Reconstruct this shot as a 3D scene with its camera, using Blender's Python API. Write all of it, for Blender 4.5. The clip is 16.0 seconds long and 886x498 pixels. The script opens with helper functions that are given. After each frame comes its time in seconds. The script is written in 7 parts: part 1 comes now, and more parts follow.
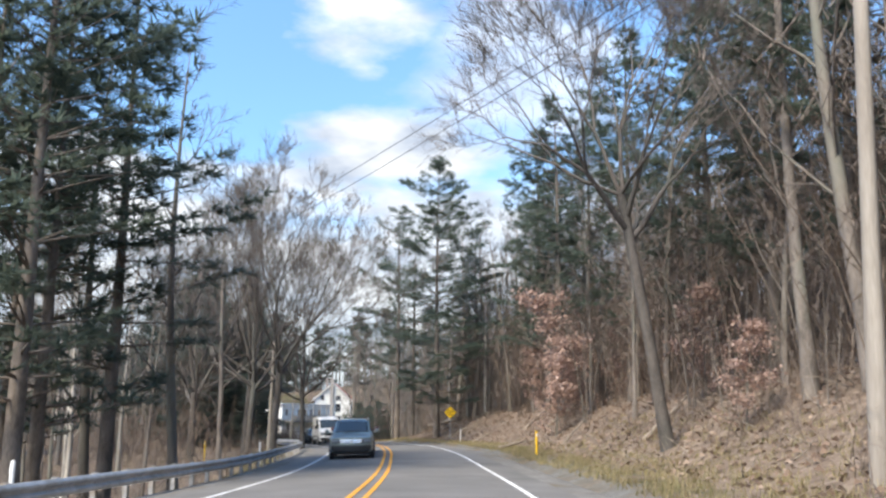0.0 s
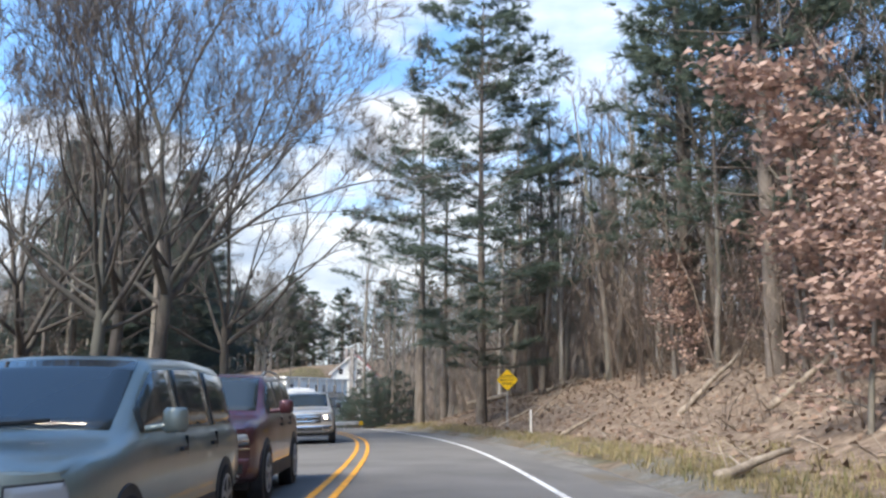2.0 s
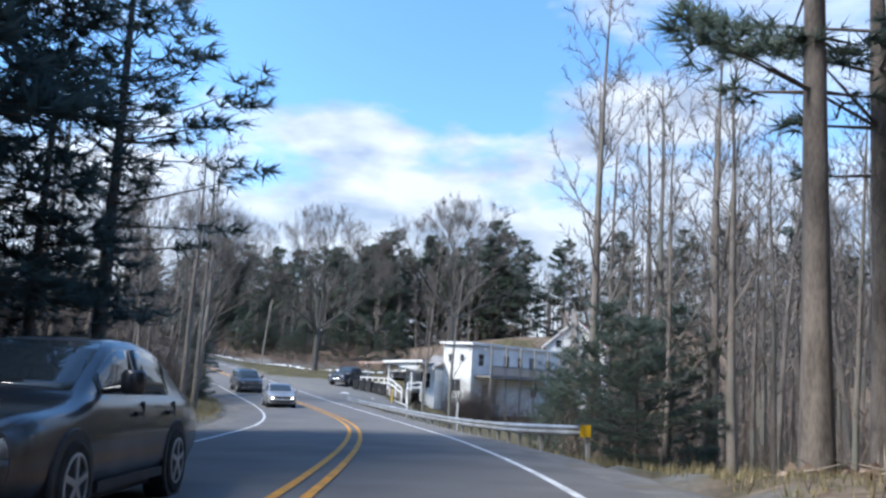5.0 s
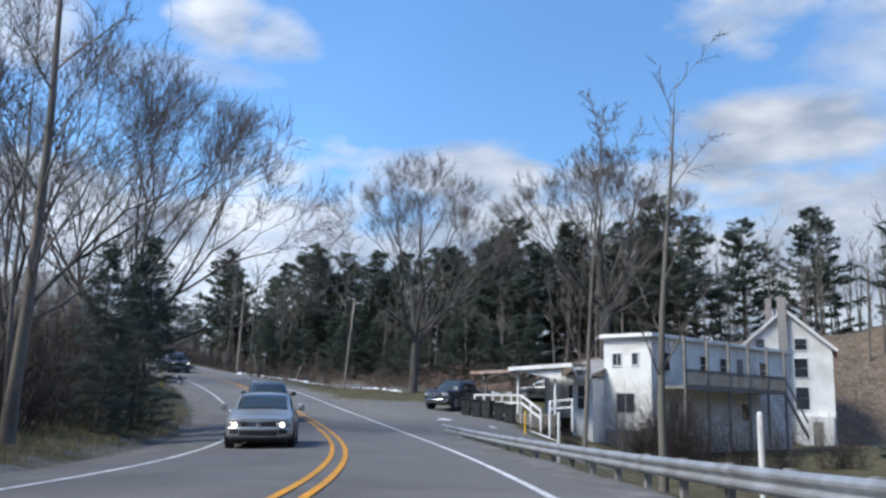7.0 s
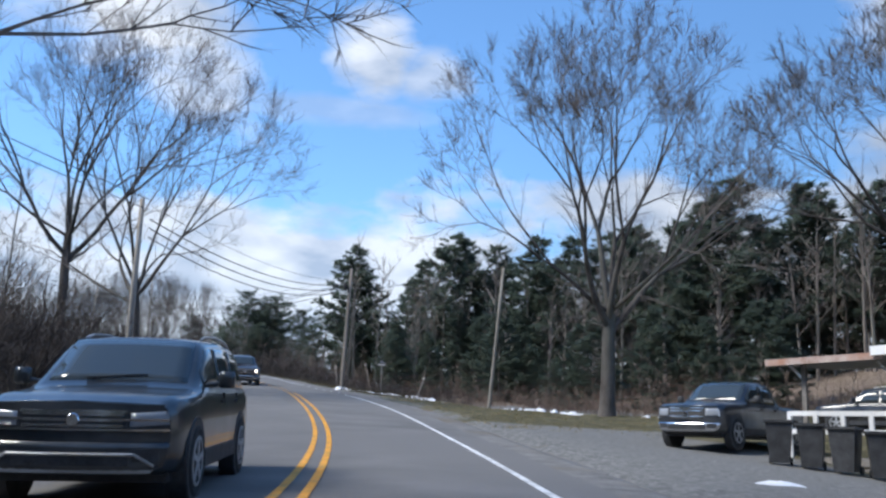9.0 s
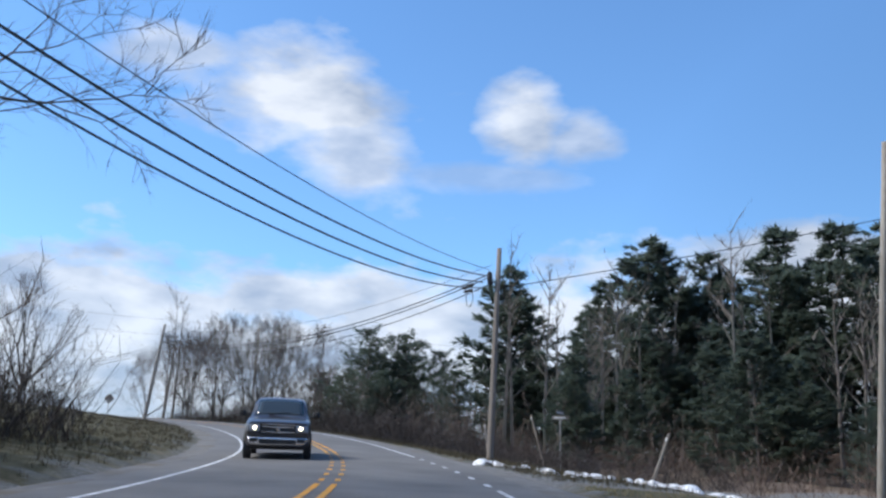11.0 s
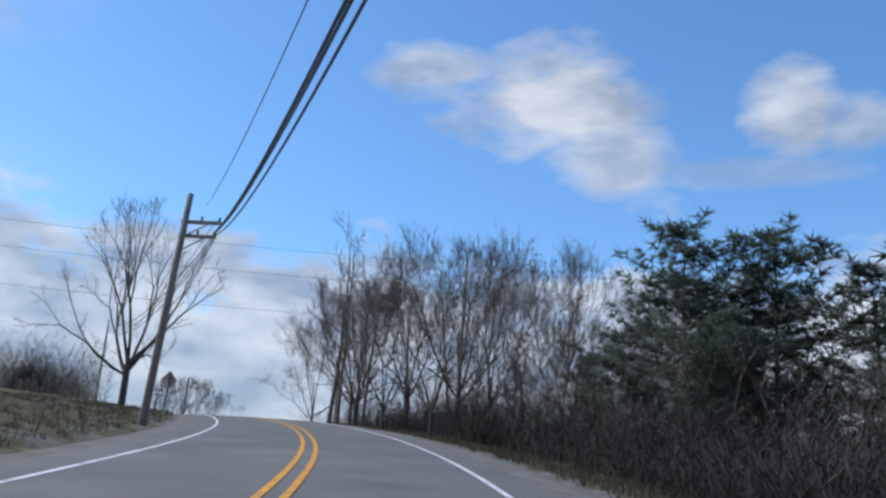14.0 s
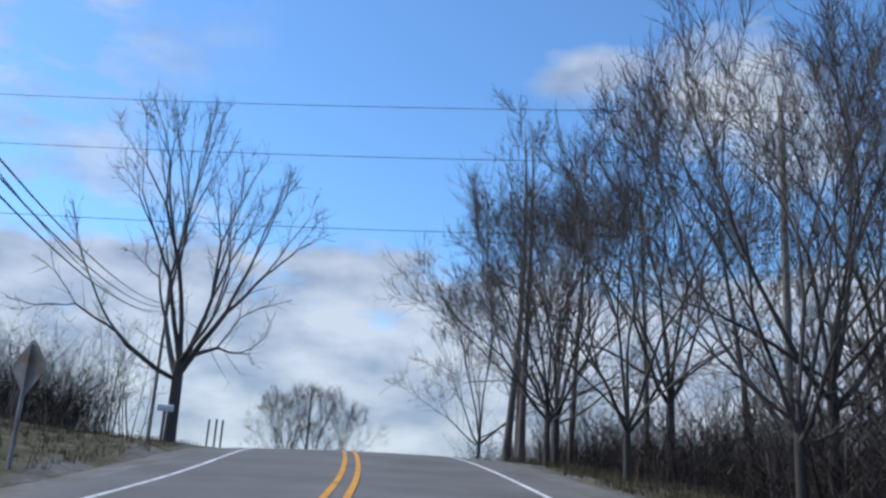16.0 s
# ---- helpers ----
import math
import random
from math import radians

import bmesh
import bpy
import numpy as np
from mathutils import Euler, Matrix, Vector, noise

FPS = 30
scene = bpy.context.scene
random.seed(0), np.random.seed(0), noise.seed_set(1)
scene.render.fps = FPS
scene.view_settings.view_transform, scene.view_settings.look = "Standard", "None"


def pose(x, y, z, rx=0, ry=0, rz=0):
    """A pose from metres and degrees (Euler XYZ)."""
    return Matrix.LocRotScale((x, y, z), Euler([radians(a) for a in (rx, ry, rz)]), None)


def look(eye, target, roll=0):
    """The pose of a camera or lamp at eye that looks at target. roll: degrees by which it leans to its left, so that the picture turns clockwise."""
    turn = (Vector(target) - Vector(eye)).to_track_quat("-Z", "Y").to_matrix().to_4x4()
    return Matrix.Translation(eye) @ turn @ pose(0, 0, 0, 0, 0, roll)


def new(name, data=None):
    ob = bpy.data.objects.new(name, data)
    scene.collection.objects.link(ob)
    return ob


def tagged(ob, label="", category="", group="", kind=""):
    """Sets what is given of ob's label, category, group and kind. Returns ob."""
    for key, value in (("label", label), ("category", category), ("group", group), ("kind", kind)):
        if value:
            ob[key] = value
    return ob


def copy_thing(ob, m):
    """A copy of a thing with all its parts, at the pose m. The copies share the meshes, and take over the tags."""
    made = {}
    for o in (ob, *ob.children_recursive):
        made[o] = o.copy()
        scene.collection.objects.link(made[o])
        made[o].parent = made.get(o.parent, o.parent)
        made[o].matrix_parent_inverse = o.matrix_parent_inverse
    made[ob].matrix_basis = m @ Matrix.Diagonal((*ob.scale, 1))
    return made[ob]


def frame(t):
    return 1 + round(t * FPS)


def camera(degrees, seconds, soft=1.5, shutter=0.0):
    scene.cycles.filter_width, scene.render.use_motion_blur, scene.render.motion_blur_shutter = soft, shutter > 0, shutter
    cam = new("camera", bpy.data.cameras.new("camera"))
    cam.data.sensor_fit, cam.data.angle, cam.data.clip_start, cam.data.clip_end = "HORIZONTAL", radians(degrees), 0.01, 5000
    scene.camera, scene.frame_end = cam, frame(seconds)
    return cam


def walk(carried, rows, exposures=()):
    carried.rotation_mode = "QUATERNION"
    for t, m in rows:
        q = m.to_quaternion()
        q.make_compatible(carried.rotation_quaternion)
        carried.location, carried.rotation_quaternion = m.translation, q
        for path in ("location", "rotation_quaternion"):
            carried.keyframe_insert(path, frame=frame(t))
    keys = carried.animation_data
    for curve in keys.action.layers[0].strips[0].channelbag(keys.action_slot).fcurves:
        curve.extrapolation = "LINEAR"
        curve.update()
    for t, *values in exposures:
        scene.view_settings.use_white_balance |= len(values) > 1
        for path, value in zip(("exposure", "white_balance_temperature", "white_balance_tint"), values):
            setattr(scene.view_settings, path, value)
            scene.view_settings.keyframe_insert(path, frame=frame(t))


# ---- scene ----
# ---- camera ----
cam = camera(52.8, 16.0, soft=2.6)
PATH = [
    (0, (0.002, 0.001, 1.098), (-0.0003, 1.9668, 1.4649), 0.35),
    (0.5, (-0.006, 8.622, 0.999), (-0.0233, 10.5903, 1.3552), 0.09),
    (1, (-0.083, 17.187, 0.871), (-0.1163, 19.1568, 1.2186), -0.06),
    (1.5, (-0.351, 25.935, 0.659), (-0.4056, 27.9053, 0.9973), 0.61),
    (2, (-0.654, 34.754, 0.611), (-0.7394, 36.7255, 0.9342), 0.53),
    (2.5, (-1.185, 43.565, 0.532), (-1.3239, 45.5376, 0.8345), 1.15),
    (3, (-1.803, 52.092, 0.392), (-2.0143, 54.0609, 0.6743), 1.89),
    (3.5, (-2.574, 60.218, 0.218), (-2.8718, 62.1768, 0.4878), 2.16),
    (4, (-3.681, 68.488, -0.032), (-4.0738, 70.4307, 0.2345), 2.81),
    (4.5, (-5.174, 76.789, -0.261), (-5.6623, 78.7085, 0.0127), 3.17),
    (5, (-7.298, 85.063, -0.442), (-7.8797, 86.9553, -0.1582), 3.02),
    (5.2, (-8.232, 88.300, -0.577), (-8.8419, 90.1824, -0.2843), 3.16),
    (5.5, (-9.737, 93.130, -0.797), (-10.3742, 95.0005, -0.4916), 3.13),
    (6, (-12.398, 101.140, -1.163), (-13.0752, 102.9945, -0.8411), 2.60),
    (6.5, (-15.300, 109.047, -1.488), (-16.0460, 110.8724, -1.1519), 1.89),
    (7, (-18.545, 116.778, -1.746), (-19.3891, 118.5565, -1.3940), 1.12),
    (7.3, (-20.690, 121.303, -1.857), (-21.5909, 123.0514, -1.4932), 0.87),
    (7.5, (-22.186, 124.279, -1.908), (-23.1178, 126.0089, -1.5360), 1.04),
    (8, (-26.140, 131.579, -1.958), (-27.1380, 133.2698, -1.5764), 1.18),
    (8.5, (-30.401, 138.503, -1.865), (-31.4690, 140.1470, -1.4701), 1.43),
    (9, (-34.851, 145.083, -1.764), (-35.9917, 146.6729, -1.3495), 1.89),
    (9.5, (-39.433, 151.479, -1.566), (-40.6412, 153.0104, -1.1264), 1.61),
    (9.7, (-41.427, 153.996, -1.429), (-42.6604, 155.5051, -0.9797), 1.39),
    (10, (-44.546, 157.713, -1.171), (-45.8212, 159.1775, -0.6915), 1.37),
    (10.5, (-50.047, 163.715, -0.597), (-51.3860, 165.1033, -0.0663), 1.58),
    (11, (-55.859, 169.530, 0.082), (-57.2434, 170.8661, 0.6272), 1.76),
    (11.5, (-61.924, 175.233, 0.768), (-63.3442, 176.5401, 1.2930), 1.89),
    (11.8, (-65.686, 178.636, 1.137), (-67.1327, 179.9169, 1.6522), 2.00),
    (12, (-68.263, 180.900, 1.358), (-69.7343, 182.1516, 1.8758), 2.12),
    (12.5, (-74.943, 186.373, 1.901), (-76.4816, 187.5346, 2.4325), 2.43),
    (13, (-81.571, 191.132, 2.659), (-83.1699, 192.2113, 3.1866), 2.41),
    (13.5, (-88.469, 195.535, 3.546), (-90.1319, 196.5135, 4.0739), 3.11),
    (14, (-95.541, 199.588, 4.393), (-97.2637, 200.4560, 4.9201), 4.27),
    (14.5, (-102.913, 203.123, 5.179), (-104.6839, 203.8871, 5.7064), 4.11),
    (15, (-110.413, 206.220, 5.893), (-112.2265, 206.8788, 6.4185), 4.28),
    (15.5, (-117.931, 208.832, 6.623), (-119.7712, 209.4120, 7.1505), 3.83),
    (16, (-125.850, 211.158, 7.320), (-127.7129, 211.6638, 7.8450), 3.88),
]
walk(cam, [(t, look(eye, target, roll)) for t, eye, target, roll in PATH], exposures=[(0, 1.2, 7200, 8), (2.0, 1.25, 7000, 8), (3.8, 1.25, 6900, 8), (5.2, 0.9, 6200, 8), (7.3, 0.45, 6400, 8), (9.7, 0.52, 6400, 8), (11.8, 0.25, 6400, 8), (16, 0.0, 6150, 8)])

# ---- light ----
SUN_YAW, SUN_UP = 140.0, 46.0   # degrees to the left of +y, degrees above the horizon
sun_dir = Vector((-math.sin(radians(SUN_YAW)) * math.cos(radians(SUN_UP)),
                  math.cos(radians(SUN_YAW)) * math.cos(radians(SUN_UP)), math.sin(radians(SUN_UP))))
sun_data = bpy.data.lights.new("sun", "SUN")
sun_data.energy, sun_data.angle, sun_data.color = 3.3, radians(22.0), (1.0, 0.94, 0.86)
sun_lamp = new("sun", sun_data)
sun_lamp.matrix_world = sun_dir.to_track_quat("Z", "Y").to_matrix().to_4x4()

# clouds: yaw, elevation, half width and half height in degrees, opacity
CLOUDS = [
    (55.5, 25.3, 9.0, 3.2, 0.95), (64.0, 26.6, 5.5, 1.6, 0.75), (52.0, 22.0, 4.5, 3.0, 0.8),
    (40.5, 23.8, 3.2, 3.4, 0.9), (36.8, 22.6, 3.2, 2.2, 0.7), (43.0, 20.6, 8.0, 1.0, 0.4),
    (5.5, 25.5, 5.5, 3.4, 0.95), (3.0, 17.0, 7.5, 2.6, 0.95), (-5.0, 22.0, 7.0, 7.0, 0.6), (25.0, 14.6, 6.0, 2.0, 0.9),
]


def build_world():
    world = bpy.data.worlds.new("sky")
    scene.world = world
    world.use_nodes = True
    nt = world.node_tree
    nt.nodes.clear()
    N, L = nt.nodes.new, nt.links.new

    def math_node(op, a, b=None, clamp=False):
        n = N("ShaderNodeMath")
        n.operation, n.use_clamp = op, clamp
        for i, v in enumerate((a, b)):
            if v is None:
                continue
            if isinstance(v, (int, float)):
                n.inputs[i].default_value = v
            else:
                L(v, n.inputs[i])
        return n.outputs[0]

    out, bg = N("ShaderNodeOutputWorld"), N("ShaderNodeBackground")
    sky = N("ShaderNodeTexSky")
    sky.sky_type, sky.sun_disc = "NISHITA", False
    sky.sun_elevation, sky.sun_rotation = radians(SUN_UP), radians(-SUN_YAW)
    sky.air_density, sky.dust_density, sky.ozone_density = 1.0, 0.25, 2.5
    coord = N("ShaderNodeTexCoord")
    sep = N("ShaderNodeSeparateXYZ")
    L(coord.outputs["Generated"], sep.inputs[0])
    x, y, z = sep.outputs
    wide = N("ShaderNodeTexNoise")
    wide.inputs["Scale"].default_value, wide.inputs["Detail"].default_value = 7.0, 6.0
    wide.inputs["Roughness"].default_value = 0.55
    stretch = N("ShaderNodeMapping")
    stretch.inputs["Scale"].default_value = (1.0, 1.0, 2.4)
    L(coord.outputs["Generated"], stretch.inputs["Vector"])
    L(stretch.outputs[0], wide.inputs["Vector"])
    puff = math_node("SUBTRACT", wide.outputs["Fac"], 0.5)
    yaw = math_node("MULTIPLY", math_node("ARCTAN2", math_node("MULTIPLY", x, -1.0), y), 180 / math.pi)
    up = math_node("MULTIPLY", math_node("ARCSINE", z), 180 / math.pi)
    total = None
    for cy, ce, w, h, op in CLOUDS:
        u = math_node("DIVIDE", math_node("SUBTRACT", yaw, cy), w)
        v = math_node("DIVIDE", math_node("SUBTRACT", up, ce), h)
        r = math_node("SQRT", math_node("ADD", math_node("MULTIPLY", u, u), math_node("MULTIPLY", v, v)))
        r = math_node("ADD", r, math_node("MULTIPLY", puff, -2.6))
        m = math_node("MULTIPLY", math_node("MULTIPLY", math_node("SUBTRACT", 1.1, r), 1.5, True), op)
        total = m if total is None else math_node("MAXIMUM", total, m)
    # the low bank of cloud, and scattered cloud over the rest of the sky
    low = math_node("DIVIDE", math_node("SUBTRACT", 15.6, up), 3.2)
    low = math_node("ADD", low, math_node("MULTIPLY", puff, 5.5), True)
    low = math_node("MULTIPLY", low, 0.9)
    total = math_node("MAXIMUM", total, low)
    rest = math_node("MULTIPLY", math_node("MULTIPLY", math_node("SUBTRACT", wide.outputs["Fac"], 0.47), 6.0, True), 0.9)
    behind = math_node("MULTIPLY", math_node("SUBTRACT", math_node("MULTIPLY", y, -1.0), -0.05), 4.0, True)
    total = math_node("MAXIMUM", total, math_node("MULTIPLY", rest, behind))
    # cloud brightness: lit tops, greyer undersides
    tone = N("ShaderNodeTexNoise")
    tone.inputs["Scale"].default_value, tone.inputs["Detail"].default_value = 11.0, 4.0
    L(stretch.outputs[0], tone.inputs["Vector"])
    ramp = N("ShaderNodeValToRGB")
    ramp.color_ramp.elements[0].position, ramp.color_ramp.elements[0].color = 0.34, (0.34, 0.40, 0.52, 1)
    ramp.color_ramp.elements[1].position, ramp.color_ramp.elements[1].color = 0.66, (0.68, 0.71, 0.78, 1)
    L(tone.outputs["Fac"], ramp.inputs["Fac"])
    scaled = N("ShaderNodeMix")
    scaled.data_type, scaled.blend_type = "RGBA", "MULTIPLY"
    scaled.inputs[0].default_value = 1.0
    L(sky.outputs[0], scaled.inputs[6])
    scaled.inputs[7].default_value = (SKY_GAIN * 0.80, SKY_GAIN * 1.05, SKY_GAIN * 1.25, 1)
    mix = N("ShaderNodeMix")
    mix.data_type = "RGBA"
    L(total, mix.inputs[0])
    L(scaled.outputs[2], mix.inputs[6])
    L(ramp.outputs[0], mix.inputs[7])
    # the northern sky, turned away from the sun, is a little dimmer
    north = N("ShaderNodeVectorMath")
    north.operation = "DOT_PRODUCT"
    L(coord.outputs["Generated"], north.inputs[0])
    north.inputs[1].default_value = (-math.sin(radians(6)), math.cos(radians(6)), 0.0)
    dim = math_node("MULTIPLY", math_node("SUBTRACT", north.outputs["Value"], 0.84), 7.0, True)
    dim = math_node("SUBTRACT", 1.0, math_node("MULTIPLY", dim, 0.27))
    toned = N("ShaderNodeVectorMath")
    toned.operation = "SCALE"
    L(mix.outputs[2], toned.inputs[0])
    L(dim, toned.inputs["Scale"])
    L(toned.outputs[0], bg.inputs["Color"])
    bg.inputs["Strength"].default_value = 1.0
    L(bg.outputs[0], out.inputs[0])


SKY_GAIN = 0.15
build_world()

# ---- materials ----
def surface(name, dark, light, scale=2.0, rough=0.85, bump=0.3, fine=40.0, metal=0.0, stain=None, stain_scale=0.3,
            per_thing=0.0, stretch=None, spec=0.3, bump_dist=0.02):
    """Two-scale noise between two base colours, an optional third colour in broad stains, and fine relief."""
    m = bpy.data.materials.new(name)
    m.use_nodes = True
    nt = m.node_tree
    N, L = nt.nodes.new, nt.links.new
    b = nt.nodes["Principled BSDF"]
    b.inputs["Roughness"].default_value, b.inputs["Metallic"].default_value = rough, metal
    b.inputs["Specular IOR Level"].default_value = spec
    geo = N("ShaderNodeNewGeometry")
    where = geo.outputs["Position"]
    if stretch:
        mp = N("ShaderNodeMapping")
        mp.inputs["Scale"].default_value = stretch
        L(where, mp.inputs["Vector"])
        where = mp.outputs[0]
    n1, n2 = N("ShaderNodeTexNoise"), N("ShaderNodeTexNoise")
    for n, sc, det in ((n1, scale, 5.0), (n2, fine, 4.0)):
        n.inputs["Scale"].default_value, n.inputs["Detail"].default_value = sc, det
        L(where, n.inputs["Vector"])
    add = N("ShaderNodeMath")
    add.operation = "MULTIPLY_ADD"
    L(n2.outputs["Fac"], add.inputs[0])
    add.inputs[1].default_value = 0.6
    L(n1.outputs["Fac"], add.inputs[2])
    fac = add.outputs[0]
    if per_thing:
        info = N("ShaderNodeObjectInfo")
        vary = N("ShaderNodeMath")
        vary.operation = "MULTIPLY_ADD"
        L(info.outputs["Random"], vary.inputs[0])
        vary.inputs[1].default_value = per_thing
        L(fac, vary.inputs[2])
        fac = vary.outputs[0]
    ramp = N("ShaderNodeValToRGB")
    e = ramp.color_ramp.elements
    e[0].position, e[0].color = 0.55, (*dark, 1)
    e[1].position, e[1].color = 1.05 + per_thing if 1.05 + per_thing < 1 else 1.0, (*light, 1)
    L(fac, ramp.inputs["Fac"])
    colour = ramp.outputs[0]
    if stain:
        n3 = N("ShaderNodeTexNoise")
        n3.inputs["Scale"].default_value, n3.inputs["Detail"].default_value = stain_scale, 6.0
        L(where, n3.inputs["Vector"])
        r3 = N("ShaderNodeValToRGB")
        r3.color_ramp.elements[0].position, r3.color_ramp.elements[1].position = 0.48, 0.66
        L(n3.outputs["Fac"], r3.inputs["Fac"])
        mx = N("ShaderNodeMix")
        mx.data_type = "RGBA"
        L(r3.outputs[0], mx.inputs[0])
        L(colour, mx.inputs[6])
        mx.inputs[7].default_value = (*stain, 1)
        colour = mx.outputs[2]
    L(colour, b.inputs["Base Color"])
    if bump:
        bp = N("ShaderNodeBump")
        bp.inputs["Strength"].default_value, bp.inputs["Distance"].default_value = bump, bump_dist
        L(add.outputs[0], bp.inputs["Height"])
        L(bp.outputs[0], b.inputs["Normal"])
    return m


def island_surface(name, colours, rough=0.8, through_light=0.0):
    """A material that varies from leaf to leaf or stem to stem."""
    m = bpy.data.materials.new(name)
    m.use_nodes = True
    nt = m.node_tree
    N, L = nt.nodes.new, nt.links.new
    b = nt.nodes["Principled BSDF"]
    b.inputs["Roughness"].default_value = rough
    b.inputs["Specular IOR Level"].default_value = 0.2
    geo = N("ShaderNodeNewGeometry")
    ramp = N("ShaderNodeValToRGB")
    e = ramp.color_ramp.elements
    while len(e) < len(colours):
        e.new(0.5)
    for i, c in enumerate(colours):
        e[i].position, e[i].color = i / max(1, len(colours) - 1), (*c, 1)
    L(geo.outputs["Random Per Island"], ramp.inputs["Fac"])
    noise_t = N("ShaderNodeTexNoise")
    noise_t.inputs["Scale"].default_value = 0.35
    L(geo.outputs["Position"], noise_t.inputs["Vector"])
    hsv = N("ShaderNodeHueSaturation")
    mul = N("ShaderNodeMath")
    mul.operation = "MULTIPLY_ADD"
    L(noise_t.outputs["Fac"], mul.inputs[0])
    mul.inputs[1].default_value, mul.inputs[2].default_value = 0.9, 0.55
    L(mul.outputs[0], hsv.inputs["Value"])
    L(ramp.outputs[0], hsv.inputs["Color"])
    L(hsv.outputs[0], b.inputs["Base Color"])
    if through_light:
        tr = N("ShaderNodeBsdfTranslucent")
        L(hsv.outputs[0], tr.inputs["Color"])
        mixer = N("ShaderNodeMixShader")
        mixer.inputs[0].default_value = through_light
        L(b.outputs[0], mixer.inputs[1])
        L(tr.outputs[0], mixer.inputs[2])
        L(mixer.outputs[0], nt.nodes["Material Output"].inputs[0])
    return m


def glass(name, tint=(0.03, 0.04, 0.05), rough=0.04):
    m = bpy.data.materials.new(name)
    m.use_nodes = True
    b = m.node_tree.nodes["Principled BSDF"]
    b.inputs["Base Color"].default_value = (*tint, 1)
    b.inputs["Roughness"].default_value = rough
    b.inputs["Specular IOR Level"].default_value = 0.8
    return m


def lamp_glow(name, colour, strength):
    m = bpy.data.materials.new(name)
    m.use_nodes = True
    b = m.node_tree.nodes["Principled BSDF"]
    b.inputs["Base Color"].default_value = (0.8, 0.8, 0.8, 1)
    b.inputs["Emission Color"].default_value, b.inputs["Emission Strength"].default_value = (*colour, 1), strength
    return m


def ground_surface():
    """Leaf litter, rough grass, gravel and bare earth, laid out by the ground's cover attribute."""
    m = bpy.data.materials.new("ground_cover")
    m.use_nodes = True
    nt = m.node_tree
    N, L = nt.nodes.new, nt.links.new
    b = nt.nodes["Principled BSDF"]
    b.inputs["Roughness"].default_value, b.inputs["Specular IOR Level"].default_value = 0.95, 0.1
    geo = N("ShaderNodeNewGeometry")
    att = N("ShaderNodeAttribute")
    att.attribute_name = "cover"
    sep = N("ShaderNodeSeparateColor")
    L(att.outputs["Color"], sep.inputs[0])

    def noise_of(scale, detail=6.0):
        n = N("ShaderNodeTexNoise")
        n.inputs["Scale"].default_value, n.inputs["Detail"].default_value = scale, detail
        n.inputs["Roughness"].default_value = 0.65
        L(geo.outputs["Position"], n.inputs["Vector"])
        return n.outputs["Fac"]

    def ramp_of(fac, *stops):
        r = N("ShaderNodeValToRGB")
        e = r.color_ramp.elements
        while len(e) < len(stops):
            e.new(0.5)
        for i, (p, c) in enumerate(stops):
            e[i].position, e[i].color = p, (*c, 1)
        L(fac, r.inputs["Fac"])
        return r.outputs[0]

    def mix_of(fac, a, c):
        n = N("ShaderNodeMix")
        n.data_type = "RGBA"
        L(fac, n.inputs[0])
        L(a, n.inputs[6])
        L(c, n.inputs[7])
        return n.outputs[2]

    litter = ramp_of(noise_of(2.6, 9), (0.32, (0.085, 0.064, 0.052)), (0.5, (0.175, 0.133, 0.105)), (0.68, (0.28, 0.225, 0.18)))
    grass = ramp_of(noise_of(1.4, 9), (0.3, (0.046, 0.045, 0.024)), (0.5, (0.088, 0.079, 0.046)), (0.7, (0.165, 0.14, 0.085)))
    gravel = ramp_of(noise_of(9.0, 9), (0.3, (0.095, 0.094, 0.09)), (0.55, (0.175, 0.172, 0.164)), (0.7, (0.27, 0.262, 0.248)))
    edge = noise_of(0.8, 8)

    def soft_mask(channel):
        n = N("ShaderNodeMath")
        n.operation = "MULTIPLY_ADD"
        L(edge, n.inputs[0])
        n.inputs[1].default_value = 1.6
        sub = N("ShaderNodeMath")
        sub.operation = "SUBTRACT"
        L(channel, sub.inputs[0])
        sub.inputs[1].default_value = 0.8
        L(sub.outputs[0], n.inputs[2])
        sharp = N("ShaderNodeMath")
        sharp.operation, sharp.use_clamp = "MULTIPLY_ADD", True
        L(n.outputs[0], sharp.inputs[0])
        sharp.inputs[1].default_value, sharp.inputs[2].default_value = 2.5, -0.75
        return sharp.outputs[0]

    c = mix_of(soft_mask(sep.outputs[0]), litter, grass)
    c = mix_of(soft_mask(sep.outputs[2]), c, gravel)
    L(c, b.inputs["Base Color"])
    bp = N("ShaderNodeBump")
    bp.inputs["Strength"].default_value, bp.inputs["Distance"].default_value = 0.4, 0.05
    L(noise_of(7.0, 8), bp.inputs["Height"])
    L(bp.outputs[0], b.inputs["Normal"])
    return m


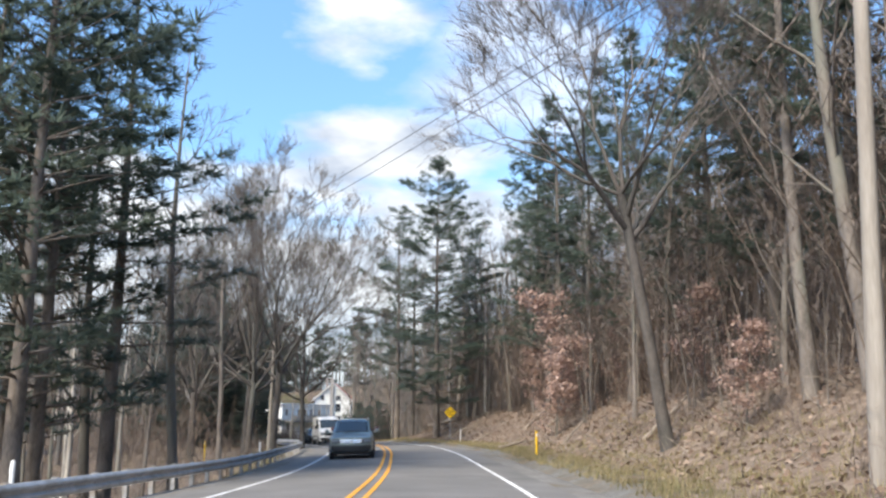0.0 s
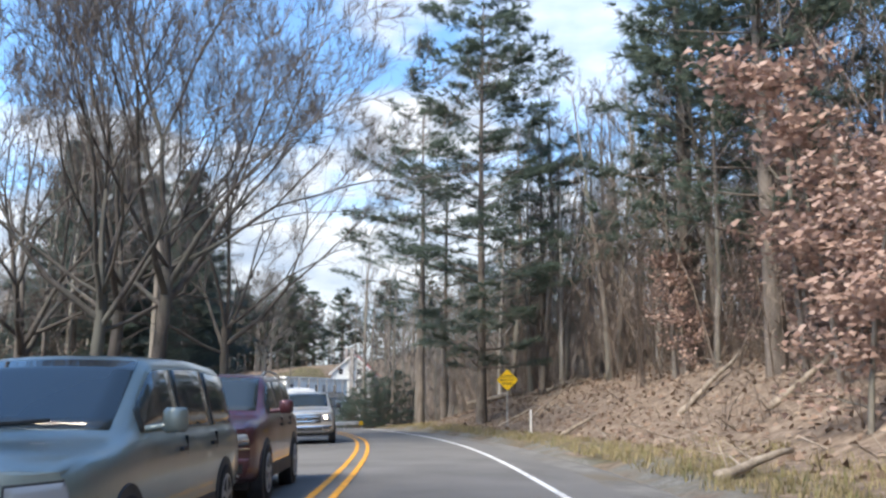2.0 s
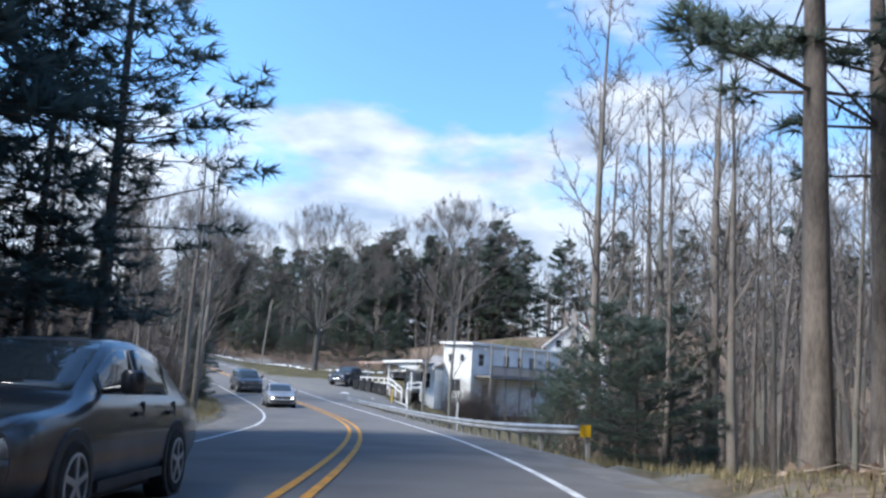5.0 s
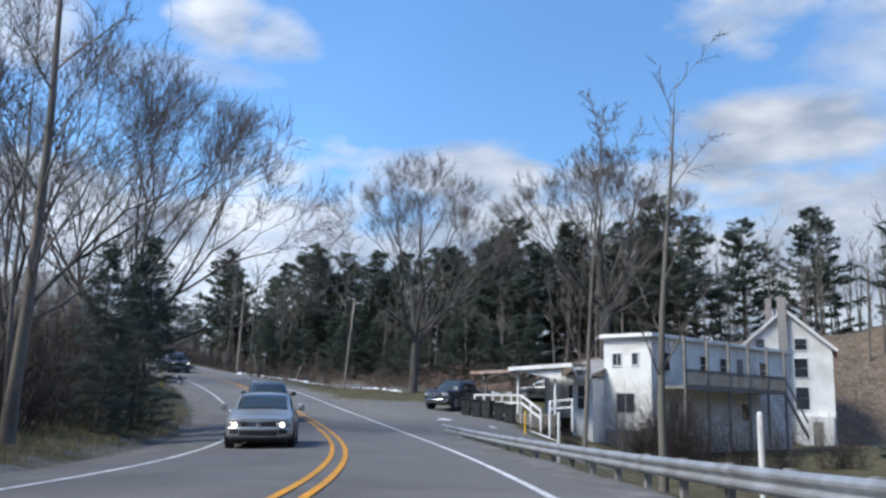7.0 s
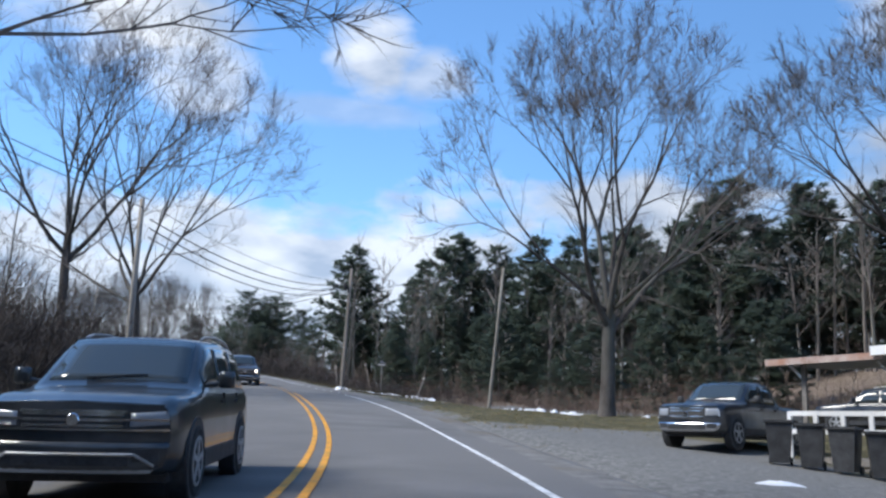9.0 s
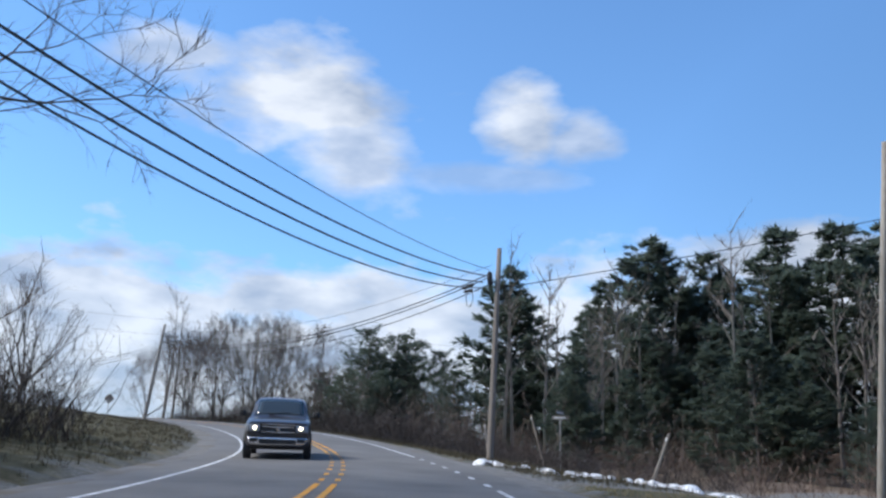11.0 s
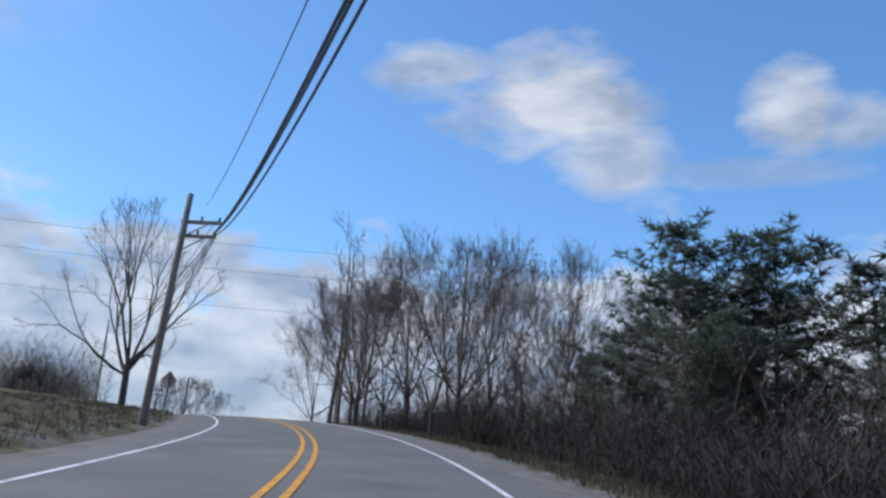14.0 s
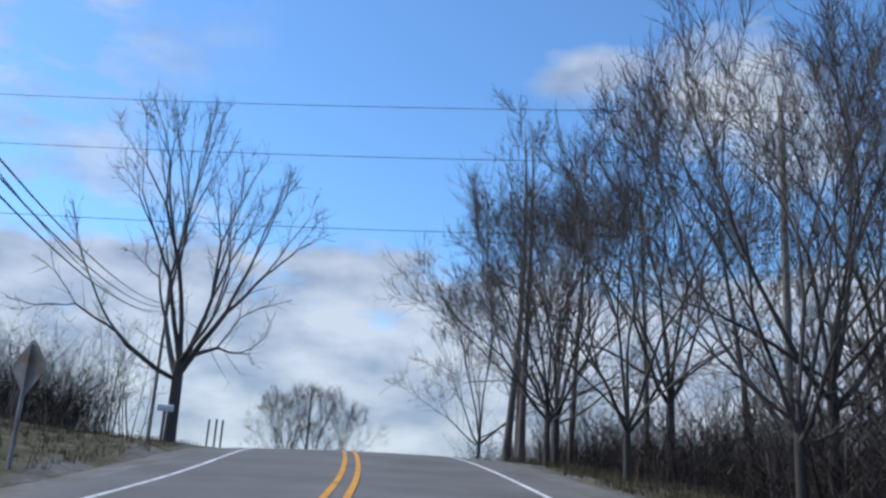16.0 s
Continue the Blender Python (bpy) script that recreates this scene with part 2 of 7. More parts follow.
M = {
    "ground": ground_surface(),
    "asphalt": surface("asphalt", (0.108, 0.104, 0.100), (0.178, 0.171, 0.165), 0.5, 0.9, 0.25, 55.0, stain=(0.15, 0.144, 0.139), stain_scale=0.16, bump_dist=0.008),
    "shoulder": surface("gravelly_shoulder", (0.10, 0.095, 0.09), (0.22, 0.212, 0.20), 2.0, 0.95, 0.5, 35.0, stain=(0.14, 0.118, 0.09), stain_scale=0.5),
    "yellow": surface("yellow_road_paint", (0.62, 0.26, 0.018), (0.76, 0.35, 0.035), 3.0, 0.7, 0.15, 60.0, stain=(0.46, 0.25, 0.05), stain_scale=2.5),
    "white": surface("white_road_paint", (0.55, 0.55, 0.55), (0.82, 0.82, 0.82), 3.0, 0.7, 0.15, 60.0, stain=(0.42, 0.42, 0.42), stain_scale=2.5),
    "steel": surface("galvanised_steel", (0.33, 0.34, 0.35), (0.52, 0.53, 0.54), 3.0, 0.5, 0.1, 30.0, metal=0.55, stain=(0.30, 0.29, 0.27), stain_scale=1.2),
    "rail_post": surface("weathered_rail_post", (0.20, 0.20, 0.20), (0.38, 0.37, 0.36), 4.0, 0.7, 0.2, 30.0, stain=(0.22, 0.17, 0.13), stain_scale=1.5),
    "sign_yellow": surface("sign_yellow", (0.78, 0.46, 0.012), (0.86, 0.54, 0.02), 1.5, 0.45, 0.0, 20.0, stain=(0.74, 0.45, 0.02)),
    "black": surface("black_paint", (0.012, 0.012, 0.012), (0.03, 0.03, 0.03), 4.0, 0.6, 0.0),
    "pole": surface("weathered_pole_wood", (0.20, 0.175, 0.15), (0.40, 0.37, 0.33), 3.0, 0.9, 0.6, 26.0, stain=(0.22, 0.19, 0.165), stretch=(1, 1, 0.12)),
    "cable": surface("cable_sheath", (0.02, 0.02, 0.022), (0.045, 0.045, 0.05), 6.0, 0.6, 0.0),
    "bark": surface("grey_brown_bark", (0.09, 0.077, 0.068), (0.23, 0.20, 0.178), 2.4, 0.95, 0.8, 22.0, per_thing=0.12, stretch=(1, 1, 0.3), stain=(0.17, 0.17, 0.145), stain_scale=0.8),
    "pale_bark": surface("pale_grey_bark", (0.22, 0.20, 0.18), (0.46, 0.43, 0.39), 2.0, 0.95, 0.6, 22.0, per_thing=0.1, stretch=(1, 1, 0.35), stain=(0.26, 0.24, 0.21), stain_scale=0.9),
    "dark_bark": surface("dark_grey_bark", (0.045, 0.04, 0.037), (0.13, 0.115, 0.105), 2.4, 0.95, 0.8, 22.0, stretch=(1, 1, 0.3), stain=(0.10, 0.10, 0.09), stain_scale=0.8),
    "pine_bark": surface("pine_bark", (0.075, 0.063, 0.055), (0.20, 0.17, 0.15), 3.0, 0.95, 0.8, 20.0, stretch=(1, 1, 0.3)),
    "twig": island_surface("bare_twigs", ((0.085, 0.074, 0.068), (0.14, 0.122, 0.112), (0.20, 0.173, 0.157)), 0.9),
    "needle": island_surface("pine_needles", ((0.085, 0.115, 0.098), (0.118, 0.155, 0.124), (0.155, 0.188, 0.146)), 0.55, 0.5),
    "spruce": island_surface("spruce_needles", ((0.085, 0.118, 0.112), (0.12, 0.158, 0.142), (0.158, 0.19, 0.165)), 0.55, 0.5),
    "dead_leaf": island_surface("dry_oak_leaves", ((0.28, 0.185, 0.155), (0.38, 0.265, 0.225), (0.47, 0.35, 0.30)), 0.8, 0.3),
    "fallen": island_surface("fallen_leaves", ((0.13, 0.09, 0.07), (0.22, 0.155, 0.12), (0.33, 0.26, 0.205)), 0.85),
    "brush": island_surface("brush_stems", ((0.12, 0.095, 0.08), (0.195, 0.155, 0.13), (0.27, 0.215, 0.18)), 0.9),
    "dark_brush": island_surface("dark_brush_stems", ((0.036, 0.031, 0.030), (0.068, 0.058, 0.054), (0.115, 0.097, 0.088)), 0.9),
    "rust_brush": island_surface("rust_brush_stems", ((0.10, 0.074, 0.061), (0.16, 0.117, 0.094), (0.225, 0.165, 0.132)), 0.9),
    "dry_grass": island_surface("dry_grass", ((0.20, 0.16, 0.085), (0.34, 0.275, 0.16), (0.12, 0.13, 0.05)), 0.8, 0.2),
    "bank_grass": island_surface("bank_grass", ((0.07, 0.06, 0.038), (0.13, 0.105, 0.068), (0.058, 0.056, 0.03)), 0.8, 0.2),
    "log": surface("dead_wood", (0.14, 0.11, 0.085), (0.34, 0.29, 0.24), 3.0, 0.95, 0.7, 22.0),
    "snow": surface("old_snow", (0.72, 0.74, 0.78), (0.90, 0.91, 0.93), 3.0, 0.7, 0.5, 16.0, stain=(0.62, 0.61, 0.60), stain_scale=1.4),
    "siding": surface("white_siding", (0.66, 0.66, 0.64), (0.80, 0.80, 0.78), 0.8, 0.75, 0.1, 14.0, stain=(0.58, 0.57, 0.54), stain_scale=0.5),
    "trim": surface("white_trim_paint", (0.70, 0.70, 0.69), (0.84, 0.84, 0.83), 2.0, 0.6, 0.05, 20.0, stain=(0.62, 0.61, 0.59)),
    "roofing": surface("weathered_roofing", (0.20, 0.19, 0.185), (0.34, 0.33, 0.32), 2.0, 0.9, 0.4, 24.0, stain=(0.25, 0.24, 0.23)),
    "rust_trim": surface("rust_stained_trim", (0.30, 0.19, 0.15), (0.52, 0.44, 0.40), 2.0, 0.75, 0.1, 20.0, stain=(0.36, 0.20, 0.14), stain_scale=1.6),
    "red_roof": surface("red_metal_roof", (0.30, 0.045, 0.035), (0.40, 0.075, 0.055), 1.0, 0.5, 0.1, 12.0, stain=(0.28, 0.07, 0.055)),
    "brick": surface("grey_chimney", (0.24, 0.22, 0.21), (0.40, 0.37, 0.35), 5.0, 0.9, 0.5, 30.0),
    "deck": surface("grey_deck_wood", (0.13, 0.12, 0.11), (0.27, 0.25, 0.23), 3.0, 0.9, 0.4, 25.0),
    "concrete": surface("concrete", (0.28, 0.275, 0.26), (0.42, 0.41, 0.39), 2.0, 0.9, 0.3, 25.0),
    "window": glass("window_glass", (0.03, 0.035, 0.045)),
    "car_glass": glass("car_glass", (0.035, 0.045, 0.05), 0.03),
    "rubber": surface("tyre_rubber", (0.018, 0.018, 0.018), (0.04, 0.04, 0.04), 8.0, 0.85, 0.2),
    "plastic": surface("dark_plastic", (0.025, 0.026, 0.028), (0.055, 0.056, 0.06), 5.0, 0.6, 0.1),
    "chrome": surface("chrome", (0.6, 0.6, 0.62), (0.75, 0.75, 0.77), 2.0, 0.15, 0.0, metal=1.0),
    "lens": glass("headlight_lens", (0.26, 0.28, 0.31), 0.06),
    "lit": lamp_glow("lit_headlight", (1.0, 0.86, 0.62), 9.0),
    "tail": glass("red_lens", (0.25, 0.01, 0.01), 0.15),
    "plate": surface("plate_blank", (0.45, 0.5, 0.6), (0.6, 0.66, 0.75), 4.0, 0.5, 0.0),
}


def car_paint(name, colour, metal=0.3):
    m = surface(name, tuple(c * 0.88 for c in colour), colour, 1.5, 0.28, 0.0, 20.0, metal=metal, stain=tuple(0.75 * c + 0.06 for c in colour), stain_scale=1.2, spec=0.5)
    m.node_tree.nodes["Principled BSDF"].inputs["Coat Weight"].default_value = 0.6
    return m


# ---- the lie of the land ----
# <land>
ROAD = [
    (-1.57, -62.22, 0.42, 0.2),
    (-1.56, -46.67, 0.27, 0.3),
    (-1.55, -31.11, 0.11, 0.4),
    (-1.52, -15.56, -0.05, 0.5),
    (-1.50, 0.00, -0.21, 0.6),
    (-1.48, 15.55, -0.45, 0.5),
    (-1.86, 31.11, -0.72, 1.1),
    (-2.76, 46.65, -0.82, 1.6),
    (-4.40, 62.13, -1.02, 1.7),
    (-7.14, 77.44, -1.36, 2.0),
    (-11.32, 92.43, -1.69, 1.9),
    (-16.61, 107.06, -2.18, 1.2),
    (-22.82, 121.31, -2.65, 0.6),
    (-30.21, 134.98, -2.85, 0.7),
    (-38.88, 147.89, -2.67, 0.9),
    (-48.80, 159.88, -1.92, 0.6),
    (-59.75, 170.93, -0.70, 0.4),
    (-71.36, 181.32, 0.48, 0.2),
    (-83.83, 190.63, 1.74, 0.3),
    (-97.25, 198.53, 3.22, 1.0),
    (-111.45, 204.95, 4.69, 1.2),
    (-126.19, 210.00, 6.05, 1.9),
    (-141.28, 213.87, 7.32, 2.1),
    (-156.61, 216.61, 8.43, 1.7),
    (-172.01, 218.78, 8.64, 0.8),
    (-187.46, 220.60, 8.18, 0.5),
    (-202.92, 222.33, 7.55, 0.3),
    (-218.38, 224.07, 7.24, 0.2),
    (-233.83, 225.82, 7.23, 0.0),
    (-249.29, 227.57, 7.23, -0.1),
]
STEP = 15.558          # metres between the road's control points
S0 = -4 * STEP         # chainage of the first one


def road_table(step=0.5):
    """Centre, right-hand direction, height and bank of the road along its chainage (Catmull-Rom through ROAD)."""
    p = np.array(ROAD)
    p = np.vstack([2 * p[0] - p[1], p, 2 * p[-1] - p[-2]])
    n = len(ROAD) - 1
    q = np.arange(0, n + 1e-9, step / STEP)
    i = np.minimum(q.astype(int), n - 1)
    f = (q - i)[:, None]
    a, b, c, d = p[i], p[i + 1], p[i + 2], p[i + 3]
    v = 0.5 * (2 * b + (c - a) * f + (2 * a - 5 * b + 4 * c - d) * f ** 2 + (3 * b - a - 3 * c + d) * f ** 3)
    g = np.gradient(v[:, :2], axis=0)
    g /= np.linalg.norm(g, axis=1)[:, None]
    right = np.stack([g[:, 1], -g[:, 0]], 1)
    return S0 + q * STEP, v[:, :2], right, v[:, 2], np.tan(np.radians(v[:, 3]))


RS, RC, RR, RZ, RB = road_table()


def on_road(s, d, up=0.0):
    """The place at chainage s and d metres to the right of the centre line, on the road's own surface."""
    x, y = (np.interp(s, RS, RC[:, k]) for k in (0, 1))
    rx, ry = (np.interp(s, RS, RR[:, k]) for k in (0, 1))
    z = np.interp(s, RS, RZ) + d * np.interp(s, RS, RB)
    return float(x + d * rx), float(y + d * ry), float(z + up)


def road_yaw(s):
    rx, ry = (np.interp(s, RS, RR[:, k]) for k in (0, 1))
    return math.degrees(math.atan2(ry, rx))


# height over the road's edge: rows by chainage, columns by distance from the centre line
D_COLS = np.array([5.2, 8.0, 14.0, 30.0, 60.0, 140.0, 500.0])
RIGHT = np.array([
    (-60, 0.0, 0.15, 3.2, 12.5, 27.0, 48.0, 50.0), (74, 0.0, 0.1, 2.9, 11.0, 24.0, 44.0, 50.0),
    (92, 0.0, 0.35, 2.5, 7.0, 15.0, 33.0, 45.0), (99, -0.05, 0.05, 1.3, 3.6, 9.0, 27.0, 41.0), (106, -0.15, -0.9, -1.4, -1.0, 4.0, 20.0, 36.0),
    (145, -0.15, -0.8, -1.4, -1.6, -1.5, 9.0, 30.0), (165, -0.05, -0.1, -0.3, -0.8, 1.0, 18.0, 34.0),
    (188, -0.05, -0.1, -0.2, 0.4, 7.0, 22.0, 36.0), (205, -0.05, -0.2, -0.7, -0.6, 6.0, 18.0, 30.0),
    (235, -0.1, -0.5, -1.3, -1.2, 1.5, 6.0, 10.0), (300, -0.1, -0.2, -0.5, -1.0, -2.0, -3.0, 0.0)])
LEFT = np.array([
    (-60, -0.25, -1.3, -3.2, -4.5, -4.5, -3.0, 10.0), (52, -0.25, -1.2, -3.0, -4.0, -4.0, -3.0, 10.0),
    (72, -0.1, -0.3, -0.8, -1.5, -2.0, -1.0, 10.0), (110, 0.0, 0.2, 0.8, 1.0, 1.0, 2.0, 12.0),
    (150, 0.0, 0.4, 1.5, 2.2, 2.5, 4.0, 14.0), (185, 0.0, 0.4, 1.3, 2.0, 3.0, 4.0, 10.0),
    (215, 0.0, 0.35, 1.0, 1.5, 1.5, 1.0, 4.0), (250, 0.0, 0.2, 0.6, 0.9, 1.0, 0.5, 1.0),
    (300, 0.0, 0.1, 0.3, 0.4, 0.3, -1.0, -3.0)])


def side_height(table, s, d):
    s = np.clip(s, table[0, 0], table[-1, 0])
    cols = np.stack([np.interp(s, table[:, 0], table[:, k]) for k in range(1, 8)], -1)
    j = np.clip(np.searchsorted(D_COLS, d) - 1, 0, 5)
    f = np.clip((d - D_COLS[j]) / (D_COLS[j + 1] - D_COLS[j]), 0, 1)
    a = np.take_along_axis(cols, j[..., None], -1)[..., 0]
    b = np.take_along_axis(cols, j[..., None] + 1, -1)[..., 0]
    f = f * f * (3 - 2 * f) * 0.5 + f * 0.5
    return a + (b - a) * f


def chainage(x, y):
    """The nearest chainage and the signed distance to the right of the centre line, for arrays of places."""
    x, y = np.atleast_1d(x).astype(float), np.atleast_1d(y).astype(float)
    out_s, out_d = np.empty_like(x), np.empty_like(x)
    coarse = slice(None, None, 4)
    for k in range(0, len(x), 20000):
        px, py = x[k:k + 20000], y[k:k + 20000]
        i = ((px[:, None] - RC[coarse, 0]) ** 2 + (py[:, None] - RC[coarse, 1]) ** 2).argmin(1) * 4
        i = np.minimum(i, len(RS) - 1)
        ox, oy = px - RC[i, 0], py - RC[i, 1]
        fx, fy = -RR[i, 1], RR[i, 0]
        along = ox * fx + oy * fy
        out_s[k:k + 20000] = RS[i] + np.clip(along, -3, 3)
        dist = np.hypot(ox, oy)
        side = np.sign(ox * RR[i, 0] + oy * RR[i, 1])
        inner = np.abs(along) < 3
        out_d[k:k + 20000] = np.where(inner, ox * RR[i, 0] + oy * RR[i, 1], side * dist)
    return out_s, out_d


def land(x, y):
    """Height of the ground."""
    x, y = np.atleast_1d(x).astype(float), np.atleast_1d(y).astype(float)
    s, d = chainage(x, y)
    base = np.interp(s, RS, RZ)
    bank = np.interp(s, RS, RB)
    ad = np.abs(d)
    fade = 1.0 - np.clip((ad - 6) / 20, 0, 1)
    tilt = np.sign(d) * np.minimum(ad, 6.0) * bank * fade
    z = base + tilt + np.where(d > 0, side_height(RIGHT, s, ad), side_height(LEFT, s, ad))
    # the low yard round the white house
    w = np.clip(1.35 - np.hypot((x + 13) / 22.0, (y - 180) / 50.0), 0, 0.6) / 0.6
    w = w * w * (3 - 2 * w) * np.clip((d - 7) / 9, 0, 1)
    z = z + (-4.5 - z) * w
    rough = np.sin(x * 0.61 + 1.3 * np.sin(y * 0.37)) * np.sin(y * 0.53 + 0.7 * np.sin(x * 0.29))
    z = z + rough * 0.16 * np.clip((ad - 7) / 6, 0, 1) + 0.9 * np.sin(x * 0.07 + y * 0.05) * np.clip((ad - 40) / 60, 0, 1)
    return np.where(ad < 4.9, z - 0.35, np.where(ad < 5.2, z - 0.35 * (5.2 - ad) / 0.3, z))


def height(x, y):
    return float(land(x, y)[0])


def beside(s, d):
    """The place on the ground at chainage s, d metres to the right of the centre line."""
    x, y, _ = on_road(s, d)
    return x, y, height(x, y)
# </land>


def mesh_object(name, verts, faces, mats, parent=None, smooth=False, mat_index=None):
    me = bpy.data.meshes.new(name)
    me.from_pydata(verts, [], faces)
    for m in mats if isinstance(mats, (list, tuple)) else [mats]:
        me.materials.append(m)
    if mat_index is not None:
        me.polygons.foreach_set("material_index", mat_index)
    if smooth:
        me.polygons.foreach_set("use_smooth", [True] * len(me.polygons))
    me.update()
    ob = new(name, me)
    if parent is not None:
        ob.parent = parent
    return ob


def build_ground():
    def axis(lo, hi, step):
        inner = np.arange(lo, hi + 1e-6, step)
        out = step * 1.28 ** np.arange(1, 34)
        out = np.cumsum(out)
        out = out[out < 4200]
        return np.r_[lo - out[::-1], inner, hi + out]

    xs, ys = axis(-230, 60, 1.3), axis(-20, 290, 1.3)
    gx, gy = np.meshgrid(xs, ys)
    x, y = gx.ravel(), gy.ravel()
    z = land(x, y)
    nx, ny = len(xs), len(ys)
    i = (np.arange(ny - 1)[:, None] * nx + np.arange(nx - 1)).ravel()
    faces = np.stack([i, i + 1, i + nx + 1, i + nx], 1)
    me = bpy.data.meshes.new("ground")
    me.vertices.add(len(x))
    me.vertices.foreach_set("co", np.stack([x, y, z], 1).ravel())
    me.loops.add(faces.size)
    me.loops.foreach_set("vertex_index", faces.ravel())
    me.polygons.add(len(faces))
    me.polygons.foreach_set("loop_start", np.arange(len(faces)) * 4)
    me.polygons.foreach_set("use_smooth", np.ones(len(faces), bool))
    me.update(calc_edges=True)
    me.materials.append(M["ground"])
    s, d = chainage(x, y)
    grass = np.full(len(x), 0.35)
    grass[(s < 92) & (d > 7.5)] = 0.0
    grass[(np.abs(d) < 9) & (d < 0)] = 0.75
    grass[(d > 0) & (d < 7.5) & (s < 100)] = 0.55
    grass[(s > 98) & (d > 5) & (d < 55)] = 0.8
    grass[(s > 150) & (s < 205) & (d > 5) & (d < 22)] = 1.0
    grass[(s > 205) & (d > 9)] = 0.3
    grass[(s > 190) & (d < -5) & (d > -60)] = 0.8
    gravel = np.zeros(len(x))
    gravel[(np.abs(d) < 6.2)] = 0.55
    gravel[(s > 153) & (s < 181) & (d > 5) & (d < 13 - np.abs(s - 168) * 0.1)] = 1.0
    gravel[(s > 204) & (s < 217) & (d > 5) & (d < 30)] = 0.8
    col = np.zeros((len(x), 4))
    col[:, 0], col[:, 2], col[:, 3] = grass, gravel, 1
    att = me.color_attributes.new("cover", "FLOAT_COLOR", "POINT")
    att.data.foreach_set("color", col.ravel())
    tagged(new("ground", me), "brown leaf litter, rough grass and gravel roadside ground", "ground", kind="structure")


def centre_shift(s):
    """How far the painted centre line lies to the right of the road's middle."""
    return float(np.interp(s, (40, 70, 100, 130, 160, 190, 220, 245, 270, 300), (-0.13, 0.29, 0.35, 0.44, 0.26, 0.02, 0.21, 0.13, 0.04, 0.04)))


def strip(name, s_from, s_to, d_list, ups, mat, label, category, step=1.0, thick=0.0, shift=False, wobble=0.0):
    """A band that follows the road; d_list: distances from the centre line across it; ups: heights over the road."""
    n = max(2, int((s_to - s_from) / step) + 1)
    verts, faces = [], []
    k = len(d_list)
    for i in range(n):
        s = s_from + (s_to - s_from) * i / (n - 1)
        for j, (d, u) in enumerate(zip(d_list, ups)):
            w = wobble * (noise.noise((s * 0.23, j * 7.1, 3.0)) + 0.5 * noise.noise((s * 0.9, j * 7.1, 9.0))) if wobble and j in (0, k - 1) else 0
            verts.append(on_road(s, d + w + (centre_shift(s) if shift else 0.0), u))
    for i in range(n - 1):
        for j in range(k - 1):
            a = i * k + j
            faces.append((a, a + 1, a + k + 1, a + k))
    ob = mesh_object(name, verts, faces, mat)
    if thick:
        md = ob.modifiers.new("thickness", "SOLIDIFY")
        md.thickness, md.offset = thick, -1
    return tagged(ob, label, category, kind="structure")


build_ground()
ROAD_END = float(RS[-1]) - 2
strip("road", -55, ROAD_END, (-4.3, -3.4, -1.7, 0, 1.7, 3.4, 4.25), (-0.05, -0.02, 0.015, 0.03, 0.015, -0.02, -0.05), M["asphalt"],
      "worn grey two-lane asphalt road through the woods", "road", thick=0.12, wobble=0.12)
strip("shoulder_left", -55, ROAD_END, (-5.9, -5.0, -4.1), (-0.30, -0.08, -0.052), M["shoulder"], "narrow gravel shoulder beside the road", "shoulder", thick=0.25, wobble=0.35)
strip("shoulder_right", -55, ROAD_END, (4.05, 4.9, 5.9), (-0.052, -0.08, -0.30), M["shoulder"], "narrow gravel shoulder beside the road", "shoulder", thick=0.25, wobble=0.35)
LINE_UP = 0.012
SIDE_ROAD = (200.0, 217.0)
for side in (-1, 1):
    for a, b in ((-50, SIDE_ROAD[0]), (SIDE_ROAD[1], ROAD_END)):
        strip("centre_line", a, b, (side * 0.16 - 0.055, side * 0.16 + 0.055), (0.028 + LINE_UP,) * 2, M["yellow"], "worn solid yellow centre line painted on asphalt", "road marking", shift=True)
    for k in range(8):
        a = SIDE_ROAD[0] + 0.9 + k * 2.1
        strip("centre_dash", a, a + 0.75, (side * 0.16 - 0.055, side * 0.16 + 0.055), (0.028 + LINE_UP,) * 2, M["yellow"], "short yellow dash painted on asphalt", "road marking", step=0.5, shift=True)
strip("edge_line_left", -50, ROAD_END, (-3.220, -3.110), (-0.02 + LINE_UP,) * 2, M["white"], "worn white edge line painted on asphalt", "road marking")
strip("edge_line_right", -50, SIDE_ROAD[0], (3.249, 3.359), (-0.02 + LINE_UP,) * 2, M["white"], "worn white edge line painted on asphalt", "road marking")
strip("edge_line_right", SIDE_ROAD[1], ROAD_END, (3.249, 3.359), (-0.02 + LINE_UP,) * 2, M["white"], "worn white edge line painted on asphalt", "road marking")
for k in range(6):
    a = SIDE_ROAD[0] + 1.2 + k * 2.7
    strip("edge_dash", a, a + 0.8, (3.249, 3.359), (-0.02 + LINE_UP,) * 2, M["white"], "short white dash painted on asphalt", "road marking", step=0.5)
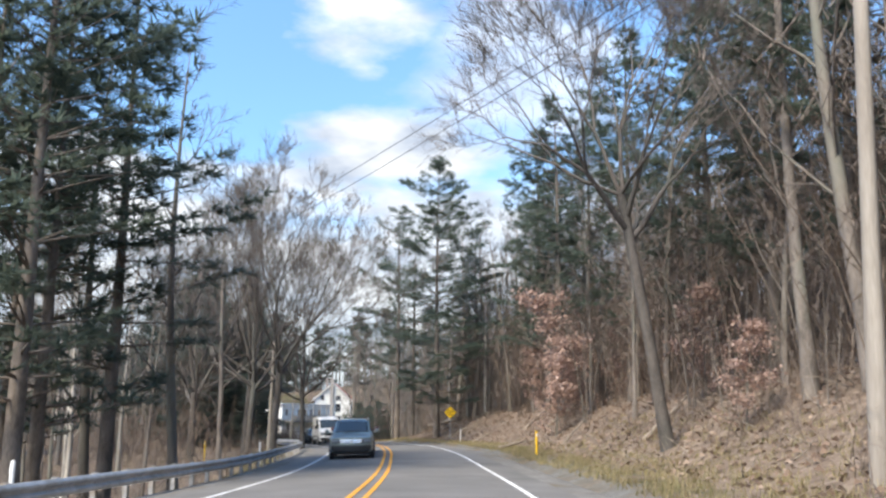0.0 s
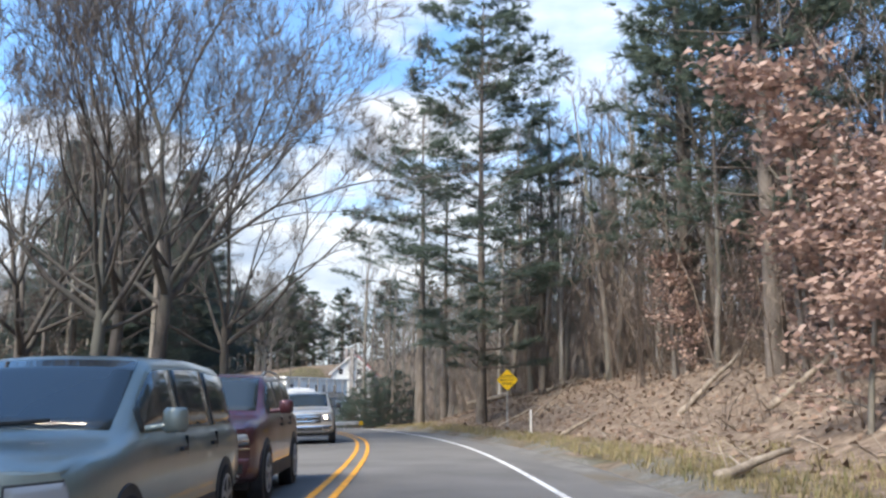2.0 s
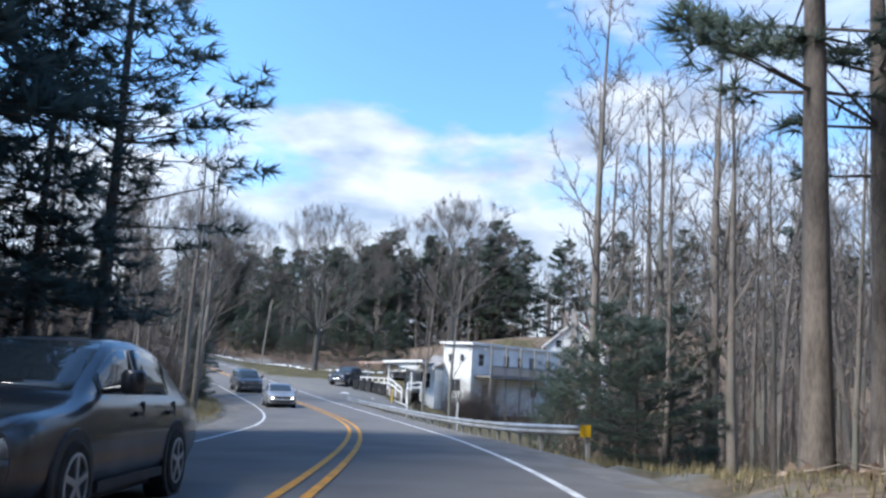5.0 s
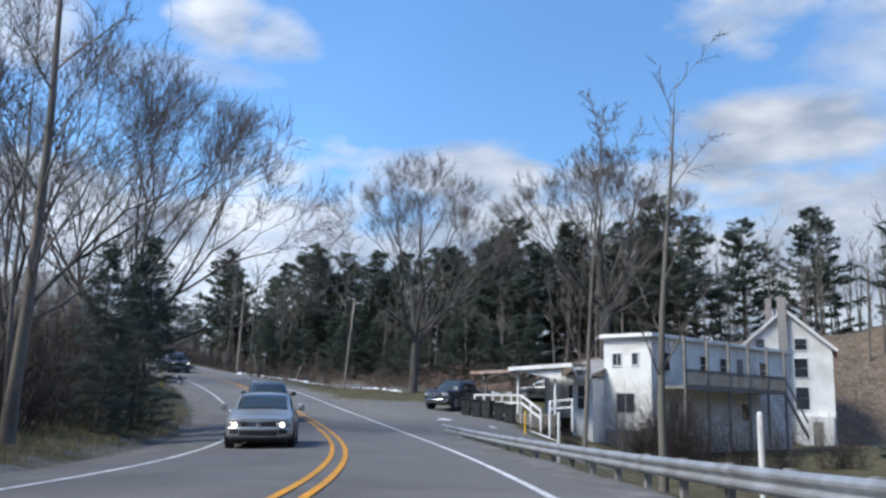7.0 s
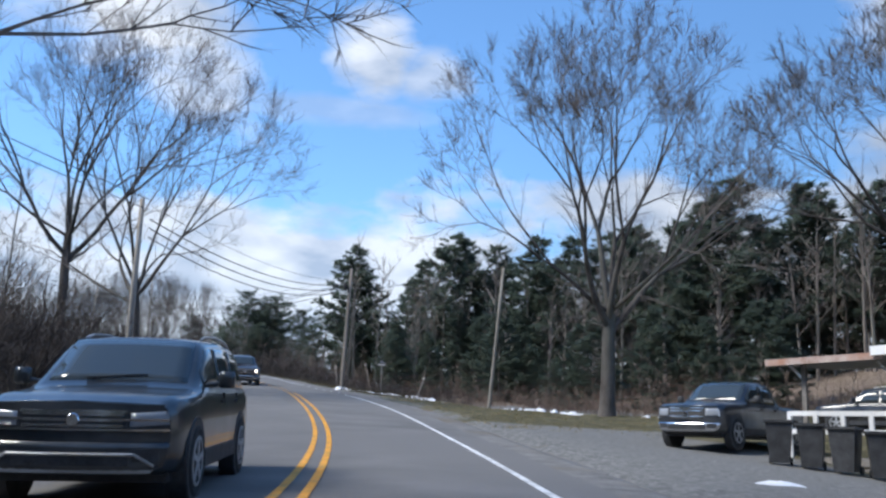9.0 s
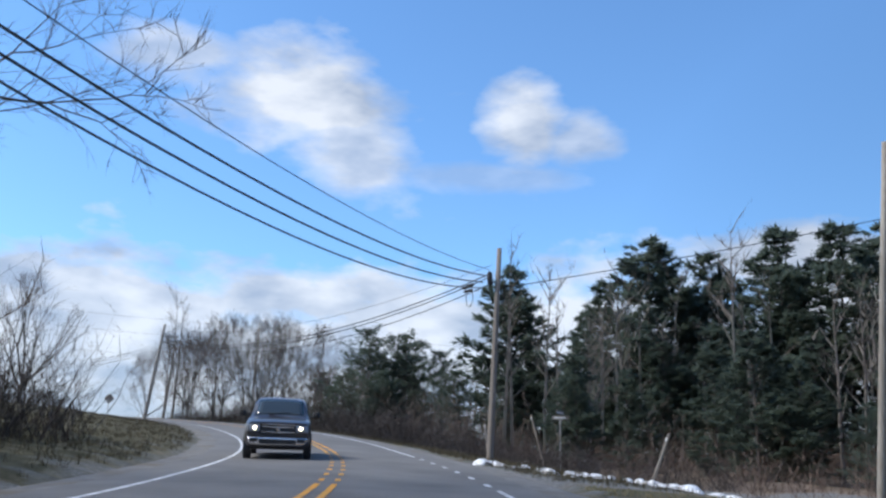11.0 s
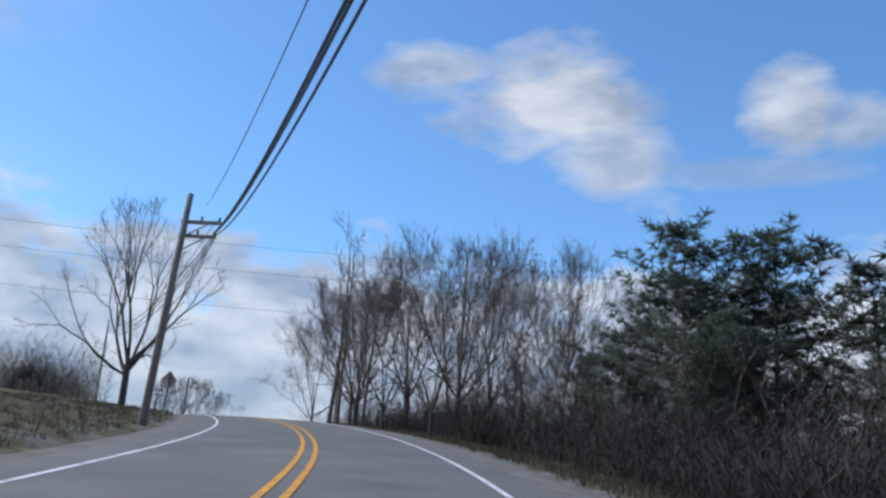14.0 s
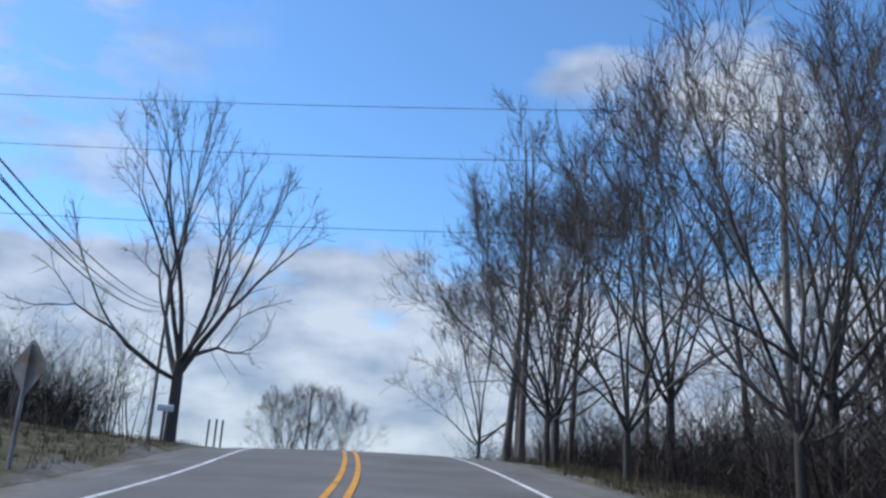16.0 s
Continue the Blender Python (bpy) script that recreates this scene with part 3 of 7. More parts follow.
# ---- plants ----
class Shape:
    """Collects tubes, cones, blades and boxes into one mesh."""

    def __init__(self):
        self.v, self.f = [], []

    def tube(self, pts, radii, sides, tip=True):
        v, f = self.v, self.f
        n = len(pts)
        first = len(v)
        for i in range(n):
            a = pts[max(0, i - 1)]
            b = pts[min(n - 1, i + 1)]
            dx, dy, dz = b[0] - a[0], b[1] - a[1], b[2] - a[2]
            ln = math.sqrt(dx * dx + dy * dy + dz * dz) or 1.0
            dx, dy, dz = dx / ln, dy / ln, dz / ln
            if abs(dz) < 0.9:
                h = math.hypot(dx, dy)
                ux, uy, uz = -dy / h, dx / h, 0.0
            else:
                h = math.hypot(dx, dz)
                ux, uy, uz = dz / h, 0.0, -dx / h
            wx, wy, wz = dy * uz - dz * uy, dz * ux - dx * uz, dx * uy - dy * ux
            px, py, pz = pts[i]
            if tip and i == n - 1:
                v.append((px, py, pz))
                break
            r = radii[i]
            for k in range(sides):
                c, s = CS[sides][k]
                v.append((px + r * (c * ux + s * wx), py + r * (c * uy + s * wy), pz + r * (c * uz + s * wz)))
        rings = n - 1 if tip else n
        for i in range(rings - 1):
            a, b = first + i * sides, first + (i + 1) * sides
            for k in range(sides):
                k2 = (k + 1) % sides
                f.append((a + k, a + k2, b + k2, b + k))
        if tip:
            a, t = first + (rings - 1) * sides, len(v) - 1
            for k in range(sides):
                f.append((a + k, a + (k + 1) % sides, t))

    def blade(self, a, b, half):
        """A narrow three-cornered blade from a to b."""
        n = len(self.v)
        hx, hy, hz = half
        self.v += [(a[0] - hx, a[1] - hy, a[2] - hz), (a[0] + hx, a[1] + hy, a[2] + hz), b]
        self.f.append((n, n + 1, n + 2))

    def box(self, lo, hi):
        n = len(self.v)
        for z in (lo[2], hi[2]):
            self.v += [(lo[0], lo[1], z), (hi[0], lo[1], z), (hi[0], hi[1], z), (lo[0], hi[1], z)]
        self.f += [(n + 3, n + 2, n + 1, n), (n + 4, n + 5, n + 6, n + 7), (n, n + 1, n + 5, n + 4),
                   (n + 1, n + 2, n + 6, n + 5), (n + 2, n + 3, n + 7, n + 6), (n + 3, n, n + 4, n + 7)]

    def object(self, name, mat, parent=None, smooth=False):
        return mesh_object(name, self.v, self.f, mat, parent, smooth)


CS = {n: [(math.cos(2 * math.pi * k / n), math.sin(2 * math.pi * k / n)) for k in range(n)] for n in range(3, 33)}


def wander(rng, start, way, length, segs, bend, lift):
    """A crooked line: bend is its waywardness, lift its pull upwards."""
    pts = [start]
    x, y, z = start
    dx, dy, dz = way
    step = length / segs
    for _ in range(segs):
        dx += rng.uniform(-bend, bend)
        dy += rng.uniform(-bend, bend)
        dz += rng.uniform(-bend, bend) + lift
        ln = math.sqrt(dx * dx + dy * dy + dz * dz)
        dx, dy, dz = dx / ln, dy / ln, dz / ln
        x, y, z = x + dx * step, y + dy * step, z + dz * step
        pts.append((x, y, z))
    return pts


def off_way(rng, way, angle, spin):
    """A direction that leaves way by an angle (radians), turned round it by spin."""
    w = Vector(way).normalized()
    side = w.orthogonal().normalized()
    side.rotate(Matrix.Rotation(spin, 3, w))
    out = w * math.cos(angle) + side * math.sin(angle)
    return (out.x, out.y, out.z)


def grow(rng, wood, crown, pts, radius, level, spec, least=0.011):
    """Children along a branch: spec[level] = (count, from, angle, length, thin, segs, bend, lift, sides)."""
    if level >= len(spec):
        return
    count, t0, angle, length, thin, segs, bend, lift, sides = spec[level]
    n = len(pts) - 1
    total = sum(math.dist(pts[i], pts[i + 1]) for i in range(n))
    spin = rng.uniform(0, 6.28)
    for k in range(count):
        t = t0 + (1 - t0) * (k + rng.random()) / count
        t = min(t, 0.985)
        i = min(int(t * n), n - 1)
        f = t * n - i
        a, b = pts[i], pts[i + 1]
        start = tuple(a[j] + (b[j] - a[j]) * f for j in range(3))
        way = tuple(b[j] - a[j] for j in range(3))
        spin += 2.4 + rng.uniform(-0.5, 0.5)
        out = off_way(rng, way, angle * rng.uniform(0.7, 1.25), spin)
        ln = (length if length > 0 else -length * total) * rng.uniform(0.6, 1.15) * (1.1 - 0.5 * t)
        r = max(radius * (1 - 0.8 * t) * thin * rng.uniform(0.75, 1.05), least)
        sub = wander(rng, start, out, ln, segs, bend, lift)
        m = len(sub)
        target = wood if level < 1 or r > 0.05 else crown
        if segs == 1:             # the finest twigs, a few millimetres thick
            spin2 = rng.uniform(0, 6.28)
            target.blade(sub[0], sub[1], (r * math.cos(spin2), r * math.sin(spin2), r * rng.uniform(-0.5, 0.5)))
            continue
        target.tube(sub, [r * (1 - 0.75 * j / (m - 1)) for j in range(m)], sides)
        grow(rng, wood, crown, sub, r, level + 1, spec, least)


def fork_on(rng, wood, crown, start, way, length, radius, level, levels, twigs, wide, least):
    """One limb of a spreading crown: it bends a little, throws side shoots and splits in two at its end."""
    pts = wander(rng, start, way, length, 4, 0.10, 0.025)
    end = radius * 0.76
    target = wood if radius > 0.045 else crown
    target.tube(pts, [radius + (end - radius) * j / 4 for j in range(5)], 7 if level < 2 else (5 if level < 3 else 3), tip=False)
    tip_way = tuple(pts[4][j] - pts[3][j] for j in range(3))
    for _ in range(1 if level == 0 else 3):    # side shoots
        j = rng.choice((1, 2, 3))
        out = off_way(rng, tip_way, rng.uniform(0.45, 1.0), rng.uniform(0, 6.28))
        shoot = wander(rng, pts[j], out, max(1.1, length * rng.uniform(0.45, 0.8)), 3, 0.14, 0.05)
        r = max(least, min(end * 0.35, 0.03))
        crown.tube(shoot, [r, r * 0.8, r * 0.55, 0], 3)
        twig_out(rng, crown, shoot, max(0.7, length * 0.34), twigs, least)
    if level == levels:
        twig_out(rng, crown, pts, max(0.8, length * 0.5), twigs + 2, least)
        return
    spin = rng.uniform(0, 6.28)
    for k in range(2 if level or rng.random() < 0.5 else 3):
        spin += 3.14 + rng.uniform(-0.6, 0.6)
        out = off_way(rng, tip_way, rng.uniform(0.2, 0.46) * (0.6 + 0.4 * wide), spin)
        fork_on(rng, wood, crown, pts[4], out, length * rng.uniform(0.66, 0.84), end * rng.uniform(0.66, 0.84), level + 1, levels, twigs, wide, least)


def shape_crown(shapes, fork_z, tall, radius, lean):
    """Draws a crown in to its height and to a dome of the given half width."""
    every = np.array(shapes[0].v + shapes[1].v)
    high = every[every[:, 2] > fork_z]
    kz = (tall - fork_z) / (high[:, 2].max() - fork_z)
    h = np.clip((high[:, 2] - fork_z) * kz / (tall - fork_z), 0, 1)
    far = np.hypot(high[:, 0] - lean[0] * 0.9 * high[:, 2], high[:, 1] - lean[1] * 0.9 * high[:, 2])
    mids = np.linspace(0.0, 1.0, 11)
    real = np.array([np.percentile(far[np.abs(h - m) < 0.09], 95) if (np.abs(h - m) < 0.09).any() else 0.5 for m in mids])
    want = radius * np.sqrt(np.clip(1 - ((mids - 0.42) / 0.62) ** 2, 0.04, 1))
    ratio = np.minimum(np.clip(want / np.maximum(real, 0.3), 0.78, 1.7), 1.0 + 1.5 * mids)
    for sh in shapes:
        if not sh.v:
            continue
        v = np.array(sh.v)
        up = np.clip((v[:, 2] - fork_z) * kz / (tall - fork_z), 0, 1)
        g = np.interp(up, mids, ratio)
        g = 1 + (g - 1) * np.clip((v[:, 2] - fork_z * 0.85) / (fork_z * 0.3 + 0.4), 0, 1)
        c = v[:, 2:] * np.array(lean) * 0.9
        v[:, :2] = c + (v[:, :2] - c) * g[:, None]
        v[:, 2] = np.where(v[:, 2] > fork_z, fork_z + (v[:, 2] - fork_z) * kz, v[:, 2])
        sh.v = [tuple(p) for p in v.tolist()]


def twig_out(rng, crown, pts, length, count, least):
    """The finest twigs along a shoot."""
    n = len(pts) - 1
    for _ in range(count):
        j = rng.randrange(n)
        f = rng.random()
        p = tuple(pts[j][m] + (pts[j + 1][m] - pts[j][m]) * f for m in range(3))
        out = off_way(rng, tuple(pts[j + 1][m] - pts[j][m] for m in range(3)), rng.uniform(0.25, 0.9), rng.uniform(0, 6.28))
        l = length * rng.uniform(0.4, 1.0)
        a = rng.uniform(0, 6.28)
        w = least * 0.85
        crown.blade(p, (p[0] + out[0] * l, p[1] + out[1] * l, p[2] + (out[2] + 0.12) * l), (w * math.cos(a), w * math.sin(a), w * rng.uniform(-0.5, 0.5)))


def bare_tree(seed, tall, girth, style="spreading", detail=1.0, lean=(0, 0), bark="bark", fork=None, thick=1.0, wide=1.0, least=0.011, levels=5):
    """A leafless tree at the origin: trunk with limbs, and a crown of twigs."""
    rng = random.Random(seed)
    wood, crown = Shape(), Shape()
    q = lambda c: max(2, int(round(c * detail)))
    if style == "spreading":      # open-grown: the trunk forks and forks again into a broad dome
        fork_z = fork or tall * 0.22
        trunk = wander(rng, (0, 0, -0.4), (lean[0], lean[1], 1), fork_z + 0.4, 5, 0.03, 0)
        wood.tube(trunk, [girth * (1.5, 1.08, 1.0, 0.96, 0.92, 0.9)[i] for i in range(6)], 10, tip=False)
        first = (tall - fork_z) / 3.4
        tilts = (0.74, 0.20, 0.60, 0.40, 0.84)
        for k, tilt in enumerate(tilts):
            a = 2.5 * k + rng.uniform(-0.3, 0.3)
            tilt *= rng.uniform(0.9, 1.1)
            way = (math.cos(a) * math.sin(tilt) + lean[0], math.sin(a) * math.sin(tilt) + lean[1], math.cos(tilt))
            start = tuple(trunk[4][j] + (trunk[5][j] - trunk[4][j]) * (0.1, 0.95, 0.5, 0.9, 0.3)[k] for j in range(3))
            fork_on(rng, wood, crown, start, way, first * rng.uniform(0.9, 1.1), girth * rng.uniform(0.5, 0.6) * thick, 0, levels, q(7), 1.0, least)
        for k in range(3):            # level lower limbs that round the crown off
            a = 0.9 + 2.2 * k + rng.uniform(-0.4, 0.4)
            way = (math.cos(a) + lean[0], math.sin(a) + lean[1], 0.42)
            fork_on(rng, wood, crown, trunk[5] if k else trunk[4], way, first * 1.05, girth * 0.36 * thick, 1, levels, q(7), 1.0, least)
        shape_crown((wood, crown), fork_z, tall, 0.31 * tall * wide, lean)
    elif style == "forest":       # tall clean bole, narrow high crown
        trunk = wander(rng, (0, 0, -0.4), (lean[0], lean[1], 1), tall, 9, 0.035, 0.01)
        wood.tube(trunk, [girth * (1.25 if i == 0 else 1) * (1 - 0.9 * i / 9) for i in range(10)], 7)
        grow(rng, wood, crown, trunk, girth, 0, [
            (q(17), 0.22, 0.66, 0.25 * tall, 0.42, 4, 0.15, 0.06, 3), (q(8), 0.12, 0.68, -0.45, 0.55, 2, 0.2, 0.04, 3),
            (q(17), 0.08, 0.8, -0.55, 0.65, 1, 0.2, 0.02, 3)], least)
    elif style == "scrub":        # many-stemmed thin trees
        for k in range(3):
            a = rng.uniform(0, 6.28)
            trunk = wander(rng, (0.3 * math.cos(a), 0.3 * math.sin(a), -0.3), (0.16 * math.cos(a) + lean[0], 0.16 * math.sin(a) + lean[1], 1), tall * rng.uniform(0.75, 1), 7, 0.06, 0.02)
            r = girth * rng.uniform(0.5, 1)
            wood.tube(trunk, [r * (1 - 0.9 * i / 7) for i in range(8)], 5)
            grow(rng, wood, crown, trunk, r, 0, [
                (q(11), 0.2, 0.7, 0.24 * tall, 0.5, 4, 0.15, 0.06, 3), (q(7), 0.12, 0.7, -0.45, 0.6, 2, 0.18, 0.03, 3), (q(13), 0.12, 0.75, -0.5, 0.7, 1, 0.2, 0, 3)], least)
    root = new("bare_shrub" if style == "scrub" else "bare_tree")
    wood.object("trunk", M[bark], root, True)
    if crown.v:
        crown.object("crown", M["twig"], root)
    return root


def pine(seed, tall, girth, reach, bare=0.3, mat="needle", density=1.0, droop=0.0, blades=13, width=0.017, size=1.0, whorl=4, tiers=1.0):
    """A white pine: straight trunk, tiers of level branches that carry tufts of needles."""
    rng = random.Random(seed)
    wood, green = Shape(), Shape()
    trunk = wander(rng, (0, 0, -0.4), (rng.uniform(-.02, .02), rng.uniform(-.02, .02), 1), tall, 8, 0.012, 0.02)
    wood.tube(trunk, [girth * (1.2 if i == 0 else 1) * (1 - 0.93 * i / 8) for i in range(9)], 8)
    z = tall * bare
    tier = max(0.5, tall * 0.034) * tiers
    while z < tall * 0.985:
        t = z / tall
        i = min(int(t * 8), 7)
        f = t * 8 - i
        c = tuple(trunk[i][j] + (trunk[i + 1][j] - trunk[i][j]) * f for j in range(3))
        u = (t - bare) / (1 - bare)
        spread = reach * (0.55 + 0.45 * math.sin(min(1, u * 2.6) * 1.57)) * (1 - u) ** 0.62 + 0.25
        for _ in range(whorl + rng.choice((-1, 0, 0, 1))):
            if rng.random() < 0.14:
                continue
            a = rng.uniform(0, 6.28)
            ln = spread * rng.uniform(0.6, 1.15) * (0.8 + 0.35 * math.sin(3 * a + seed + z * 0.5))
            rise = rng.uniform(0.0, 0.28) + 0.35 * u - droop
            limb = wander(rng, c, (math.cos(a), math.sin(a), rise), ln, 4, 0.07, 0.02)
            kept = (0, 1, 2, 3, 4) if tiers <= 1 else (0, 3, 4)
            wood.tube([limb[j] for j in kept], [max(0.012, girth * 0.2 * (1 - u * 0.6)) * (1 - 0.85 * j / 4) for j in kept], 3)
            tufts = max(4, int(ln * 7.5 * density))
            inner = 0.42 if u < 0.35 and droop == 0 else 0.2     # old lower boughs are bare near the trunk
            for k in range(tufts):
                s = inner + (1 - inner) * math.sqrt((k + rng.random()) / tufts)
                j = min(int(s * 4), 3)
                g = s * 4 - j
                p = [limb[j][m] + (limb[j + 1][m] - limb[j][m]) * g for m in range(3)]
                w = math.sin(min(1.0, (1.08 - s) * 1.5) * 1.57) * ln * 0.27 + 0.1      # a flat fan of side twigs
                off = rng.uniform(-w, w)
                p[0] += -math.sin(a) * off + rng.uniform(-0.15, 0.15)
                p[1] += math.cos(a) * off + rng.uniform(-0.15, 0.15)
                p[2] += rng.uniform(-0.05, 0.16) - 0.10 * abs(off)
                side_way = a + 0.7 * off / max(w, 0.1)
                tuft(rng, green, p, rng.uniform(0.3, 0.55) * size, blades, width, (math.cos(side_way), math.sin(side_way)))
        z += tier * rng.uniform(0.75, 1.3) * (1 - 0.35 * u)
    root = new("pine_tree")
    wood.object("trunk", M["pine_bark"], root, True)
    green.object("crown", M[mat], root)
    return root


def tuft(rng, shape, p, size, blades, width, way):
    """A flat brush of needles that fans outwards along the bough."""
    out = math.atan2(way[1], way[0])
    for _ in range(blades):
        a, e = out + rng.gauss(0, 0.95), rng.gauss(0.12, 0.28)
        c = math.cos(e)
        tip = (p[0] + size * c * math.cos(a), p[1] + size * c * math.sin(a), p[2] + size * math.sin(e))
        h = size * width / 0.3
        shape.blade(p, tip, (-math.sin(a) * h, math.cos(a) * h, rng.uniform(-0.4, 0.4) * h))


def leafy_oak(seed, tall):
    """A thin young oak that keeps its dry leaves."""
    rng = random.Random(seed)
    wood, leaves = Shape(), Shape()
    trunk = wander(rng, (0, 0, -0.3), (0.05, -0.05, 1), tall, 7, 0.06, 0.02)
    wood.tube(trunk, [0.07 * (1 - 0.85 * i / 7) for i in range(8)], 5)
    for k in range(26):
        t = rng.uniform(0.25, 0.98)
        i = min(int(t * 7), 6)
        a = rng.uniform(0, 6.28)
        limb = wander(rng, trunk[i], (math.cos(a), math.sin(a), 0.25), rng.uniform(0.8, 2.0) * (1.2 - 0.6 * t), 4, 0.16, 0.0)
        wood.tube(limb, [0.02 * (1 - 0.7 * j / 4) for j in range(5)], 3)
        for _ in range(100):
            j = rng.choice((1, 2, 3, 4))
            p = [limb[j][m] + rng.gauss(0, 0.22) for m in range(3)]
            leaf(rng, leaves, p, rng.uniform(0.06, 0.11))
    root = new("young_oak")
    wood.object("trunk", M["bark"], root, True)
    leaves.object("crown", M["dead_leaf"], root)
    return root


def leaf(rng, shape, p, size):
    """A small curled leaf of two triangles."""
    a, t = rng.uniform(0, 6.28), rng.uniform(-1.6, 1.6)
    ca, sa = math.cos(a) * size, math.sin(a) * size
    n = len(shape.v)
    shape.v += [(p[0] - ca, p[1] - sa, p[2]), (p[0] - sa * 0.45, p[1] + ca * 0.45, p[2] + size * t), (p[0] + ca, p[1] + sa, p[2] + size * 0.3 * t), (p[0] + sa * 0.45, p[1] - ca * 0.45, p[2] + size * 0.2)]
    shape.f += [(n, n + 1, n + 2), (n, n + 2, n + 3)]


def brush_bank(name, label, seed, places, stems, tall, mat="brush", width=0.016, spread=1.1, shoots=5):
    """A thicket: bundles of arching stems with side shoots. places: (x, y, z, scale)."""
    rng = random.Random(seed)
    sh = Shape()
    for x, y, z, sc in places:
        for _ in range(stems):
            a = rng.uniform(0, 6.28)
            r = rng.uniform(0, spread) * sc
            lean = rng.uniform(0.05, 0.7)
            h = tall * sc * rng.uniform(0.45, 1.1)
            base = (x + r * math.cos(a), y + r * math.sin(a), z - 0.15)
            b = rng.uniform(0, 6.28)
            pts = wander(rng, base, (lean * math.cos(b), lean * math.sin(b), 1), h, 4, 0.28, -0.09)
            sh.tube(pts, [width * 0.75 * sc * (1.2 - 0.25 * j) for j in range(5)], 3)
            for _ in range(shoots):
                j = rng.choice((0, 1, 1, 2, 3))
                f = rng.random()
                p = tuple(pts[j][m] + (pts[j + 1][m] - pts[j][m]) * f for m in range(3))
                c = rng.uniform(0, 6.28)
                l = h * rng.uniform(0.12, 0.34)
                tip = (p[0] + l * math.cos(c), p[1] + l * math.sin(c), p[2] + l * rng.uniform(-0.15, 0.9))
                sh.blade(p, tip, (width * 0.5 * sc * math.sin(c), -width * 0.5 * sc * math.cos(c), 0))
                for _ in range(2):
                    f, c2 = rng.uniform(0.3, 0.9), c + rng.uniform(-1.4, 1.4)
                    q = tuple(p[m] + (tip[m] - p[m]) * f for m in range(3))
                    l2 = l * rng.uniform(0.3, 0.6)
                    sh.blade(q, (q[0] + l2 * math.cos(c2), q[1] + l2 * math.sin(c2), q[2] + l2 * rng.uniform(-0.2, 0.8)), (width * 0.35 * sc * math.sin(c2), -width * 0.35 * sc * math.cos(c2), 0))
    return tagged(sh.object(name, M[mat]), label, "brush", kind="stuff")


def grass_strip(name, label, seed, places, blades, tall, mat="dry_grass"):
    rng = random.Random(seed)
    sh = Shape()
    for x, y, z in places:
        for _ in range(blades):
            a, r = rng.uniform(0, 6.28), rng.uniform(0, 0.22)
            h = tall * rng.uniform(0.4, 1.2)
            p = (x + r * math.cos(a), y + r * math.sin(a), z - 0.02)
            lean = rng.uniform(0.1, 0.7)
            b = rng.uniform(0, 6.28)
            sh.blade(p, (p[0] + h * lean * math.cos(b), p[1] + h * lean * math.sin(b), p[2] + h), (0.012 * -math.sin(b), 0.012 * math.cos(b), 0))
    return tagged(sh.object(name, M[mat]), label, "grass", kind="stuff")


def sapling_thicket(name, label, seed, places, tall):
    """Crowded thin saplings, too many to count: whippy stems with a few upright shoots."""
    rng = random.Random(seed)
    sh = Shape()
    for x, y, z in places:
        h = tall * rng.uniform(0.45, 1.15)
        pts = wander(rng, (x, y, z - 0.3), (rng.uniform(-.35, .35), rng.uniform(-.35, .35), 1), h, 3, 0.24, 0.03)
        g = rng.uniform(0.018, 0.045)
        sh.tube(pts, [g, g * 0.8, g * 0.5, 0], 3)
        for _ in range(9):
            t = rng.uniform(0.15, 0.95)
            j = min(int(t * 3), 2)
            f = t * 3 - j
            p = tuple(pts[j][m] + (pts[j + 1][m] - pts[j][m]) * f for m in range(3))
            a, l = rng.uniform(0, 6.28), h * rng.uniform(0.12, 0.3)
            q = (p[0] + l * 0.7 * math.cos(a), p[1] + l * 0.7 * math.sin(a), p[2] + l * rng.uniform(0.3, 1.0))
            sh.tube([p, q], [0.016, 0.006], 3)
            for _ in range(10):
                u = rng.uniform(0.15, 1.0)
                c, l2 = rng.uniform(0, 6.28), l * rng.uniform(0.3, 0.6)
                b = tuple(p[m] + (q[m] - p[m]) * u for m in range(3))
                sh.blade(b, (b[0] + l2 * 0.7 * math.cos(c), b[1] + l2 * 0.7 * math.sin(c), b[2] + l2 * rng.uniform(0.2, 0.9)), (0.012 * math.sin(c), -0.012 * math.cos(c), 0))
    return tagged(sh.object(name, M["brush"]), label, "saplings", kind="stuff")


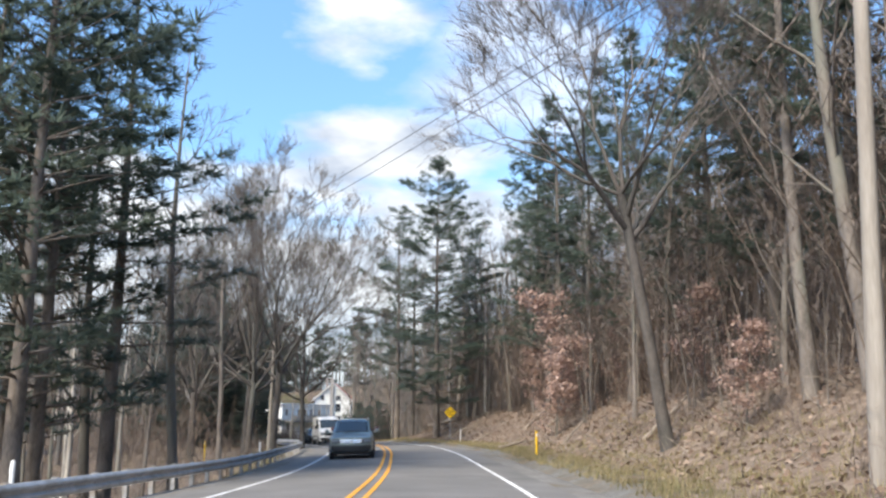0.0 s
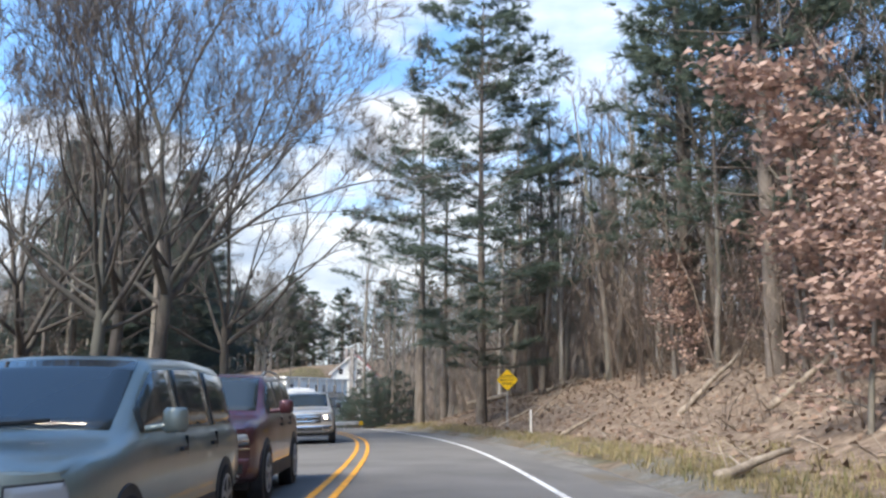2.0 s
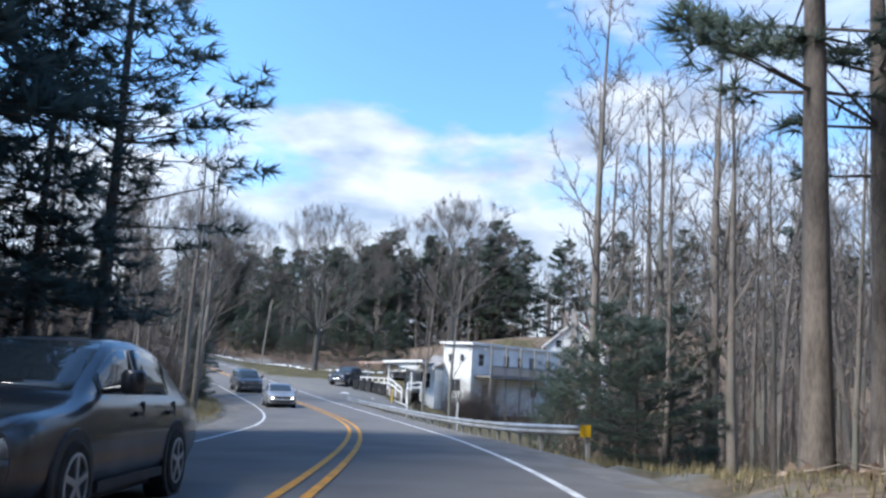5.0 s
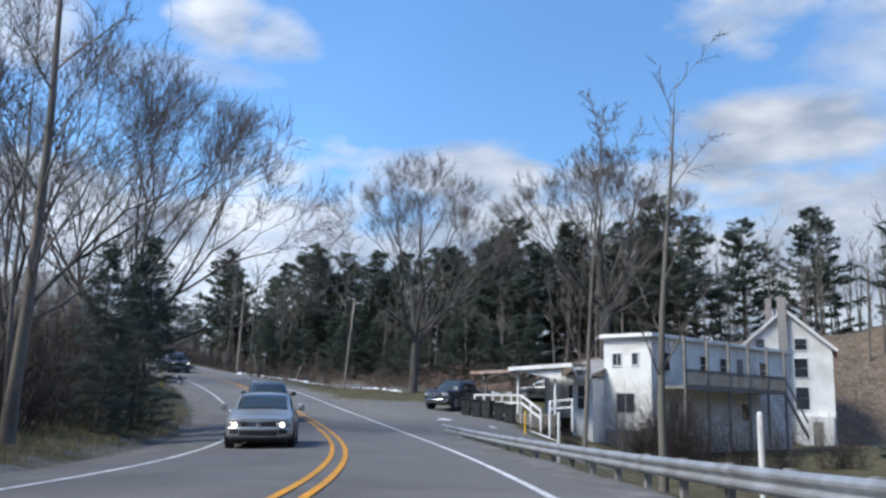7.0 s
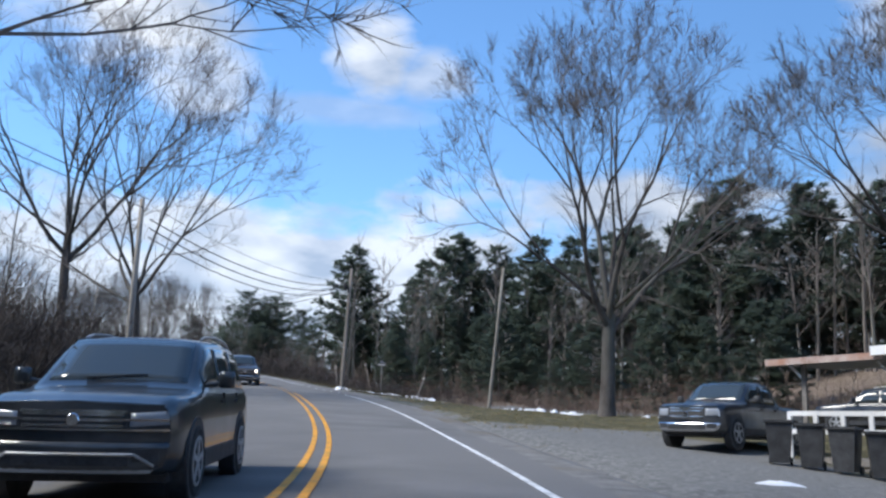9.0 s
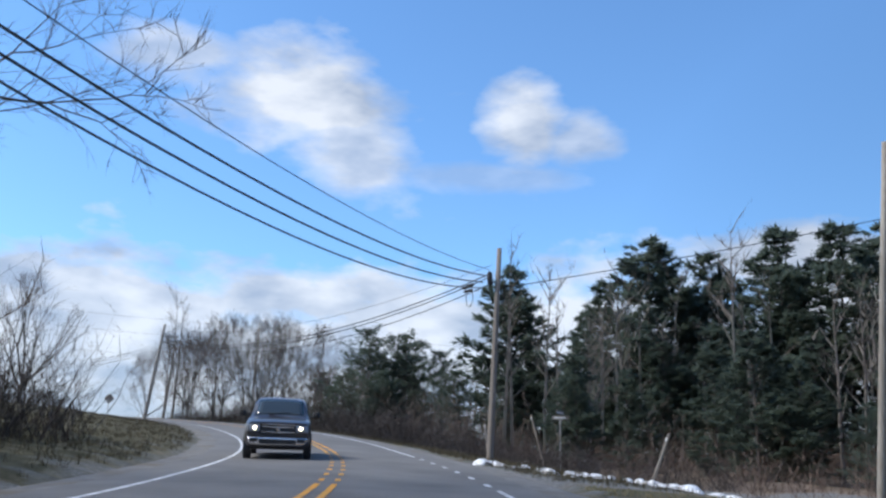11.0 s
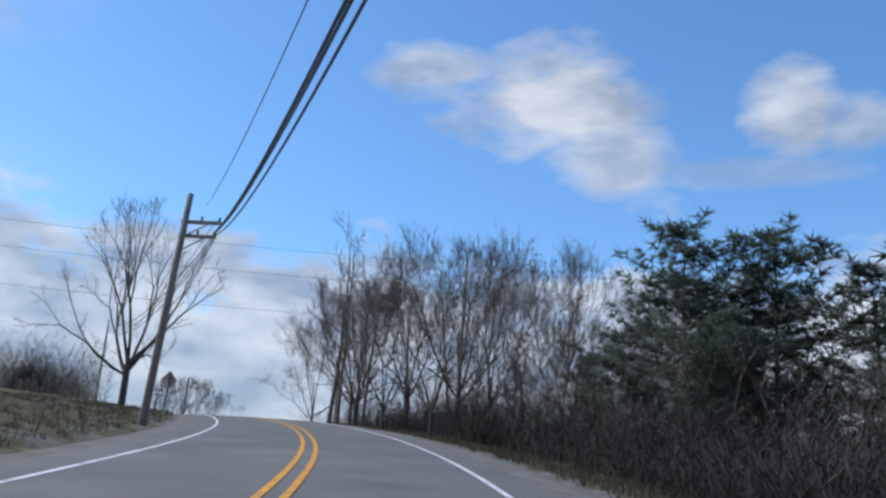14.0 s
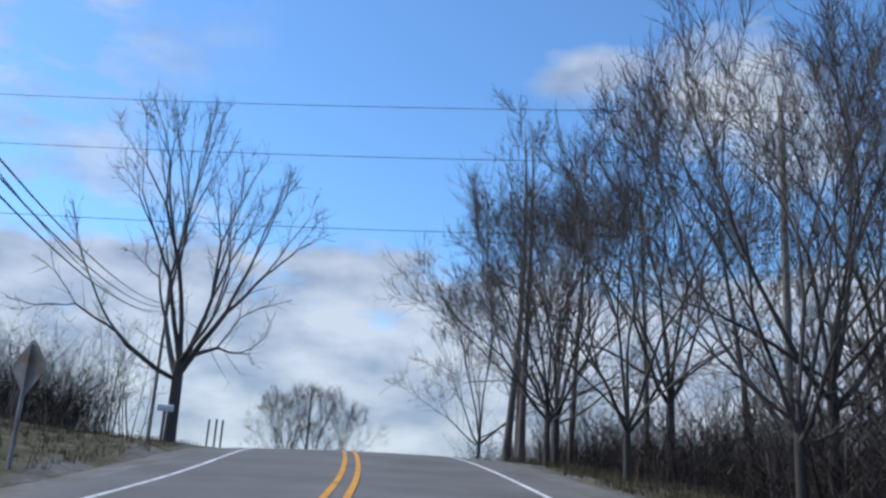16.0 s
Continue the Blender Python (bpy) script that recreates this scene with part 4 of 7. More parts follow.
def far_wood(name, label, seed, places, tall, mat="bark"):
    """Distant leafless woodland, too dense to count: slim boles with upright branches."""
    rng = random.Random(seed)
    sh = Shape()
    for x, y, z in places:
        h = tall * rng.uniform(0.7, 1.15)
        g = rng.uniform(0.09, 0.2)
        pts = wander(rng, (x, y, z - 0.4), (0, 0, 1), h, 4, 0.05, 0.02)
        sh.tube(pts, [g * (1 - 0.9 * j / 4) for j in range(5)], 4)
        for _ in range(16):
            t = rng.uniform(0.3, 0.95)
            j = min(int(t * 4), 3)
            f = t * 4 - j
            p = tuple(pts[j][m] + (pts[j + 1][m] - pts[j][m]) * f for m in range(3))
            a = rng.uniform(0, 6.28)
            ln = h * rng.uniform(0.12, 0.3) * (1.15 - 0.6 * t)
            sub = wander(rng, p, (math.cos(a), math.sin(a), rng.uniform(0.7, 1.6)), ln, 2, 0.14, 0.05)
            sh.tube(sub, [0.045, 0.03, 0], 3)
            for _ in range(13):
                q = sub[rng.choice((0, 1, 1, 2))]
                c = rng.uniform(0, 6.28)
                l2 = ln * rng.uniform(0.25, 0.6)
                sh.blade(q, (q[0] + l2 * 0.6 * math.cos(c), q[1] + l2 * 0.6 * math.sin(c), q[2] + l2 * rng.uniform(0.3, 1)), (0.022 * math.sin(c), -0.022 * math.cos(c), 0))
    return tagged(sh.object(name, M[mat]), label, "woodland", kind="stuff")


# ---- things beside the road ----
def part(name, shape, mat, parent, label="", smooth=False):
    ob = shape.object(name, mat, parent, smooth)
    if label:
        ob["label"] = label
    return ob


def boxed(lo, hi):
    s = Shape()
    s.box(lo, hi)
    return s


def beam(a, b, half, up=(0, 0, 1)):
    """A squared beam from a to b."""
    s = Shape()
    a, b = Vector(a), Vector(b)
    w = (b - a).normalized()
    side = w.cross(Vector(up))
    side = side.normalized() if side.length > 1e-4 else Vector((1, 0, 0))
    top = side.cross(w).normalized()
    hx, hy = half if isinstance(half, tuple) else (half, half)
    for p in (a, b):
        for i, j in ((-1, -1), (1, -1), (1, 1), (-1, 1)):
            s.v.append(tuple(p + side * hx * i + top * hy * j))
    s.f = [(3, 2, 1, 0), (4, 5, 6, 7), (0, 1, 5, 4), (1, 2, 6, 5), (2, 3, 7, 6), (3, 0, 4, 7)]
    return s


def lathe(rings, sides=12):
    """A turned shape round the z axis from (radius, z) pairs."""
    s = Shape()
    for r, z in rings:
        s.v += [(r * c, r * t, z) for c, t in CS[sides]]
    for i in range(len(rings) - 1):
        for k in range(sides):
            k2 = (k + 1) % sides
            s.f.append((i * sides + k, i * sides + k2, (i + 1) * sides + k2, (i + 1) * sides + k))
    s.f.append(tuple(range(sides - 1, -1, -1)))
    s.f.append(tuple(range((len(rings) - 1) * sides, len(rings) * sides)))
    return s


W_BEAM = [(0.0, 0.155), (0.035, 0.145), (0.08, 0.10), (0.08, 0.06), (0.02, 0.015), (0.02, -0.015), (0.08, -0.06), (0.08, -0.10), (0.035, -0.145), (0.0, -0.155)]


def guardrail(s_from, s_to, d, label, drop=0.0, end_marker=False, tail=0.0, fall=0.0):
    """A steel beam guardrail on posts that follows the road; drop: how far its foot lies under the road."""
    root = new("guardrail")
    side = 1 if d > 0 else -1
    n = int((s_to - s_from) / 0.95) + 1
    prof = [(x, z) for x, z in W_BEAM] + [(x - 0.006, z) for x, z in reversed(W_BEAM)]
    sh = Shape()
    k = len(prof)
    for i in range(n):
        s = s_from + (s_to - s_from) * i / (n - 1)
        end = max(0, 1 - (s - s_from) / 4.0) if tail else 0
        for x, z in prof:
            sh.v.append(on_road(s, d + side * (tail * end ** 2) - side * x, 0.52 + z - drop - fall * (s - s_from) / (s_to - s_from)))
    for i in range(n - 1):
        for j in range(k):
            j2 = (j + 1) % k
            sh.f.append((i * k + j, i * k + j2, (i + 1) * k + j2, (i + 1) * k + j))
    part("rail", sh, M["steel"], root, "dull galvanised steel beam")
    count = int((s_to - s_from) / 1.905)
    for i in range(count + 1):
        s = s_from + 0.15 + i * 1.905
        if s > s_to:
            break
        end = max(0, 1 - (s - s_from) / 4.0) if tail else 0
        dd = d + side * (tail * end ** 2)
        x, y, z = on_road(s, dd + side * 0.17, -drop - fall * (s - s_from) / (s_to - s_from))
        post = part("post", boxed((-0.05, -0.075, -0.75), (0.05, 0.075, 0.68)), M["rail_post"], root)
        block = part("blockout", boxed((-0.045, -0.05, -0.16), (0.045, 0.05, 0.16)), M["rail_post"], post)
        yaw = road_yaw(s)
        post.matrix_local = pose(x, y, z, 0, 0, yaw)
        block.matrix_local = pose(-side * 0.12, 0, 0.5)
    if end_marker:
        x, y, z = on_road(s_from + 0.02, d + side * tail - side * 0.05, 0.52 - drop)
        m = part("end_marker", boxed((-0.16, -0.012, -0.17), (0.16, 0.012, 0.17)), M["sign_yellow"], root, "yellow end marker plate")
        m.matrix_local = pose(x, y, z, 0, 0, road_yaw(s_from))
    return tagged(root, label, "guardrail")


def delineator(x, y, z, tall, mat, label, lean=0.0):
    root = new("marker_post")
    s = lathe([(0.045, -0.3), (0.045, tall - 0.06), (0.04, tall - 0.02), (0.02, tall)], 8)
    part("post", s, mat, root)
    part("reflector", boxed((-0.03, -0.052, tall - 0.22), (0.03, -0.044, tall - 0.12)), M["trim"], root, "pale reflector strip")
    root.matrix_world = pose(x, y, z, 0, lean, 0)
    return tagged(root, label, "marker post")


def diamond(size, thick=0.006):
    h = size / math.sqrt(2)
    s = Shape()
    bev = 0.05
    pts = []
    for k in range(4):
        a = math.pi / 2 * k
        c, t = math.cos(a), math.sin(a)
        pts += [(c * (h - bev) + t * bev, t * (h - bev) - c * bev), (c * (h - bev) - t * bev, t * (h - bev) + c * bev)]
    n = len(pts)
    for y in (-thick, thick):
        s.v += [(px, y, pz) for px, pz in pts]
    s.f = [tuple(range(n)), tuple(range(2 * n - 1, n - 1, -1))] + [(i, i + n, (i + 1) % n + n, (i + 1) % n) for i in range(n)]
    return s


def lettering(text, size, x, y, z, parent, name="lettering", mat=None):
    cu = bpy.data.curves.new(name, "FONT")
    cu.body, cu.size, cu.align_x, cu.align_y = text, size, "CENTER", "CENTER"
    cu.extrude, cu.offset = 0.001, 0.004
    cu.materials.append(mat or M["black"])
    ob = new(name, cu)
    ob.parent = parent
    ob.matrix_local = pose(x, y, z, 90, 0, 0)
    return ob


def bus_stop_sign(x, y, z, yaw, high):
    root = new("warning_sign")
    part("post", boxed((-0.035, 0.015, -0.4), (0.035, 0.06, high + 0.35)), M["rail_post"], root, "rusty steel post")
    plate = part("plate", diamond(0.762), M["sign_yellow"], root, "yellow diamond plate")
    plate.matrix_local = pose(0, 0, high)
    border = Shape()
    n = 8
    border.v = [(px, -0.0085, pz) for px, _, pz in diamond(0.735).v[:n]] + [(px, -0.0085, pz) for px, _, pz in diamond(0.715).v[:n]]
    border.f = [(i, (i + 1) % n, (i + 1) % n + n, i + n) for i in range(n)]
    part("border", border, M["black"], plate, "thin black border")
    for text, dz in (("SCHOOL", 0.17), ("BUS STOP", 0.0), ("AHEAD", -0.17)):
        lettering(text, 0.155, 0, -0.009, dz, plate)
    root.matrix_world = pose(x, y, z, 0, 0, yaw)
    return tagged(root, "yellow diamond school bus stop warning sign on a steel post", "road sign")


def sign_from_behind(x, y, z, yaw):
    root = new("road_sign")
    part("post", boxed((-0.03, -0.03, -0.4), (0.03, 0.03, 2.3)), M["rail_post"], root)
    p = part("plate", diamond(0.762), M["rail_post"], root, "bare grey back of a diamond plate")
    p.matrix_local = pose(0, 0.04, 1.9)
    root.matrix_world = pose(x, y, z, 0, 0, yaw)
    return tagged(root, "diamond road sign seen from its dull grey back", "road sign")


def street_sign(x, y, z, yaw):
    root = new("street_sign")
    part("post", lathe([(0.03, -0.3), (0.03, 2.55)], 8), M["rail_post"], root, "grey steel post")
    for turn, high in ((0, 2.62), (70, 2.85)):
        b = part("name_blade", boxed((-0.38, -0.006, -0.09), (0.38, 0.006, 0.09)), M["deck"], root, "faded green-grey name blade")
        b.matrix_local = pose(0, 0, high, 0, 0, turn)
        part("writing", boxed((-0.28, -0.009, -0.035), (0.28, -0.0065, 0.035)), M["trim"], b, "pale bar of worn writing")
    root.matrix_world = pose(x, y, z, 0, 0, yaw)
    return tagged(root, "small street name sign on a steel post in brush", "street sign")


def utility_pole(x, y, tall, radius, lean=(0.0, 0.0), label="weathered wooden utility pole beside the road", arms=(), z=None, insulators=True):
    """arms: (height, from, to, turn) of crossarms; lean: metres that the top leans in x and y."""
    z = height(x, y) if z is None else z
    root = new("utility_pole")
    s = Shape()
    s.tube([(lean[0] * t, lean[1] * t, -0.8 + (tall + 0.8) * t) for t in (0, 0.12, 0.4, 0.7, 1.0)], [radius * k for k in (1.08, 1.0, 0.9, 0.8, 0.7)], 14, tip=False)
    n = len(s.v)
    s.f.append(tuple(range(n - 14, n)))
    part("pole", s, M["pole"], root, smooth=True)
    for h, a, b, turn in arms:
        t = h / tall
        c = (lean[0] * t, lean[1] * t, h)
        ca, sa = math.cos(radians(turn)), math.sin(radians(turn))
        part("crossarm", beam((c[0] + a * ca, c[1] + a * sa, h), (c[0] + b * ca, c[1] + b * sa, h), (0.05, 0.06)), M["pole"], root, "grey wooden crossarm")
        part("brace", beam((c[0], c[1], h - 0.55), (c[0] + 0.65 * b * ca, c[1] + 0.65 * b * sa, h - 0.05), (0.02, 0.02)), M["pole"], root)
        for q in (a * 0.9 + b * 0.1, (a + b) / 2, a * 0.06 + b * 0.94) if insulators else ():
            ins = lathe([(0.03, 0.0), (0.05, 0.04), (0.03, 0.07), (0.055, 0.1), (0.03, 0.14), (0.015, 0.17)], 8)
            o = part("insulator", ins, M["cable"], root)
            o.matrix_local = pose(c[0] + q * ca, c[1] + q * sa, h + 0.06)
    root.matrix_world = pose(x, y, z)
    return tagged(root, label, "utility pole")


def wire(a, b, sag, radius, label="sagging black overhead cable between poles", name="overhead_wire"):
    s = Shape()
    n = 22
    s.tube([(a[0] + (b[0] - a[0]) * i / n, a[1] + (b[1] - a[1]) * i / n, a[2] + (b[2] - a[2]) * i / n - sag * 4 * (i / n) * (1 - i / n)) for i in range(n + 1)], [radius] * (n + 1), 5, tip=False)
    return tagged(s.object(name, M["cable"]), label, "cable")


def log_on_ground(a, b, r, seed, label="broken weathered log lying on the leaf-covered bank", mat="log"):
    rng = random.Random(seed)
    n = 6
    s = Shape()
    pts = []
    for i in range(n + 1):
        t = i / n
        x, y = a[0] + (b[0] - a[0]) * t, a[1] + (b[1] - a[1]) * t
        z = a[2] + (b[2] - a[2]) * t
        pts.append((x + rng.uniform(-.05, .05), y + rng.uniform(-.05, .05), z + rng.uniform(-.02, .02)))
    s.tube(pts, [r * (1.1 - 0.5 * i / n) for i in range(n + 1)], 8, tip=False)
    m = len(s.v)
    s.f.append(tuple(range(7, -1, -1)))
    s.f.append(tuple(range(m - 8, m)))
    for _ in range(3):
        p = pts[rng.randint(1, n - 1)]
        w = (rng.uniform(-1, 1), rng.uniform(-1, 1), rng.uniform(0.2, 1))
        l = rng.uniform(0.3, 0.9)
        s.tube([p, tuple(p[j] + w[j] * l for j in range(3))], [r * 0.35, 0], 4)
    return tagged(s.object("fallen_log", M[mat], None, True), label, "log")


# guardrails
guardrail(-22, 62, -5.15, "long galvanised guardrail on steel posts above the valley", drop=0.18)
guardrail(111.5, 158.0, 5.85, "galvanised guardrail with a yellow end marker beside the yard", drop=0.2, end_marker=True, tail=1.4, fall=0.4)
# marker posts
for s, d, tall, mt, lb in ((39.4, 6.35, 1.05, "sign_yellow", "yellow plastic marker post in roadside grass"),
                           (71.0, 7.3, 1.0, "trim", "white plastic marker post beside the road sign"), (16.5, -6.2, 1.35, "trim", "white marker post behind the guardrail"), (45.0, -6.3, 1.35, "trim", "white marker post behind the guardrail"),
                           (131, 6.6, 1.5, "trim", "white marker post behind the guardrail"), (143, 6.4, 1.4, "trim", "white marker post behind the guardrail"),
                           (165.5, 12.4, 1.25, "sign_yellow", "weathered yellow post at the guardrail's end"), (186.5, -6.3, 1.1, "sign_yellow", "yellow marker post in front of dark brush"),
                           (67.4, -12.0, 1.6, "sign_yellow", "yellow guard post beside a pale wooden pole")):
    x, y, z = beside(s, d)
    delineator(x, y, z, tall, M[mt], lb)
# the warning sign on the bank
bus_stop_sign(0.62, 78.3, height(0.62, 78.3), 7.0, 1.36 - height(0.62, 78.3))
sign_from_behind(-143.3, 208.35, 7.1, 42.0)

street_sign(-82.7, 203.5, height(-82.7, 203.5), 30.0)

# poles and wires
utility_pole(7.3, 15.4, 11.5, 0.17, (0.55, 0.1), "pale weathered wooden utility pole on the grass")
utility_pole(-12.9, 67.6, 8.2, 0.14, (0.1, 0), "pale broken-off wooden pole among bare trees")
pole_r = utility_pole(-83.2, 199.13, 10.0, 0.155, (0.2, 0.27), "tall grey wooden utility pole carrying cable splices", z=1.6)
pole_w = utility_pole(-67.8, 168.3, 8.7, 0.15, (0.05, -0.1), "grey wooden utility pole in front of bare trees", z=-0.6)
pole_4 = utility_pole(-128.4, 204.9, 8.37, 0.15, (1.55, 0.23), "leaning dark wooden utility pole with a short crossarm", arms=((7.35, -0.12, 1.35, 58.0), (6.85, -0.12, 1.25, 58.0)), z=5.7)
utility_pole(-63.6, 190.2, 8.3, 0.10, (1.1, -0.3), "thin leaning wooden pole on the lawn")
utility_pole(-148.7, 228.3, 12.4, 0.14, (0.1, 0), "dark wooden utility pole among bare trees", z=8.0)
utility_pole(-181.5, 209.3, 9.2, 0.12, (0, 0), "far wooden utility pole on the crest", z=8.3)
utility_pole(-200.2, 221.0, 7.7, 0.12, (0.1, 0), "far wooden utility pole beside small trees", z=7.4)
TOP_R, TOP_W, TOP_4 = (-83.0, 199.4), (-67.4, 168.5), (-126.25, 206.1)
for k, (zw, zr, sag, r) in enumerate(((7.2, 10.5, 1.0, 0.03), (6.8, 10.2, 1.1, 0.03), (6.4, 9.95, 1.2, 0.026), (7.8, 10.75, 0.8, 0.014))):
    off = (0.0, -0.15, -0.3, 0.2)[k]
    wire((TOP_W[0] - 0.1, TOP_W[1], zw), (TOP_R[0] - 0.5 + off, TOP_R[1] - 0.4, zr - 0.2), sag, r)
for k, (zr, z4, sag, r) in enumerate(((10.45, 12.75, 1.55, 0.028), (10.3, 12.7, 1.65, 0.026), (9.95, 12.6, 1.85, 0.022), (10.85, 13.85, 1.4, 0.011))):
    wire((TOP_R[0] - 0.35, TOP_R[1] - 0.1, zr), (TOP_4[0] - (0.9 if k == 3 else 0.1 * k), TOP_4[1] - (0.3 if k == 3 else 0.02), z4), sag, r)
for k in range(4):
    wire((TOP_4[0] - 0.1 * k, TOP_4[1], 12.7 - 0.16 * k + (1.0 if k == 3 else 0)), (-181.5, 209.3, 17.2 - 0.2 * k), 1.4 + 0.15 * k, 0.02 if k < 3 else 0.011)
wire((-82.9, 199.5, 9.7), (-55.0, 236.0, 22.5), 0.7, 0.022)
utility_pole(-38.0, 92.0, 13.0, 0.15, (0.1, 0), "far wooden utility pole among bare trees in the valley")
wire((7.0, 15.5, 11.2), (-38.0, 92.0, 11.6), 1.2, 0.012, "thin overhead wire crossing above the road")
wire((6.8, 15.5, 10.6), (-38.1, 92.0, 11.0), 1.3, 0.012, "thin overhead wire crossing above the road")
wire((-45, 120, 9.0), (-67.4, 168.5, 8.0), 1.0, 0.02)
wire((-45.3, 120, 8.7), (-67.5, 168.4, 7.6), 1.0, 0.02)
for k, zz in enumerate((19.9, 18.1, 15.6)):
    wire((-148.7, 228.3, zz), (-168.0, 176.0, zz + 1.0), 0.7, 0.011, "thin power line crossing high above the road")
wire((-148.7, 228.3, 19.9), (-120.0, 300.0, 22.0), 0.7, 0.011, "thin power line crossing high above the road")


def splice(a, b, radius, name, label):
    s = Shape()
    a, b = Vector(a), Vector(b)
    s.tube([tuple(a.lerp(b, t)) for t in (0, 0.08, 0.2, 0.8, 0.92, 1)], [radius * k for k in (0.3, 0.7, 1, 1, 0.7, 0.3)], 10, tip=False)
    return tagged(s.object(name, M["cable"], None, True), label, "cable splice")


splice((-84.2, 199.0, 10.0), (-85.2, 199.2, 9.95), 0.09, "cable_splice", "black cable splice case hanging under the wires")
splice((-83.9, 198.6, 9.6), (-84.6, 198.7, 9.6), 0.07, "cable_splice", "short black cable splice beside the pole")
splice((-83.2, 199.05, 9.75), (-83.25, 199.0, 10.45), 0.13, "cable_terminal", "black cable terminal box strapped to the pole")
loop = Shape()
loop.tube([(-84.5 + 0.28 * math.cos(a) * 0.8, 199.0, 9.35 + 0.42 * math.sin(a)) for a in [k * 6.283 / 18 for k in range(19)]], [0.018] * 19, 5, tip=False)
tagged(loop.object("cable_loop", M["cable"]), "slack loop of black cable hanging from the wires", "cable")

# fallen wood on the bank
LOGS = [((1.6, 80.0), (4.2, 82.2), 0.05, 0.5), ((0.3, 81.5), (2.2, 82.6), 0.08, 0.2), ((2.2, 79.0), (3.6, 82.2), 0.03, 0.7), ((6.5, 57.5), (8.6, 58.0), 0.10, 0.4),
        ((3.0, 49.0), (4.6, 50.5), 0.09, 0.3), ((2.2, 93.5), (-1.5, 96.0), 0.2, 0.5), ((0.6, 96.0), (1.6, 92.0), 0.12, 1.2), ((5.5, 63.0), (8.2, 66.0), 0.09, 0.3),
        ((3.2, 87.5), (5.0, 88.0), 0.14, 0.2), ((7.6, 35.0), (10.0, 37.0), 0.08, 0.3), ((6.0, 45.5), (7.4, 48.0), 0.07, 0.5), ((2.4, 69.5), (3.9, 70.6), 0.08, 0.2)]
for k, (a, b, r, lift) in enumerate(LOGS):
    za, zb = height(*a) + r * 0.6, height(*b) + r * 0.5 + lift
    log_on_ground((*a, za), (*b, zb), r, 40 + k)

# mailbox and small posts at the crest
def mailbox(x, y, z, yaw):
    root = new("mailbox")
    part("post", boxed((-0.05, -0.05, -0.3), (0.05, 0.05, 1.0)), M["pole"], root)
    s = Shape()
    prof = [(-0.1, 0), (0.1, 0), (0.1, 0.14), (0.07, 0.2), (0, 0.23), (-0.07, 0.2), (-0.1, 0.14)]
    for yy in (-0.27, 0.27):
        s.v += [(px, yy, 1.0 + pz) for px, pz in prof]
    n = len(prof)
    s.f = [tuple(range(n)), tuple(range(2 * n - 1, n - 1, -1))] + [(i, i + n, (i + 1) % n + n, (i + 1) % n) for i in range(n)]
    part("box", s, M["trim"], root, "white painted metal box")
    root.matrix_world = pose(x, y, z, 0, 0, yaw)
    return tagged(root, "white mailbox on a wooden post beside the road", "mailbox")


mailbox(-158.1, 210.5, height(-158.1, 210.5) + 0.05, 10)
for k, (x, y) in enumerate(((-168.0, 212.6), (-168.7, 212.9), (-169.2, 212.3))):
    delineator(x, y, height(x, y), 1.3, M["pole"], "short wooden stake beside the road", (-8, 4, 10)[k])
delineator(-82.4, 202.0, height(-82.4, 202.0), 2.7, M["log"], "leaning faded tan guard stake in the brush", -18)
for x, y, tall, lean in ((-96.5, 213.5, 2.6, -10), (-71.0, 193.0, 1.6, 24)):
    delineator(x, y, height(x, y), tall, M["pole"], "leaning weathered stake in the brush", lean)
# ---- houses ----
def window_unit(parent, x0, x1, z0, z1, y, bars=(1, 1), name="window"):
    """A window in a wall face that looks along -y, at depth y: frame proud, glass set back."""
    f = Shape()
    t = 0.07
    f.box((x0 - t, y - 0.05, z0 - t), (x0, y + 0.02, z1 + t))
    f.box((x1, y - 0.05, z0 - t), (x1 + t, y + 0.02, z1 + t))
    f.box((x0, y - 0.05, z1), (x1, y + 0.02, z1 + t))
    f.box((x0, y - 0.07, z0 - t), (x1, y + 0.02, z0))
    win = part(name, f, M["trim"], parent, "white window frame")
    nx, nz = bars
    for i in range(nx):
        for k in range(nz):
            xa, xb = x0 + (x1 - x0) * i / nx, x0 + (x1 - x0) * (i + 1) / nx
            za, zb = z0 + (z1 - z0) * k / nz, z0 + (z1 - z0) * (k + 1) / nz
            part("pane", boxed((xa + 0.025, y - 0.02 + 0.012 * k, za + 0.025), (xb - 0.025, y - 0.012 + 0.012 * k, zb - 0.025)), M["window"], win)
    return win


def lapped_wall(w, h, y, step=0.2, x0=0.0, z0=0.0):
    """Clapboards: each course leans out at its foot, facing -y."""
    s = Shape()
    n = int(h / step)
    for i in range(n):
        a, b = z0 + h * i / n, z0 + h * (i + 1) / n
        k = len(s.v)
        s.v += [(x0, y - 0.03, a), (x0 + w, y - 0.03, a), (x0 + w, y - 0.004, b), (x0, y - 0.004, b), (x0, y, a), (x0 + w, y, a)]
        s.f += [(k, k + 1, k + 2, k + 3), (k + 4, k + 5, k + 1, k)]
    return s


